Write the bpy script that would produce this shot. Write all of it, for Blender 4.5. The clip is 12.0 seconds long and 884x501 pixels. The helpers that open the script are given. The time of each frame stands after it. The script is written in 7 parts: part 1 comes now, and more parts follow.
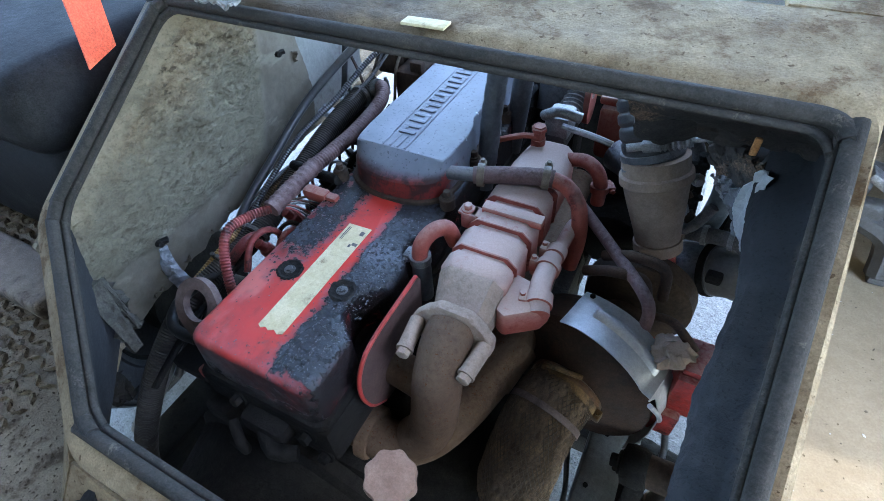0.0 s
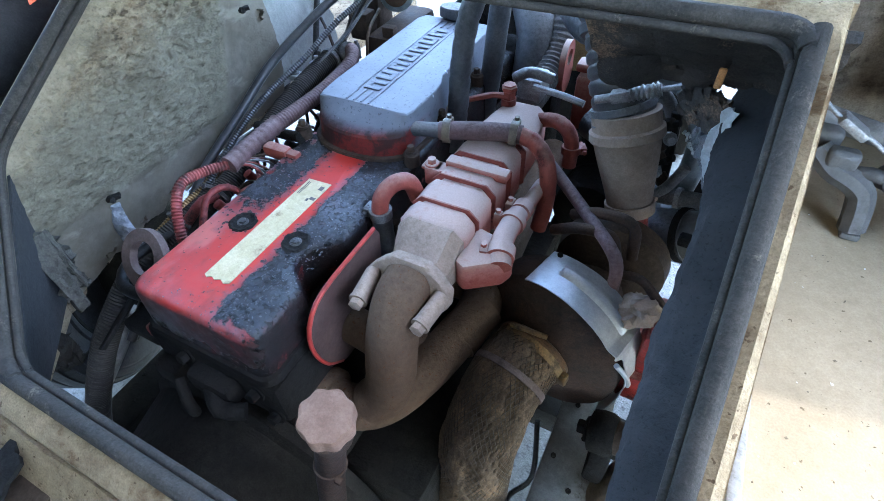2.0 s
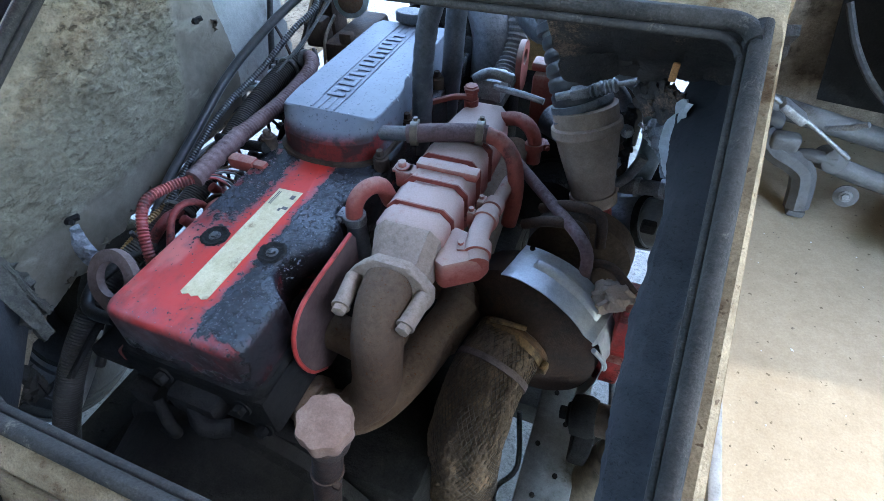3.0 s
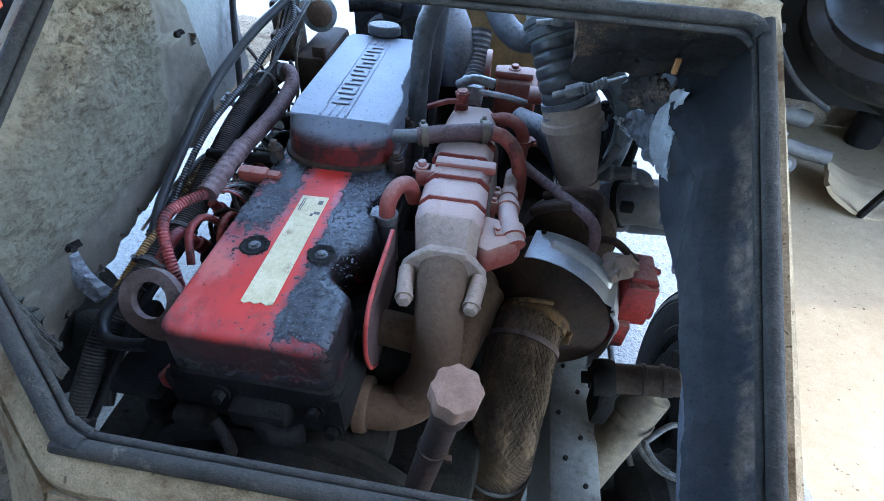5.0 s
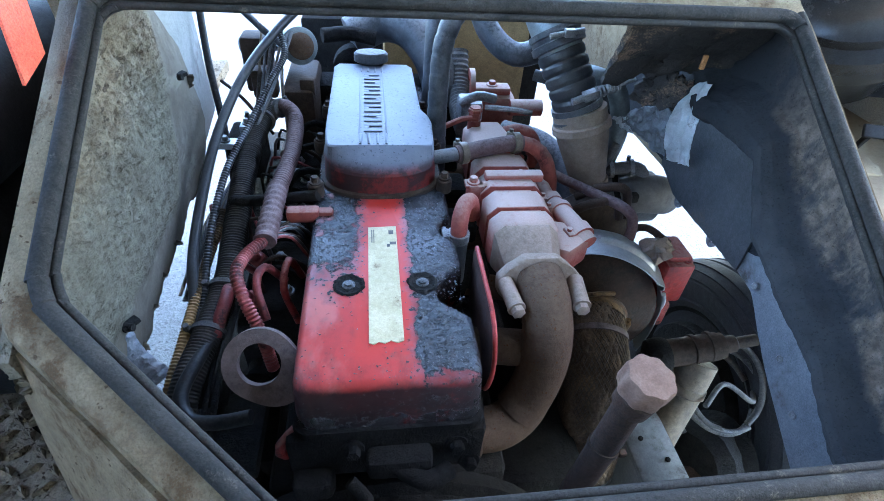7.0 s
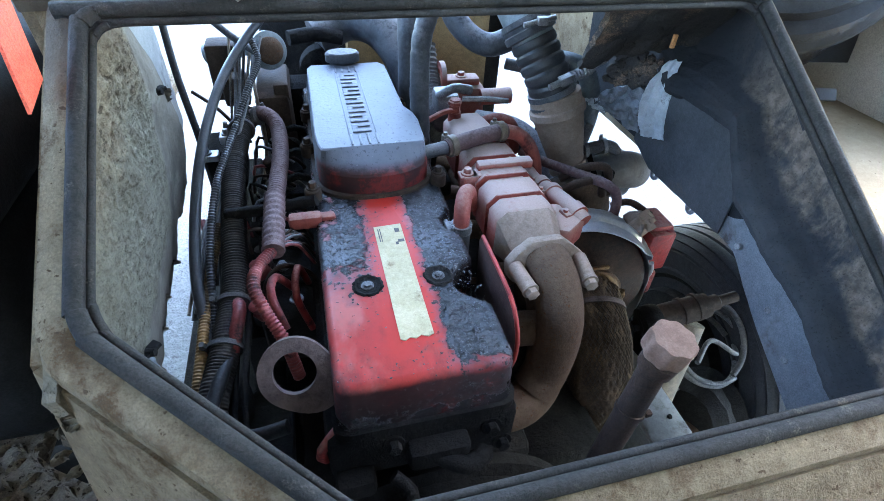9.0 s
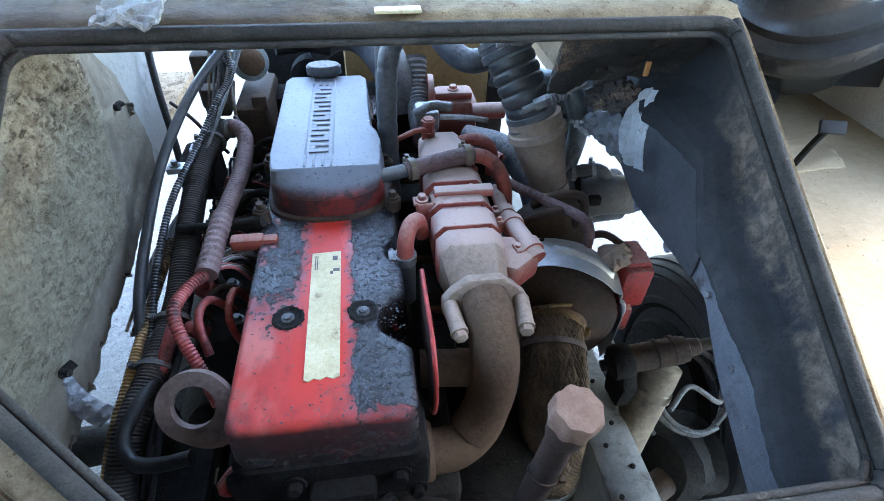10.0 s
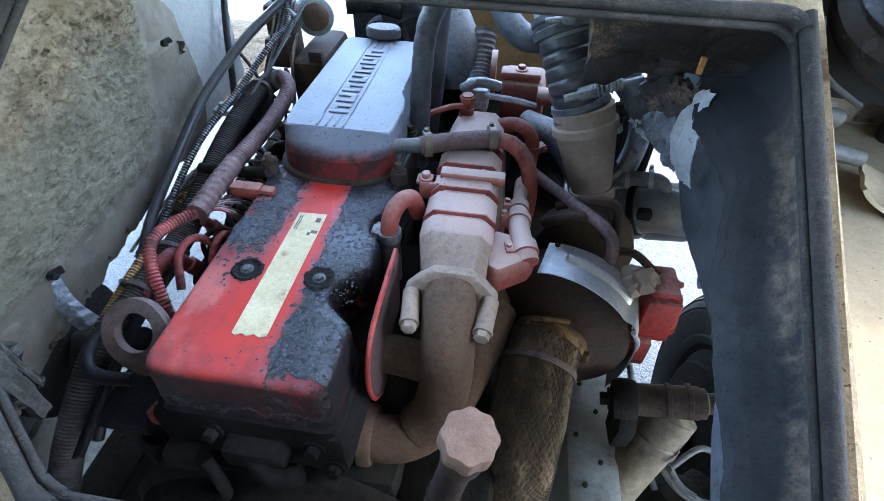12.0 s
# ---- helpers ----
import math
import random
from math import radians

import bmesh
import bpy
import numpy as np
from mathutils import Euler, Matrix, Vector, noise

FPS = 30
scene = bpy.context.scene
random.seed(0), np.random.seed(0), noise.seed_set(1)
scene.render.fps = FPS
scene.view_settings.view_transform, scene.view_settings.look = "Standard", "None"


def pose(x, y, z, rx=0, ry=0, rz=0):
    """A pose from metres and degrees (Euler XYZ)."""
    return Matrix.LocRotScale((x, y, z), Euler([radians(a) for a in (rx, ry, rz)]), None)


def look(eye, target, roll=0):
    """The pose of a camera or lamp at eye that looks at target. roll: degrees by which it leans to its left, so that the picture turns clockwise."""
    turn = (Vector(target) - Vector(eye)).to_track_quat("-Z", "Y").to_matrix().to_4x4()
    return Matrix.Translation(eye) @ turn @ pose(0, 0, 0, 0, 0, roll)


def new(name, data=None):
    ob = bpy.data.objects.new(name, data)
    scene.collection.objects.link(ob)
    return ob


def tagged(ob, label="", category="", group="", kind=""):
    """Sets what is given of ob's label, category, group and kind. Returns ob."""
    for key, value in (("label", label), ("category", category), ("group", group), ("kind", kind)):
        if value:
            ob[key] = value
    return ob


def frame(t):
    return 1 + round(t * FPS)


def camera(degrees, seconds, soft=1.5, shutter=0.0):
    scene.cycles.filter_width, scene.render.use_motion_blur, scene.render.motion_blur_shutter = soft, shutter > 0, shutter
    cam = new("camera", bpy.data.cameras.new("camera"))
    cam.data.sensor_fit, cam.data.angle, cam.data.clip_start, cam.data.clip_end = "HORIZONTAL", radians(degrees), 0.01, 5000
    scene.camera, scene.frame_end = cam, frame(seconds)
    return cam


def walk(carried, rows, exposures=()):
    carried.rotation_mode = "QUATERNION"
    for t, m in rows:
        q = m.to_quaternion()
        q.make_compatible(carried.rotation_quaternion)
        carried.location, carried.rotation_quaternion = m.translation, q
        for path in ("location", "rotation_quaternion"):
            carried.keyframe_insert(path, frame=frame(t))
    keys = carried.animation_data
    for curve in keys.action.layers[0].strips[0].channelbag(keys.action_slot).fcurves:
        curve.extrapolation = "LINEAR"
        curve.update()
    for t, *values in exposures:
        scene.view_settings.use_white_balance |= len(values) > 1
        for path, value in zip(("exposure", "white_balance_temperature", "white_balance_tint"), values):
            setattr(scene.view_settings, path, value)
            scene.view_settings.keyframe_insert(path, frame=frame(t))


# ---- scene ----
cam = camera(82.8, 12.0, soft=0.6)
PATH = [
    (0, (0.411, -0.323, 1.851), (-0.295, 0.865, 0.406), -4.5),
    (0.5, (0.454, -0.345, 1.808), (-0.276, 0.872, 0.399), -3.3),
    (1, (0.458, -0.357, 1.794), (-0.286, 0.851, 0.385), -3.0),
    (1.5, (0.456, -0.35, 1.789), (-0.268, 0.844, 0.357), -3.0),
    (2, (0.464, -0.331, 1.776), (-0.223, 0.881, 0.342), -3.1),
    (2.5, (0.468, -0.334, 1.757), (-0.149, 0.915, 0.322), -2.8),
    (3, (0.447, -0.351, 1.783), (-0.098, 0.934, 0.351), -2.2),
    (3.2, (0.431, -0.363, 1.787), (-0.074, 0.932, 0.349), -1.5),
    (4.8, (0.293, -0.465, 1.807), (0.037, 0.954, 0.421), 2.6),
    (5, (0.267, -0.466, 1.785), (0.102, 0.976, 0.409), 3.5),
    (5.5, (0.166, -0.453, 1.78), (0.043, 1.027, 0.44), 3.0),
    (6, (0.076, -0.483, 1.77), (0.034, 1.0, 0.429), 4.5),
    (6.5, (0.034, -0.487, 1.749), (0.191, 0.989, 0.408), 6.4),
    (7, (-0.01, -0.478, 1.759), (0.246, 1.037, 0.478), 4.6),
    (7.2, (-0.033, -0.478, 1.751), (0.288, 1.043, 0.492), 5.0),
    (8.8, (-0.139, -0.479, 1.772), (0.347, 0.971, 0.484), 4.7),
    (9, (-0.088, -0.476, 1.767), (0.339, 0.985, 0.47), 3.1),
    (9.5, (-0.002, -0.455, 1.792), (0.347, 1.015, 0.481), 2.1),
    (10, (0.075, -0.449, 1.796), (0.322, 1.033, 0.476), 1.9),
    (10.5, (0.113, -0.448, 1.768), (0.26, 1.037, 0.436), 2.1),
    (11, (0.167, -0.435, 1.745), (0.197, 1.046, 0.401), 2.3),
    (11.5, (0.225, -0.407, 1.758), (0.118, 1.061, 0.404), 1.9),
    (12, (0.258, -0.409, 1.769), (0.069, 1.026, 0.388), 1.7),
]
walk(cam, [(t, look(eye, target, roll)) for t, eye, target, roll in PATH], [(0.0, 4.59, 6260, 6), (0.5, 4.97, 6160, 6), (2.0, 4.97, 6160, 6), (2.5, 4.92, 6110, 6), (3.0, 4.62, 6010, 6), (5.0, 4.67, 5850, 6), (5.5, 4.62, 5750, 6), (6.0, 5.02, 5930, 6), (6.5, 5.07, 5980, 6), (7.0, 4.92, 5880, 6), (9.0, 4.92, 6280, 6), (12.0, 4.87, 6480, 6)])


# ---- world and sun ----
SUN_EL, SUN_AZ = 62.0, 84.0          # degrees; azimuth from +y (ahead) towards +x
world = bpy.data.worlds.new("daylight")
scene.world = world
world.use_nodes = True
wn = world.node_tree
sky = wn.nodes.new("ShaderNodeTexSky")
sky.sky_type = "NISHITA"
sky.sun_disc = False
sky.sun_elevation = radians(SUN_EL)
sky.sun_rotation = radians(SUN_AZ)
wn.links.new(sky.outputs[0], wn.nodes["Background"].inputs[0])
wn.nodes["Background"].inputs[1].default_value = 0.15
sun_data = bpy.data.lights.new("sun", "SUN")
sun_data.energy, sun_data.angle, sun_data.color = 0.11, radians(0.8), (1.0, 0.95, 0.87)
sun = new("sun", sun_data)
sd = Vector((math.sin(radians(SUN_AZ)) * math.cos(radians(SUN_EL)), math.cos(radians(SUN_AZ)) * math.cos(radians(SUN_EL)), math.sin(radians(SUN_EL))))
sun.matrix_world = look(sd * 20, (0, 0, 0))


# ---- materials ----
def ramp(nt, fac, stops):
    n = nt.nodes.new("ShaderNodeValToRGB")
    el = n.color_ramp.elements
    while len(el) < len(stops):
        el.new(0.5)
    for e, (p, c) in zip(el, stops):
        e.position, e.color = p, (*c, 1)
    nt.links.new(fac, n.inputs[0])
    return n.outputs[0]


def noise_tex(nt, co, scale, detail=6, rough=0.6, stretch=None):
    n = nt.nodes.new("ShaderNodeTexNoise")
    n.inputs["Scale"].default_value, n.inputs["Detail"].default_value, n.inputs["Roughness"].default_value = scale, detail, rough
    if stretch:
        m = nt.nodes.new("ShaderNodeMapping")
        m.inputs["Scale"].default_value = stretch
        nt.links.new(co, m.inputs[0])
        co = m.outputs[0]
    nt.links.new(co, n.inputs["Vector"])
    return n.outputs["Fac"]


def mixc(nt, fac, a, b):
    n = nt.nodes.new("ShaderNodeMix")
    n.data_type = "RGBA"
    for v, k in ((fac, 0), (a, 6), (b, 7)):
        if isinstance(v, (int, float)):
            n.inputs[k].default_value = v
        elif isinstance(v, tuple):
            n.inputs[k].default_value = (*v, 1)
        else:
            nt.links.new(v, n.inputs[k])
    return n.outputs[2]


def calc(nt, op, a, b=None, clamp=False):
    n = nt.nodes.new("ShaderNodeMath")
    n.operation, n.use_clamp = op, clamp
    for k, v in enumerate((a, b)):
        if v is None:
            continue
        if isinstance(v, (int, float)):
            n.inputs[k].default_value = v
        else:
            nt.links.new(v, n.inputs[k])
    return n.outputs[0]


def span(nt, v, lo, hi):
    n = nt.nodes.new("ShaderNodeMapRange")
    n.interpolation_type = "SMOOTHSTEP"
    nt.links.new(v, n.inputs[0])
    n.inputs[1].default_value, n.inputs[2].default_value = lo, hi
    return n.outputs[0]


def base_mat(name):
    m = bpy.data.materials.new(name)
    m.use_nodes = True
    nt = m.node_tree
    bsdf = nt.nodes["Principled BSDF"]
    co = nt.nodes.new("ShaderNodeTexCoord").outputs["Object"]
    return m, nt, bsdf, co


def add_bump(nt, bsdf, height, strength, dist):
    b = nt.nodes.new("ShaderNodeBump")
    b.inputs["Strength"].default_value, b.inputs["Distance"].default_value = strength, dist
    nt.links.new(height, b.inputs["Height"])
    nt.links.new(b.outputs[0], bsdf.inputs["Normal"])


def surf(name, c1, c2, rough=0.6, metal=0.0, scale=12.0, grime=None, grime_at=(0.55, 0.7), grime_scale=7.0,
         speck=None, speck_at=(0.64, 0.68), bump=0.3, bump_scale=90.0, bump_dist=0.002, spec=0.4, stretch=None, fine=0.35, dust=None, dust_at=(0.35, 0.95), dust_fill=(0.36, 0.56)):
    """A worn surface: two tones, patches of grime, fine grain and specks, dust lying on upper sides, relief at two scales."""
    m, nt, bsdf, co = base_mat(name)
    n1 = noise_tex(nt, co, scale, 9, 0.7, stretch)
    n2 = noise_tex(nt, co, bump_scale, 6, 0.65)
    n3 = noise_tex(nt, co, 420, 4, 0.7)
    mix = calc(nt, "ADD", calc(nt, "MULTIPLY", n1, 0.7), calc(nt, "MULTIPLY", n2, 0.3))
    col = ramp(nt, mix, [(0.4, c1), (0.6, c2)])
    r = ramp(nt, n1, [(0.35, (rough * 0.8,) * 3), (0.65, (min(1, rough * 1.2),) * 3)])
    if grime:
        g = calc(nt, "ADD", calc(nt, "MULTIPLY", noise_tex(nt, co, grime_scale, 10, 0.72, stretch), 0.8), calc(nt, "MULTIPLY", n3, 0.2))
        k = span(nt, g, *grime_at)
        col = mixc(nt, k, col, grime)
        r = mixc(nt, k, r, (0.85, 0.85, 0.85))
    if dust:
        nz = nt.nodes.new("ShaderNodeSeparateXYZ")
        nt.links.new(nt.nodes.new("ShaderNodeNewGeometry").outputs["Normal"], nz.inputs[0])
        lie = calc(nt, "MULTIPLY", span(nt, nz.outputs[2], *dust_at), span(nt, calc(nt, "ADD", calc(nt, "MULTIPLY", n1, 0.5), calc(nt, "MULTIPLY", n2, 0.5)), *dust_fill))
        col = mixc(nt, calc(nt, "MULTIPLY", lie, 0.85), col, dust)
        r = mixc(nt, lie, r, (0.95, 0.95, 0.95))
    if speck:
        k = span(nt, noise_tex(nt, co, bump_scale * 1.9, 3, 0.55), *speck_at)
        col = mixc(nt, k, col, speck)
    grain = nt.nodes.new("ShaderNodeMix")
    grain.data_type, grain.blend_type = "RGBA", "MULTIPLY"
    grain.inputs[0].default_value = 1.0
    nt.links.new(col, grain.inputs[6])
    nt.links.new(ramp(nt, n3, [(0.32, (1 - fine,) * 3), (0.68, (1 + fine * 0.7,) * 3)]), grain.inputs[7])
    nt.links.new(grain.outputs[2], bsdf.inputs["Base Color"])
    nt.links.new(r, bsdf.inputs["Roughness"])
    bsdf.inputs["Metallic"].default_value = metal
    bsdf.inputs["Specular IOR Level"].default_value = spec
    if bump:
        h = calc(nt, "ADD", calc(nt, "ADD", n2, calc(nt, "MULTIPLY", n1, 1.2)), calc(nt, "MULTIPLY", n3, 0.3))
        add_bump(nt, bsdf, h, min(1.0, bump * 1.6), bump_dist * 1.6)
    return m


M = {}
M["skin"] = surf("scuffed_fibreglass", (0.15, 0.107, 0.062), (0.268, 0.204, 0.127), 0.8, scale=8, grime=(0.0955, 0.0582, 0.0289), grime_at=(0.51, 0.61), grime_scale=11, speck=(0.0932, 0.0605, 0.033), speck_at=(0.65, 0.69), bump=0.5, bump_scale=60, bump_dist=0.003, spec=0.12, fine=0.3)
M["felt"] = surf("black_insulation_sheet", (0.018, 0.019, 0.021), (0.036, 0.036, 0.038), 0.9, scale=5, grime=(0.1, 0.08, 0.064), grime_at=(0.62, 0.76), grime_scale=6, bump=0.3, bump_scale=90, bump_dist=0.003, spec=0.1, stretch=(1, 1, 0.35), fine=0.3)
M["flap"] = surf("brown_stained_felt", (0.034, 0.033, 0.033), (0.062, 0.056, 0.052), 0.9, scale=6, grime=(0.19, 0.13, 0.09), grime_at=(0.53, 0.64), grime_scale=9, bump=0.5, bump_scale=90, bump_dist=0.003, spec=0.1, fine=0.3)
M["bolt_grime"] = surf("oily_bolt_steel", (0.05, 0.05, 0.052), (0.12, 0.12, 0.122), 0.45, metal=0.5, scale=60, grime=(0.015, 0.014, 0.014), grime_at=(0.48, 0.6), grime_scale=90, bump=0.3)
M["shield_dust"] = surf("dust_greyed_red_plate", (0.05, 0.03, 0.026), (0.095, 0.062, 0.054), 0.85, scale=9, grime=(0.05, 0.02, 0.017), grime_at=(0.5, 0.66), grime_scale=10, bump=0.3, bump_scale=120, bump_dist=0.001, spec=0.15, fine=0.15)
M["edge_red"] = surf("bright_red_edge", (0.24, 0.02, 0.016), (0.38, 0.045, 0.034), 0.45, scale=14, grime=(0.07, 0.025, 0.02), grime_at=(0.5, 0.62), grime_scale=20, bump=0.2, fine=0.15)
M["conduit_grey"] = surf("dust_greyed_conduit", (0.014, 0.013, 0.0125), (0.036, 0.033, 0.03), 0.55, scale=18, grime=(0.06, 0.052, 0.045), grime_at=(0.55, 0.72), grime_scale=14, bump=0.2, bump_scale=200, bump_dist=0.0008, spec=0.25, dust=(0.08, 0.072, 0.064), dust_at=(0.5, 1.0))
M["cable"] = surf("worn_black_cable", (0.02, 0.021, 0.023), (0.045, 0.047, 0.05), 0.35, scale=20, grime=(0.09, 0.086, 0.08), grime_at=(0.58, 0.74), grime_scale=24, bump=0.15, bump_scale=150, bump_dist=0.001, spec=0.5)
M["grit"] = surf("oily_black_grit", (0.012, 0.013, 0.016), (0.04, 0.043, 0.052), 0.35, scale=80, bump=0.5, bump_scale=300, bump_dist=0.001, spec=0.5)
M["rubber"] = surf("weathered_rubber", (0.02, 0.0185, 0.017), (0.048, 0.043, 0.038), 0.8, scale=14, grime=(0.12, 0.1, 0.078), grime_at=(0.56, 0.7), grime_scale=26, bump=0.5, bump_scale=160, bump_dist=0.0015, fine=0.3, spec=0.15)
M["hose"] = surf("black_hose", (0.03, 0.033, 0.039), (0.075, 0.08, 0.088), 0.45, scale=20, grime=(0.13, 0.127, 0.125), grime_at=(0.54, 0.72), grime_scale=24, bump=0.3, bump_scale=150, bump_dist=0.001, dust=(0.22, 0.218, 0.222), dust_at=(0.2, 1.0), fine=0.2)
M["dusty_hose"] = surf("dusty_hose", (0.06, 0.06, 0.062), (0.14, 0.135, 0.13), 0.8, scale=20, grime=(0.05, 0.045, 0.04), grime_at=(0.55, 0.75), grime_scale=18, bump=0.3, bump_scale=150, bump_dist=0.001, spec=0.2)
M["red"] = surf("red_engine_paint", (0.15, 0.014, 0.012), (0.36, 0.026, 0.02), 0.5, scale=16, grime=(0.02, 0.014, 0.015), grime_at=(0.5, 0.6), grime_scale=15, bump=0.4, bump_scale=120, bump_dist=0.0015, fine=0.2, dust=(0.34, 0.19, 0.16), dust_at=(0.3, 1.0))
M["dusty_red"] = surf("dusty_red_paint", (0.25, 0.05, 0.037), (0.33, 0.11, 0.082), 0.85, scale=9, grime=(0.19, 0.028, 0.022), grime_at=(0.58, 0.7), grime_scale=14, bump=0.3, bump_scale=120, bump_dist=0.001, spec=0.15, fine=0.12, dust=(0.41, 0.335, 0.295), dust_at=(-0.15, 0.7), dust_fill=(0.26, 0.48))
M["dusty_grey"] = surf("dust_caked_metal", (0.18, 0.135, 0.102), (0.28, 0.22, 0.175), 0.95, scale=9, grime=(0.09, 0.06, 0.042), grime_at=(0.58, 0.72), grime_scale=12, bump=0.3, bump_scale=120, bump_dist=0.001, spec=0.1, fine=0.15, dust=(0.28, 0.215, 0.175), dust_at=(0.4, 1.0))
M["iron"] = surf("dusty_cast_iron", (0.066, 0.041, 0.027), (0.108, 0.071, 0.047), 0.9, scale=5, grime=(0.05, 0.028, 0.016), grime_at=(0.5, 0.7), grime_scale=6, speck=(0.085, 0.036, 0.012), speck_at=(0.62, 0.68), bump=0.5, bump_scale=130, bump_dist=0.001, spec=0.12, fine=0.15, dust=(0.115, 0.082, 0.058), dust_at=(0.1, 1.0), dust_fill=(0.34, 0.62))
M["rust"] = surf("dark_rust", (0.014, 0.009, 0.007), (0.05, 0.028, 0.019), 0.8, scale=11, grime=(0.06, 0.03, 0.017), grime_at=(0.56, 0.7), grime_scale=9, bump=0.4, bump_scale=110, bump_dist=0.0015, spec=0.25, dust=(0.07, 0.046, 0.032), dust_at=(0.6, 1.0))
M["ochre"] = surf("heat_stained_steel", (0.045, 0.023, 0.012), (0.14, 0.072, 0.03), 0.55, metal=0.3, scale=18, grime=(0.035, 0.02, 0.012), grime_at=(0.5, 0.62), grime_scale=14, bump=0.3)
M["steel"] = surf("zinc_steel", (0.34, 0.35, 0.36), (0.5, 0.51, 0.52), 0.46, metal=0.6, scale=12, grime=(0.22, 0.19, 0.155), grime_at=(0.55, 0.72), grime_scale=10, bump=0.2, bump_scale=110, bump_dist=0.001, fine=0.12)
M["dull_steel"] = surf("dull_steel", (0.12, 0.12, 0.12), (0.3, 0.3, 0.3), 0.5, metal=0.6, scale=16, grime=(0.07, 0.055, 0.045), bump=0.3)
M["oil"] = surf("oily_black_iron", (0.01, 0.0096, 0.0095), (0.024, 0.0225, 0.021), 0.9, scale=12, grime=(0.033, 0.026, 0.02), grime_at=(0.58, 0.72), grime_scale=12, bump=0.6, bump_scale=80, bump_dist=0.003, fine=0.3, spec=0.06)
M["plastic"] = surf("black_conduit", (0.008, 0.008, 0.009), (0.028, 0.027, 0.027), 0.5, scale=25, grime=(0.055, 0.048, 0.042), grime_at=(0.58, 0.74), grime_scale=22, bump=0.2, bump_scale=200, bump_dist=0.0008, spec=0.25)
M["tape"] = surf("dull_purple_tape", (0.07, 0.04, 0.04), (0.14, 0.088, 0.086), 0.75, scale=22, grime=(0.05, 0.036, 0.034), grime_at=(0.52, 0.66), grime_scale=20, bump=0.4, bump_scale=150, bump_dist=0.001, spec=0.2, fine=0.2, dust=(0.17, 0.13, 0.127), dust_at=(0.3, 1.0))
M["redloom"] = surf("red_loom", (0.15, 0.018, 0.018), (0.27, 0.06, 0.055), 0.45, scale=22, grime=(0.04, 0.02, 0.02), grime_at=(0.5, 0.62), grime_scale=18, bump=0.2, fine=0.2)
M["wrap"] = surf("woven_exhaust_wrap", (0.045, 0.031, 0.021), (0.12, 0.084, 0.056), 0.95, scale=14, grime=(0.17, 0.1, 0.052), grime_at=(0.54, 0.68), grime_scale=7, bump=0.3, bump_scale=200, bump_dist=0.002, spec=0.1, fine=0.3)
M["ally"] = surf("grey_blue_alloy", (0.12, 0.14, 0.148), (0.23, 0.26, 0.268), 0.5, metal=0.3, scale=15, grime=(0.09, 0.085, 0.07), bump=0.2, fine=0.15)
M["foil"] = surf("crumpled_foil", (0.4, 0.43, 0.45), (0.66, 0.7, 0.73), 0.36, metal=0.4, scale=9, grime=(0.13, 0.12, 0.105), grime_at=(0.55, 0.66), grime_scale=8, bump=0.5, bump_scale=60, bump_dist=0.003, fine=0.12)
M["painted"] = surf("pale_painted_steel", (0.17, 0.165, 0.155), (0.27, 0.265, 0.25), 0.7, scale=8, grime=(0.0663, 0.0546, 0.0429), grime_at=(0.5, 0.64), grime_scale=9, bump=0.25, fine=0.2)
M["tan"] = surf("tan_dusty_paint", (0.08, 0.062, 0.043), (0.2, 0.155, 0.105), 0.55, scale=7, grime=(0.03, 0.024, 0.019), grime_at=(0.47, 0.6), grime_scale=8, bump=0.25, fine=0.2)
M["tyre"] = surf("dusty_tyre", (0.018, 0.0185, 0.021), (0.042, 0.043, 0.048), 0.8, scale=10, grime=(0.07, 0.066, 0.062), grime_at=(0.56, 0.76), bump=0.3, spec=0.2)
M["floor"] = surf("dusty_cab_floor", (0.2444, 0.1882, 0.1204), (0.3224, 0.2568, 0.172), 0.92, scale=3, grime=(0.1768, 0.1294, 0.0774), grime_at=(0.56, 0.76), grime_scale=5, speck=(0.1248, 0.0931, 0.0559), speck_at=(0.68, 0.72), bump=0.15, bump_scale=60, spec=0.12, fine=0.12)
M["ground"] = surf("pale_gravel_yard", (0.11, 0.108, 0.108), (0.19, 0.186, 0.186), 0.9, scale=40, grime=(0.065, 0.063, 0.063), grime_at=(0.52, 0.62), grime_scale=60, bump=0.8, bump_scale=110, bump_dist=0.01)
M["dirt_floor"] = surf("dirt_caked_floor", (0.15, 0.115, 0.078), (0.27, 0.22, 0.16), 0.95, scale=6, grime=(0.07, 0.05, 0.032), grime_at=(0.5, 0.62), grime_scale=16, speck=(0.05, 0.035, 0.022), speck_at=(0.6, 0.65), bump=0.8, bump_scale=70, bump_dist=0.004, spec=0.1, fine=0.4)
M["bulkhead"] = surf("brown_stained_bulkhead", (0.16, 0.128, 0.102), (0.3, 0.25, 0.205), 0.85, scale=7, grime=(0.05, 0.038, 0.028), grime_at=(0.5, 0.64), grime_scale=9, bump=0.4, bump_scale=70, spec=0.15)
M["cast"] = surf("grey_cast_alloy", (0.075, 0.072, 0.068), (0.135, 0.13, 0.124), 0.65, metal=0.2, scale=14, grime=(0.05, 0.044, 0.037), grime_at=(0.52, 0.68), grime_scale=12, bump=0.25, fine=0.15)
M["pedal_iron"] = surf("worn_grey_pedal_iron", (0.045, 0.043, 0.041), (0.085, 0.082, 0.078), 0.6, metal=0.1, scale=14, grime=(0.035, 0.031, 0.027), grime_at=(0.52, 0.68), grime_scale=12, bump=0.25, fine=0.15)
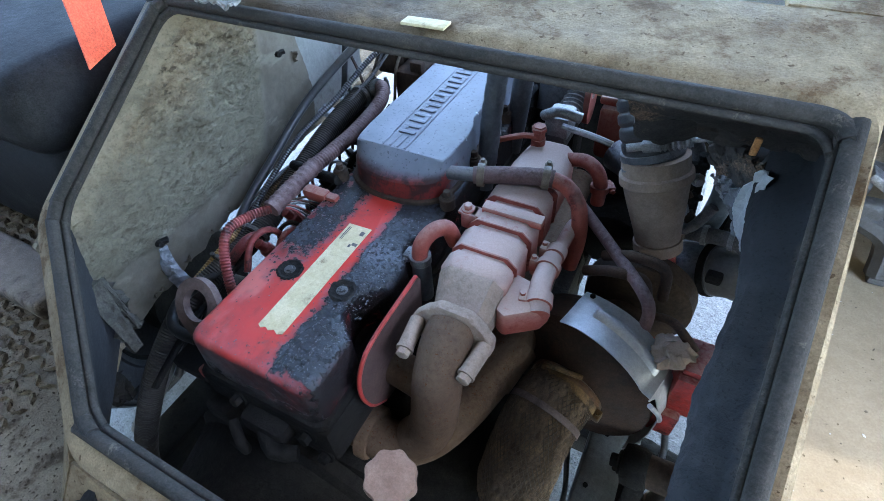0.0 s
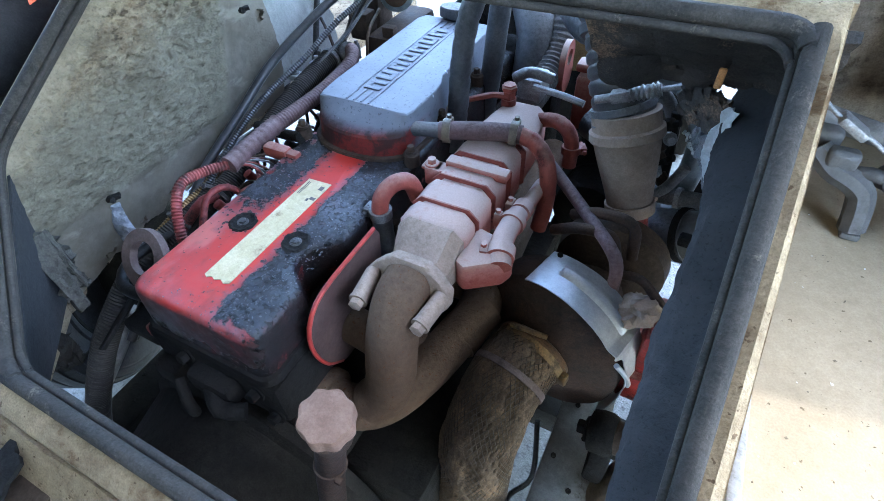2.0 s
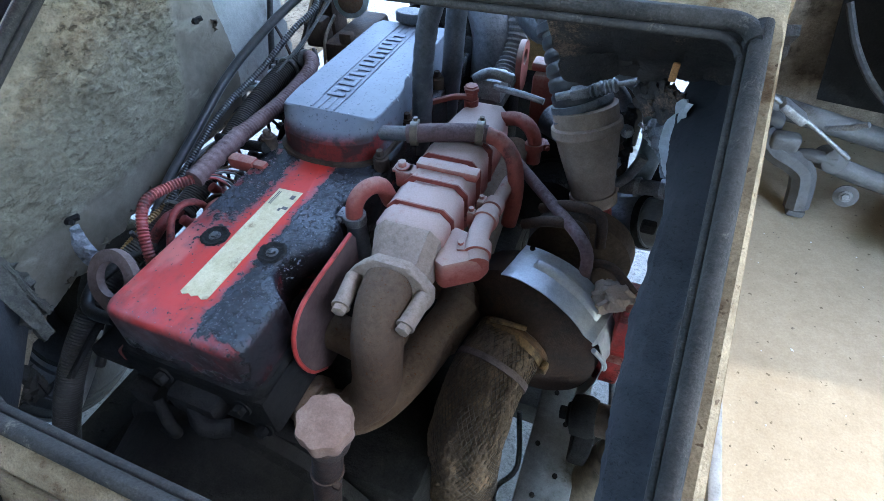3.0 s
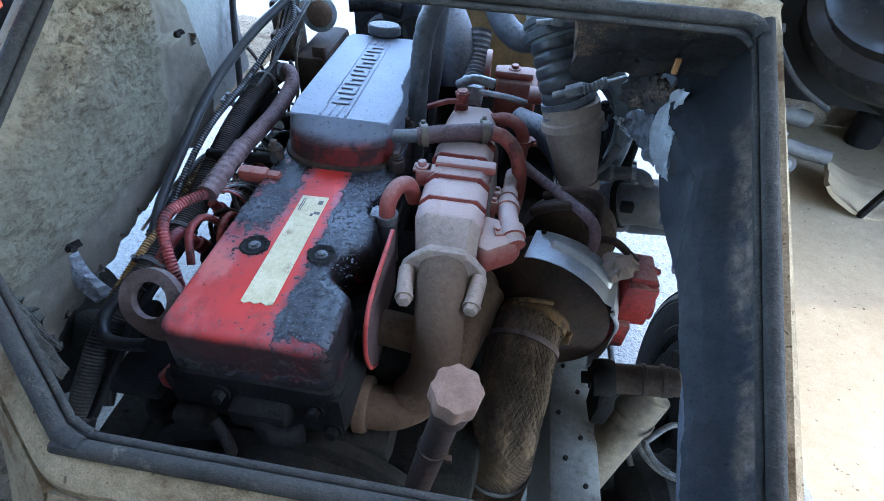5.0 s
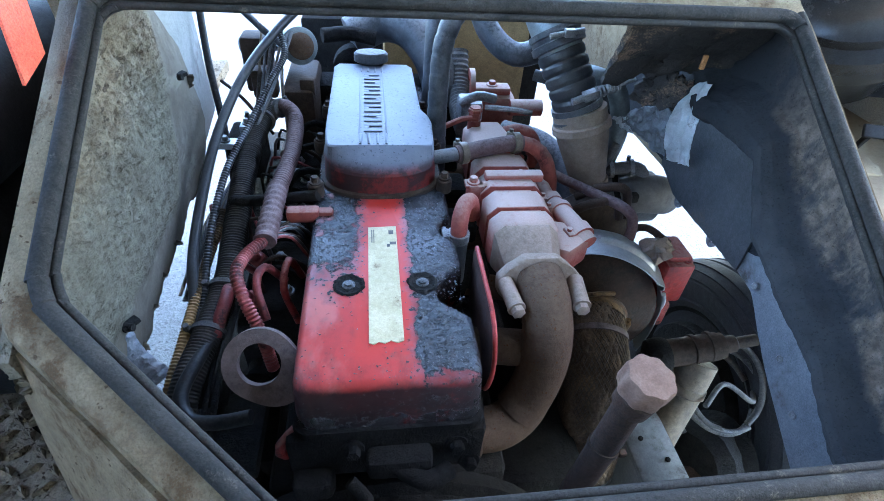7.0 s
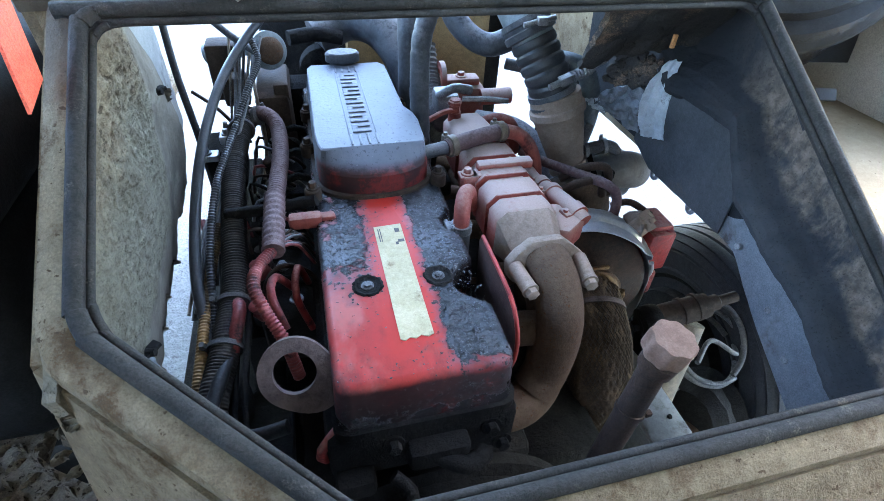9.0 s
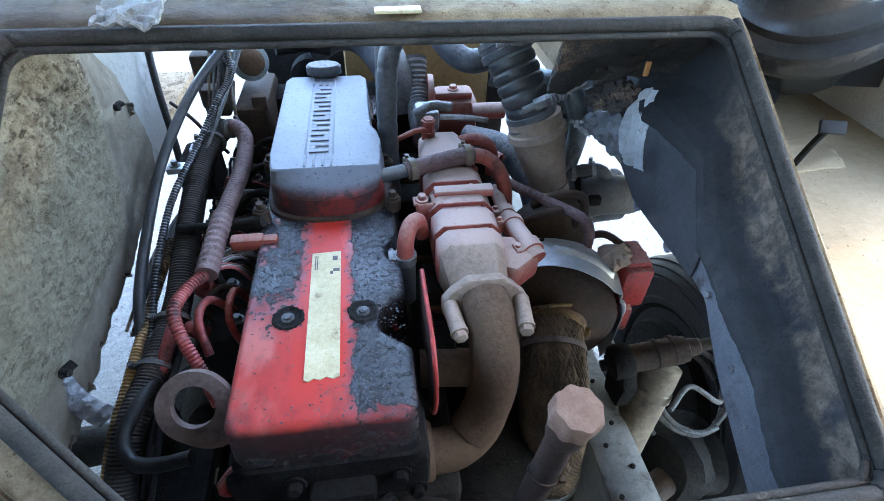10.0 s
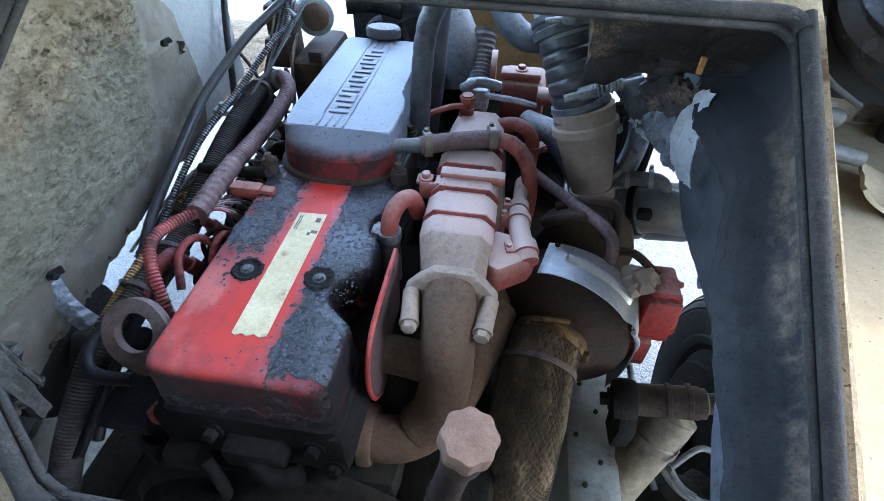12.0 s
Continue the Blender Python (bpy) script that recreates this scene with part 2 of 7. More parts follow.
M["crumb"] = surf("dry_debris", (0.07, 0.05, 0.03), (0.2, 0.155, 0.1), 0.95, scale=30, bump=0.3)
M["chip"] = surf("pale_chips", (0.4, 0.38, 0.34), (0.62, 0.6, 0.56), 0.9, scale=30, bump=0.2)
M["orange_rust"] = surf("orange_rust", (0.45, 0.2, 0.07), (0.6, 0.3, 0.12), 0.8, scale=40, bump=0.3)
M["grimy"] = surf("grimy_brown_black_metal", (0.024, 0.017, 0.013), (0.07, 0.049, 0.036), 0.75, scale=14, grime=(0.1, 0.068, 0.05), grime_at=(0.56, 0.7), grime_scale=16, bump=0.35, bump_scale=120, bump_dist=0.001, spec=0.15, fine=0.2)
M["plate_grey"] = surf("dirty_grey_plate", (0.03, 0.031, 0.034), (0.062, 0.063, 0.067), 0.6, scale=7, grime=(0.08, 0.06, 0.045), grime_at=(0.52, 0.66), grime_scale=8, bump=0.2)
M["redhose"] = surf("dusty_orange_red_hose", (0.17, 0.03, 0.021), (0.26, 0.06, 0.042), 0.65, scale=14, grime=(0.07, 0.016, 0.013), grime_at=(0.52, 0.64), grime_scale=18, bump=0.3, fine=0.15, dust=(0.28, 0.165, 0.135), dust_at=(0.3, 1.0))
M["cap"] = surf("dusty_pink_cap", (0.14, 0.082, 0.06), (0.215, 0.14, 0.105), 0.9, scale=12, grime=(0.09, 0.055, 0.04), grime_at=(0.56, 0.7), grime_scale=20, bump=0.3, spec=0.1, fine=0.15)
M["rag"] = surf("grey_felt_strip", (0.045, 0.042, 0.036), (0.095, 0.088, 0.075), 0.95, scale=14, grime=(0.05, 0.045, 0.038), grime_at=(0.5, 0.62), grime_scale=12, bump=0.6, spec=0.1)
M["strand"] = surf("tan_wire_mesh", (0.035, 0.025, 0.017), (0.1, 0.07, 0.047), 0.85, metal=0.1, scale=10, grime=(0.0244, 0.0161, 0.0107), grime_at=(0.5, 0.62), grime_scale=8, bump=0.1)
M["wing"] = surf("grey_wing_paint", (0.17, 0.17, 0.16), (0.25, 0.248, 0.235), 0.7, scale=8, grime=(0.11, 0.1, 0.085), grime_at=(0.52, 0.66), grime_scale=9, bump=0.25, fine=0.2)
# light tone so that the unseen cab shell bounces fill light
M["cab"] = surf("pale_unseen_cab_fill", (0.48, 0.46, 0.43), (0.58, 0.56, 0.52), 0.8, scale=4, bump=0.2)
M["vinyl"] = surf("black_vinyl", (0.012, 0.012, 0.013), (0.024, 0.024, 0.025), 0.7, scale=12, grime=(0.025, 0.022, 0.02), grime_at=(0.6, 0.85), bump=0.2, spec=0.1)
M["gloss"] = surf("glossy_black_plastic", (0.02, 0.021, 0.023), (0.034, 0.035, 0.037), 0.24, scale=6, grime=(0.03, 0.028, 0.026), grime_at=(0.6, 0.9), bump=0.05, spec=0.55)
M["orange"] = surf("faded_orange_webbing", (0.72, 0.09, 0.04), (0.8, 0.14, 0.07), 0.7, scale=20, grime=(0.4, 0.08, 0.05), grime_at=(0.6, 0.8), bump=0.3, bump_scale=300)
M["shroud"] = surf("ochre_shroud", (0.2, 0.13, 0.055), (0.34, 0.23, 0.1), 0.7, scale=7, grime=(0.07, 0.05, 0.03), bump=0.2)
M["bluegrey"] = surf("blue_grey_sheet", (0.12, 0.128, 0.142), (0.19, 0.2, 0.216), 0.55, metal=0.1, scale=9, grime=(0.06, 0.05, 0.042), grime_at=(0.52, 0.66), grime_scale=8, bump=0.2)
M["eye"] = surf("dusty_oxide_steel", (0.0488, 0.0292, 0.026), (0.0975, 0.065, 0.0585), 0.8, scale=16, grime=(0.0325, 0.0195, 0.0169), grime_at=(0.54, 0.66), grime_scale=14, bump=0.3, fine=0.2, dust=(0.143, 0.1105, 0.1008), dust_at=(0.3, 1.0))
M["brass"] = surf("aged_brass", (0.09, 0.055, 0.024), (0.2, 0.12, 0.05), 0.55, metal=0.5, scale=30, grime=(0.05, 0.032, 0.018), grime_at=(0.5, 0.6), grime_scale=25, bump=0.1)
M["white"] = surf("aged_paper", (0.4, 0.335, 0.19), (0.53, 0.46, 0.29), 0.8, scale=20, grime=(0.2, 0.15, 0.085), grime_at=(0.54, 0.66), grime_scale=32, bump=0.15, fine=0.15)
M["amber"] = surf("amber_split_loom", (0.26, 0.15, 0.05), (0.4, 0.25, 0.09), 0.5, scale=30, grime=(0.06, 0.04, 0.02), grime_at=(0.48, 0.6), bump=0.1)


def cover_paint():
    """Red paint under a crust of black oil and grit that keeps to the far and outer parts of the cover."""
    m, nt, bsdf, co = base_mat("grimy_red_cover")
    sep = nt.nodes.new("ShaderNodeSeparateXYZ")
    nt.links.new(co, sep.inputs[0])
    x, y = sep.outputs[0], sep.outputs[1]
    n1, n2, n3 = noise_tex(nt, co, 14, 8, 0.7), noise_tex(nt, co, 60, 6, 0.65), noise_tex(nt, co, 260, 4, 0.6)
    n4 = noise_tex(nt, co, 210, 6, 0.68)
    right = calc(nt, "MULTIPLY", span(nt, x, 0.012, 0.05), span(nt, y, -0.19, -0.12))
    far = calc(nt, "MULTIPLY", span(nt, y, -0.07, 0.07), span(nt, calc(nt, "ABSOLUTE", x), 0.012, 0.05))
    zone = calc(nt, "MAXIMUM", right, calc(nt, "MULTIPLY", far, 0.8))
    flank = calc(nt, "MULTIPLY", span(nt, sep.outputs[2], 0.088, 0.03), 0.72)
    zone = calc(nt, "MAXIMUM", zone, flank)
    amount = calc(nt, "ADD", calc(nt, "MULTIPLY", zone, 0.36), calc(nt, "ADD", calc(nt, "MULTIPLY", n1, 0.5), calc(nt, "MULTIPLY", n2, 0.3)))
    k = span(nt, amount, 0.62, 0.65)
    thick = span(nt, calc(nt, "ADD", amount, calc(nt, "MULTIPLY", n4, 0.22)), 0.8, 0.74)
    film = span(nt, amount, 0.44, 0.62)
    paint = ramp(nt, n1, [(0.34, (0.05, 0.012, 0.012)), (0.42, (0.32, 0.018, 0.014)), (0.56, (0.42, 0.027, 0.021)), (0.68, (0.46, 0.09, 0.07))])
    lumps = span(nt, noise_tex(nt, co, 130, 5, 0.6), 0.56, 0.6)
    # black oil tone; its paler bluish patches paint in the sky's sheen
    oil_sheen = ramp(nt, n1, [(0.38, (0.011, 0.012, 0.016)), (0.5, (0.022, 0.025, 0.032)), (0.64, (0.055, 0.062, 0.078))])
    smudge = calc(nt, "MULTIPLY", span(nt, noise_tex(nt, co, 17, 9, 0.75, (1.3, 0.7, 1)), 0.5, 0.66), 0.75)
    paint = mixc(nt, calc(nt, "MULTIPLY", smudge, 0.7), paint, (0.09, 0.016, 0.014))
    chalk = calc(nt, "MULTIPLY", span(nt, noise_tex(nt, co, 11, 5, 0.6, (1, 0.6, 1)), 0.44, 0.62), span(nt, x, 0.0, -0.045))
    paint = mixc(nt, calc(nt, "MULTIPLY", chalk, 0.6), paint, (0.5, 0.17, 0.145))
    margin = calc(nt, "MULTIPLY", span(nt, calc(nt, "ABSOLUTE", calc(nt, "ADD", x, 0.002)), 0.046, 0.03), span(nt, y, -0.14, -0.1))
    paint = mixc(nt, calc(nt, "MULTIPLY", margin, 0.75), paint, (0.47, 0.024, 0.014))
    crust = mixc(nt, calc(nt, "MULTIPLY", calc(nt, "MAXIMUM", lumps, calc(nt, "MULTIPLY", thick, 0.7)), 0.85), oil_sheen, (0.007, 0.007, 0.008))
    spots = span(nt, calc(nt, "ADD", noise_tex(nt, co, 120, 4, 0.6), calc(nt, "MULTIPLY", film, 0.09)), 0.65, 0.68)
    haze = mixc(nt, calc(nt, "MULTIPLY", film, 0.55), paint, ramp(nt, n2, [(0.4, (0.03, 0.024, 0.03)), (0.6, (0.11, 0.1, 0.125))]))
    col = mixc(nt, k, mixc(nt, spots, haze, (0.012, 0.01, 0.011)), crust)
    # near-black red over the cover's sides, below a ragged line under the top edge
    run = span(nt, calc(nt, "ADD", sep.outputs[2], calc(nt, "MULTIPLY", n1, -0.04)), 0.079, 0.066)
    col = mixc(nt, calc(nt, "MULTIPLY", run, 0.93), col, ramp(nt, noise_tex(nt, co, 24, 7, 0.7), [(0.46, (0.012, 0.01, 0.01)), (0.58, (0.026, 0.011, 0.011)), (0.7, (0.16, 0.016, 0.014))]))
    nt.links.new(col, bsdf.inputs["Base Color"])
    nt.links.new(mixc(nt, k, ramp(nt, n1, [(0.4, (0.4,) * 3), (0.6, (0.7,) * 3)]), (0.24, 0.24, 0.24)), bsdf.inputs["Roughness"])
    add_bump(nt, bsdf, calc(nt, "ADD", calc(nt, "MULTIPLY", k, calc(nt, "ADD", calc(nt, "ADD", calc(nt, "MULTIPLY", n4, 0.35), calc(nt, "MULTIPLY", lumps, 0.45)), 0.3)), calc(nt, "MULTIPLY", spots, 0.4)), 1.0, 0.0055)
    return m


def silver_paint():
    m, nt, bsdf, co = base_mat("dust_speckled_silver_paint")
    n1, n2 = noise_tex(nt, co, 9, 8, 0.7), noise_tex(nt, co, 150, 5, 0.6)
    col = ramp(nt, n1, [(0.36, (0.105, 0.115, 0.137)), (0.64, (0.16, 0.174, 0.202))])
    k = span(nt, noise_tex(nt, co, 190, 3, 0.6), 0.6, 0.65)
    col = mixc(nt, calc(nt, "MULTIPLY", k, 0.7), col, (0.06, 0.066, 0.08))
    k2 = span(nt, noise_tex(nt, co, 60, 2, 0.5), 0.72, 0.75)
    col = mixc(nt, k2, col, (0.4, 0.43, 0.48))
    sep = nt.nodes.new("ShaderNodeSeparateXYZ")
    nt.links.new(co, sep.inputs[0])
    # the paint is worn back to red low on the skirt
    low = calc(nt, "MULTIPLY", span(nt, calc(nt, "ADD", sep.outputs[2], calc(nt, "MULTIPLY", n1, -0.03)), 0.135, 0.122), span(nt, calc(nt, "ADD", sep.outputs[1], calc(nt, "MULTIPLY", n1, 0.2)), 0.42, 0.34))
    redc = ramp(nt, n1, [(0.4, (0.016, 0.011, 0.011)), (0.48, (0.13, 0.013, 0.011)), (0.54, (0.035, 0.01, 0.01)), (0.66, (0.018, 0.013, 0.014))])
    col = mixc(nt, low, col, redc)
    nt.links.new(col, bsdf.inputs["Base Color"])
    bsdf.inputs["Specular IOR Level"].default_value = 0.35
    nt.links.new(ramp(nt, n1, [(0.3, (0.5,) * 3), (0.7, (0.68,) * 3)]), bsdf.inputs["Roughness"])
    add_bump(nt, bsdf, calc(nt, "ADD", n2, n1), 0.25, 0.0015)
    return m


def foam_lining():
    """Pitted foam, buff above and grey-green below, with a smooth skin along the lower hem."""
    m, nt, bsdf, co = base_mat("pitted_foam_lining")
    sep = nt.nodes.new("ShaderNodeSeparateXYZ")
    nt.links.new(co, sep.inputs[0])
    y, z = sep.outputs[1], sep.outputs[2]
    n1, n2, n3 = noise_tex(nt, co, 8, 8, 0.7), noise_tex(nt, co, 45, 7, 0.75, (1, 1, 1.6)), noise_tex(nt, co, 260, 4, 0.7)
    line = calc(nt, "SUBTRACT", z, calc(nt, "MULTIPLY", y, 0.3))
    low = span(nt, calc(nt, "ADD", z, calc(nt, "MULTIPLY", n1, 0.03)), 0.152, 0.134)
    far = span(nt, calc(nt, "ADD", calc(nt, "SUBTRACT", y, calc(nt, "MULTIPLY", z, 0.3)), calc(nt, "MULTIPLY", n1, 0.02)), 0.29, 0.31)
    skin = calc(nt, "MAXIMUM", low, far)
    high = span(nt, calc(nt, "ADD", line, calc(nt, "MULTIPLY", n1, 0.25)), 0.33, 0.42)
    grey = ramp(nt, n2, [(0.36, (0.118, 0.104, 0.076)), (0.62, (0.176, 0.155, 0.114))])
    buff = ramp(nt, n2, [(0.36, (0.115, 0.082, 0.05)), (0.47, (0.19, 0.146, 0.095)), (0.62, (0.25, 0.2, 0.135))])
    hem = ramp(nt, n1, [(0.4, (0.088, 0.076, 0.061)), (0.6, (0.14, 0.122, 0.098))])
    col = mixc(nt, skin, mixc(nt, high, grey, buff), hem)
    pits = calc(nt, "MULTIPLY", span(nt, noise_tex(nt, co, 62, 5, 0.62, (1, 0.75, 1.7)), 0.565, 0.61), calc(nt, "SUBTRACT", 1.0, skin))
    pits = calc(nt, "MULTIPLY", pits, span(nt, noise_tex(nt, co, 7, 4, 0.6), 0.4, 0.56))
    col = mixc(nt, calc(nt, "MULTIPLY", calc(nt, "MULTIPLY", pits, 0.8), calc(nt, "ADD", calc(nt, "MULTIPLY", high, 0.7), 0.3)), col, (0.06, 0.045, 0.03))
    smear = span(nt, noise_tex(nt, co, 9, 5, 0.65, (1, 1, 2.2)), 0.58, 0.7)
    col = mixc(nt, calc(nt, "MULTIPLY", smear, 0.45), col, (0.27, 0.245, 0.2))
    stain = span(nt, noise_tex(nt, co, 22, 6, 0.7), 0.6, 0.68)
    col = mixc(nt, calc(nt, "MULTIPLY", stain, 0.22), col, (0.12, 0.112, 0.09))
    under = calc(nt, "SUBTRACT", calc(nt, "ADD", calc(nt, "MULTIPLY", y, 0.62), 0.302), z)
    margin = span(nt, calc(nt, "ADD", under, calc(nt, "MULTIPLY", n2, 0.02)), 0.078, 0.058)
    col = mixc(nt, calc(nt, "MULTIPLY", margin, 0.8), col, ramp(nt, n1, [(0.4, (0.2, 0.165, 0.115)), (0.6, (0.29, 0.245, 0.175))]))
    soil = span(nt, noise_tex(nt, co, 5.5, 6, 0.68), 0.5, 0.66)
    col = mixc(nt, calc(nt, "MULTIPLY", soil, 0.55), col, (0.085, 0.072, 0.05))
    grain = mixc(nt, calc(nt, "MULTIPLY", span(nt, n3, 0.5, 0.34), calc(nt, "SUBTRACT", 0.4, calc(nt, "MULTIPLY", skin, 0.34))), col, (0.1, 0.093, 0.075))
    nt.links.new(grain, bsdf.inputs["Base Color"])
    bsdf.inputs["Roughness"].default_value = 0.95
    bsdf.inputs["Specular IOR Level"].default_value = 0.1
    h = calc(nt, "MULTIPLY", calc(nt, "ADD", calc(nt, "SUBTRACT", n2, calc(nt, "MULTIPLY", pits, 0.7)), calc(nt, "MULTIPLY", n3, 0.4)), calc(nt, "SUBTRACT", 1.0, calc(nt, "MULTIPLY", skin, 0.8)))
    add_bump(nt, bsdf, h, 1.0, 0.008)
    return m


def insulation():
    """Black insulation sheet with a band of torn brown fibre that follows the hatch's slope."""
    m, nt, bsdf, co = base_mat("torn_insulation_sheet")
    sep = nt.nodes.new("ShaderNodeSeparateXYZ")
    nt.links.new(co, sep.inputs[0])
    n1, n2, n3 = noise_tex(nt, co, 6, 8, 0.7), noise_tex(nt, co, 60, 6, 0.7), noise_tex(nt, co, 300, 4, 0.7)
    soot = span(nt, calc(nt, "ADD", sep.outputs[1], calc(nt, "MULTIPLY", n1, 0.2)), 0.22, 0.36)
    # brown rubbed fibre behind the sag and on the hem, paled to paint light
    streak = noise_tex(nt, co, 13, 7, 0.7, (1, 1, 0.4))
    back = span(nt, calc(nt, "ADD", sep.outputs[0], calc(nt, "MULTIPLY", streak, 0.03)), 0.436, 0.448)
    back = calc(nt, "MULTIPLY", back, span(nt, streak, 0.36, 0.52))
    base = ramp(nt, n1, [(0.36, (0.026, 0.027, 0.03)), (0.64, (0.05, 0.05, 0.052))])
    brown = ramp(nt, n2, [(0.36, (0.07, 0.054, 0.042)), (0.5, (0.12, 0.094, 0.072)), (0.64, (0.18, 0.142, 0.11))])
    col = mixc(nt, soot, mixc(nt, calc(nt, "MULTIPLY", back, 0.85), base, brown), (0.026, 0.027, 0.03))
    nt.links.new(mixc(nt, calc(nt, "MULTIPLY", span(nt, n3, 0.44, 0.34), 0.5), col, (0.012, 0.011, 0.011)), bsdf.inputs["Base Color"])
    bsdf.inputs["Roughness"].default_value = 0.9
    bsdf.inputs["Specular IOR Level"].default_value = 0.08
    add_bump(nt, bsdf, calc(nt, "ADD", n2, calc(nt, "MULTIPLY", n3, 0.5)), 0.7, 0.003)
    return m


def browned_beam():
    """The tunnel skin, turned dark brown towards the left of its far part."""
    m = M["skin"].copy()
    m.name = "browned_fibreglass"
    nt = m.node_tree
    bsdf = nt.nodes["Principled BSDF"]
    col = bsdf.inputs["Base Color"].links[0].from_socket
    co = nt.nodes.new("ShaderNodeTexCoord").outputs["Object"]
    sep = nt.nodes.new("ShaderNodeSeparateXYZ")
    nt.links.new(co, sep.inputs[0])
    n = noise_tex(nt, co, 9, 8, 0.7)
    k = span(nt, calc(nt, "ADD", sep.outputs[0], calc(nt, "MULTIPLY", n, 0.5)), 0.27, 0.08)
    k = calc(nt, "MULTIPLY", k, span(nt, sep.outputs[1], 0.12, 0.2))
    nt.links.new(mixc(nt, calc(nt, "MULTIPLY", k, 0.85), col, ramp(nt, n, [(0.4, (0.045, 0.033, 0.024)), (0.62, (0.1, 0.075, 0.054))])), bsdf.inputs["Base Color"])
    return m


M["beam"] = browned_beam()
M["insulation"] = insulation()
M["foam"] = foam_lining()
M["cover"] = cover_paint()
M["silver"] = silver_paint()


# ---- building blocks ----
ORG = {}


def thing(name, loc, label, category, group="", kind=""):
    ob = new(name)
    ob.location = loc
    ob.empty_display_size = 0.05
    ORG[ob] = Vector(loc)
    return tagged(ob, label, category, group, kind)


def finish(name, bm, material, origin, angle=38):
    bm.normal_update()
    me = bpy.data.meshes.new(name)
    bmesh.ops.translate(bm, verts=bm.verts, vec=-Vector(origin))
    bm.to_mesh(me)
    bm.free()
    for p in me.polygons:
        p.use_smooth = True
    me.set_sharp_from_angle(angle=radians(angle))
    me.materials.append(M[material])
    return me


def part(name, bm, material, parent, label="", angle=38):
    o = ORG[parent]
    ob = new(name, finish(name, bm, material, o, angle))
    ob.parent = parent
    ORG[ob] = o
    return tagged(ob, label)


def solo(name, bm, material, loc, label, category, group="", kind="", angle=38):
    ob = new(name, finish(name, bm, material, loc, angle))
    ob.location = loc
    ORG[ob] = Vector(loc)
    return tagged(ob, label, category, group, kind)


def axis_pose(a, d):
    """A pose at a whose z points along d."""
    return Matrix.Translation(a) @ Vector(d).to_track_quat("Z", "Y").to_matrix().to_4x4()


def box(bm, lo, hi, bevel=0.0, m=None, segs=2):
    lo, hi = Vector(lo), Vector(hi)
    r = bmesh.ops.create_cube(bm, size=1.0, matrix=(m or Matrix()) @ Matrix.Translation((lo + hi) / 2) @ Matrix.Diagonal((*(hi - lo), 1)))
    if bevel:
        es = list({e for v in r["verts"] for e in v.link_edges})
        bmesh.ops.bevel(bm, geom=es, offset=bevel, segments=segs, affect="EDGES", profile=0.5)
    return bm


def prism(bm, pts, h, m=None, bevel=0.0, segs=2, taper=1.0):
    """A polygon in local xy, carried up by h along local z."""
    m = m or Matrix()
    c = sum((Vector(p) for p in pts), Vector((0, 0))) / len(pts)
    a = [bm.verts.new(m @ Vector((p[0], p[1], 0))) for p in pts]
    b = [bm.verts.new(m @ Vector(((p[0] - c.x) * taper + c.x, (p[1] - c.y) * taper + c.y, h))) for p in pts]
    n = len(pts)
    fs = [bm.faces.new(a[::-1]), bm.faces.new(b)] + [bm.faces.new((a[i], a[(i + 1) % n], b[(i + 1) % n], b[i])) for i in range(n)]
    if bevel:
        es = list({e for f in fs for e in f.edges})
        bmesh.ops.bevel(bm, geom=es, offset=bevel, segments=segs, affect="EDGES", profile=0.5)
    return bm


def lathe(bm, prof, m=None, n=24, lobes=None):
    """(radius, height) pairs turned about local z; lobes: (count, depth) scallops the outline."""
    m = m or Matrix()
    rings = []
    for r, h in prof:
        ring = []
        for i in range(n):
            a = 2 * math.pi * i / n
            q = r * (1 + (lobes[1] * math.cos(lobes[0] * a) if lobes else 0))
            ring.append(bm.verts.new(m @ Vector((q * math.cos(a), q * math.sin(a), h))))
        rings.append(ring)
    for p, q in zip(rings, rings[1:]):
        for i in range(n):
            bm.faces.new((p[i], p[(i + 1) % n], q[(i + 1) % n], q[i]))
    bm.faces.new(rings[0][::-1])
    bm.faces.new(rings[-1])
    return bm


def curve_pts(pts, step):
    """Points at about even steps along a smooth line through pts."""
    P = [Vector(p) for p in pts]
    P = [P[0] * 2 - P[1]] + P + [P[-1] * 2 - P[-2]]
    out = []
    for i in range(1, len(P) - 2):
        a, b, c, d = P[i - 1:i + 3]
        n = max(2, int((c - b).length / step))
        for k in range(n):
            t = k / n
            out.append(0.5 * (2 * b + (c - a) * t + (2 * a - 5 * b + 4 * c - d) * t * t + (3 * b - 3 * c + d - a) * t ** 3))
    out.append(P[-2])
    return out


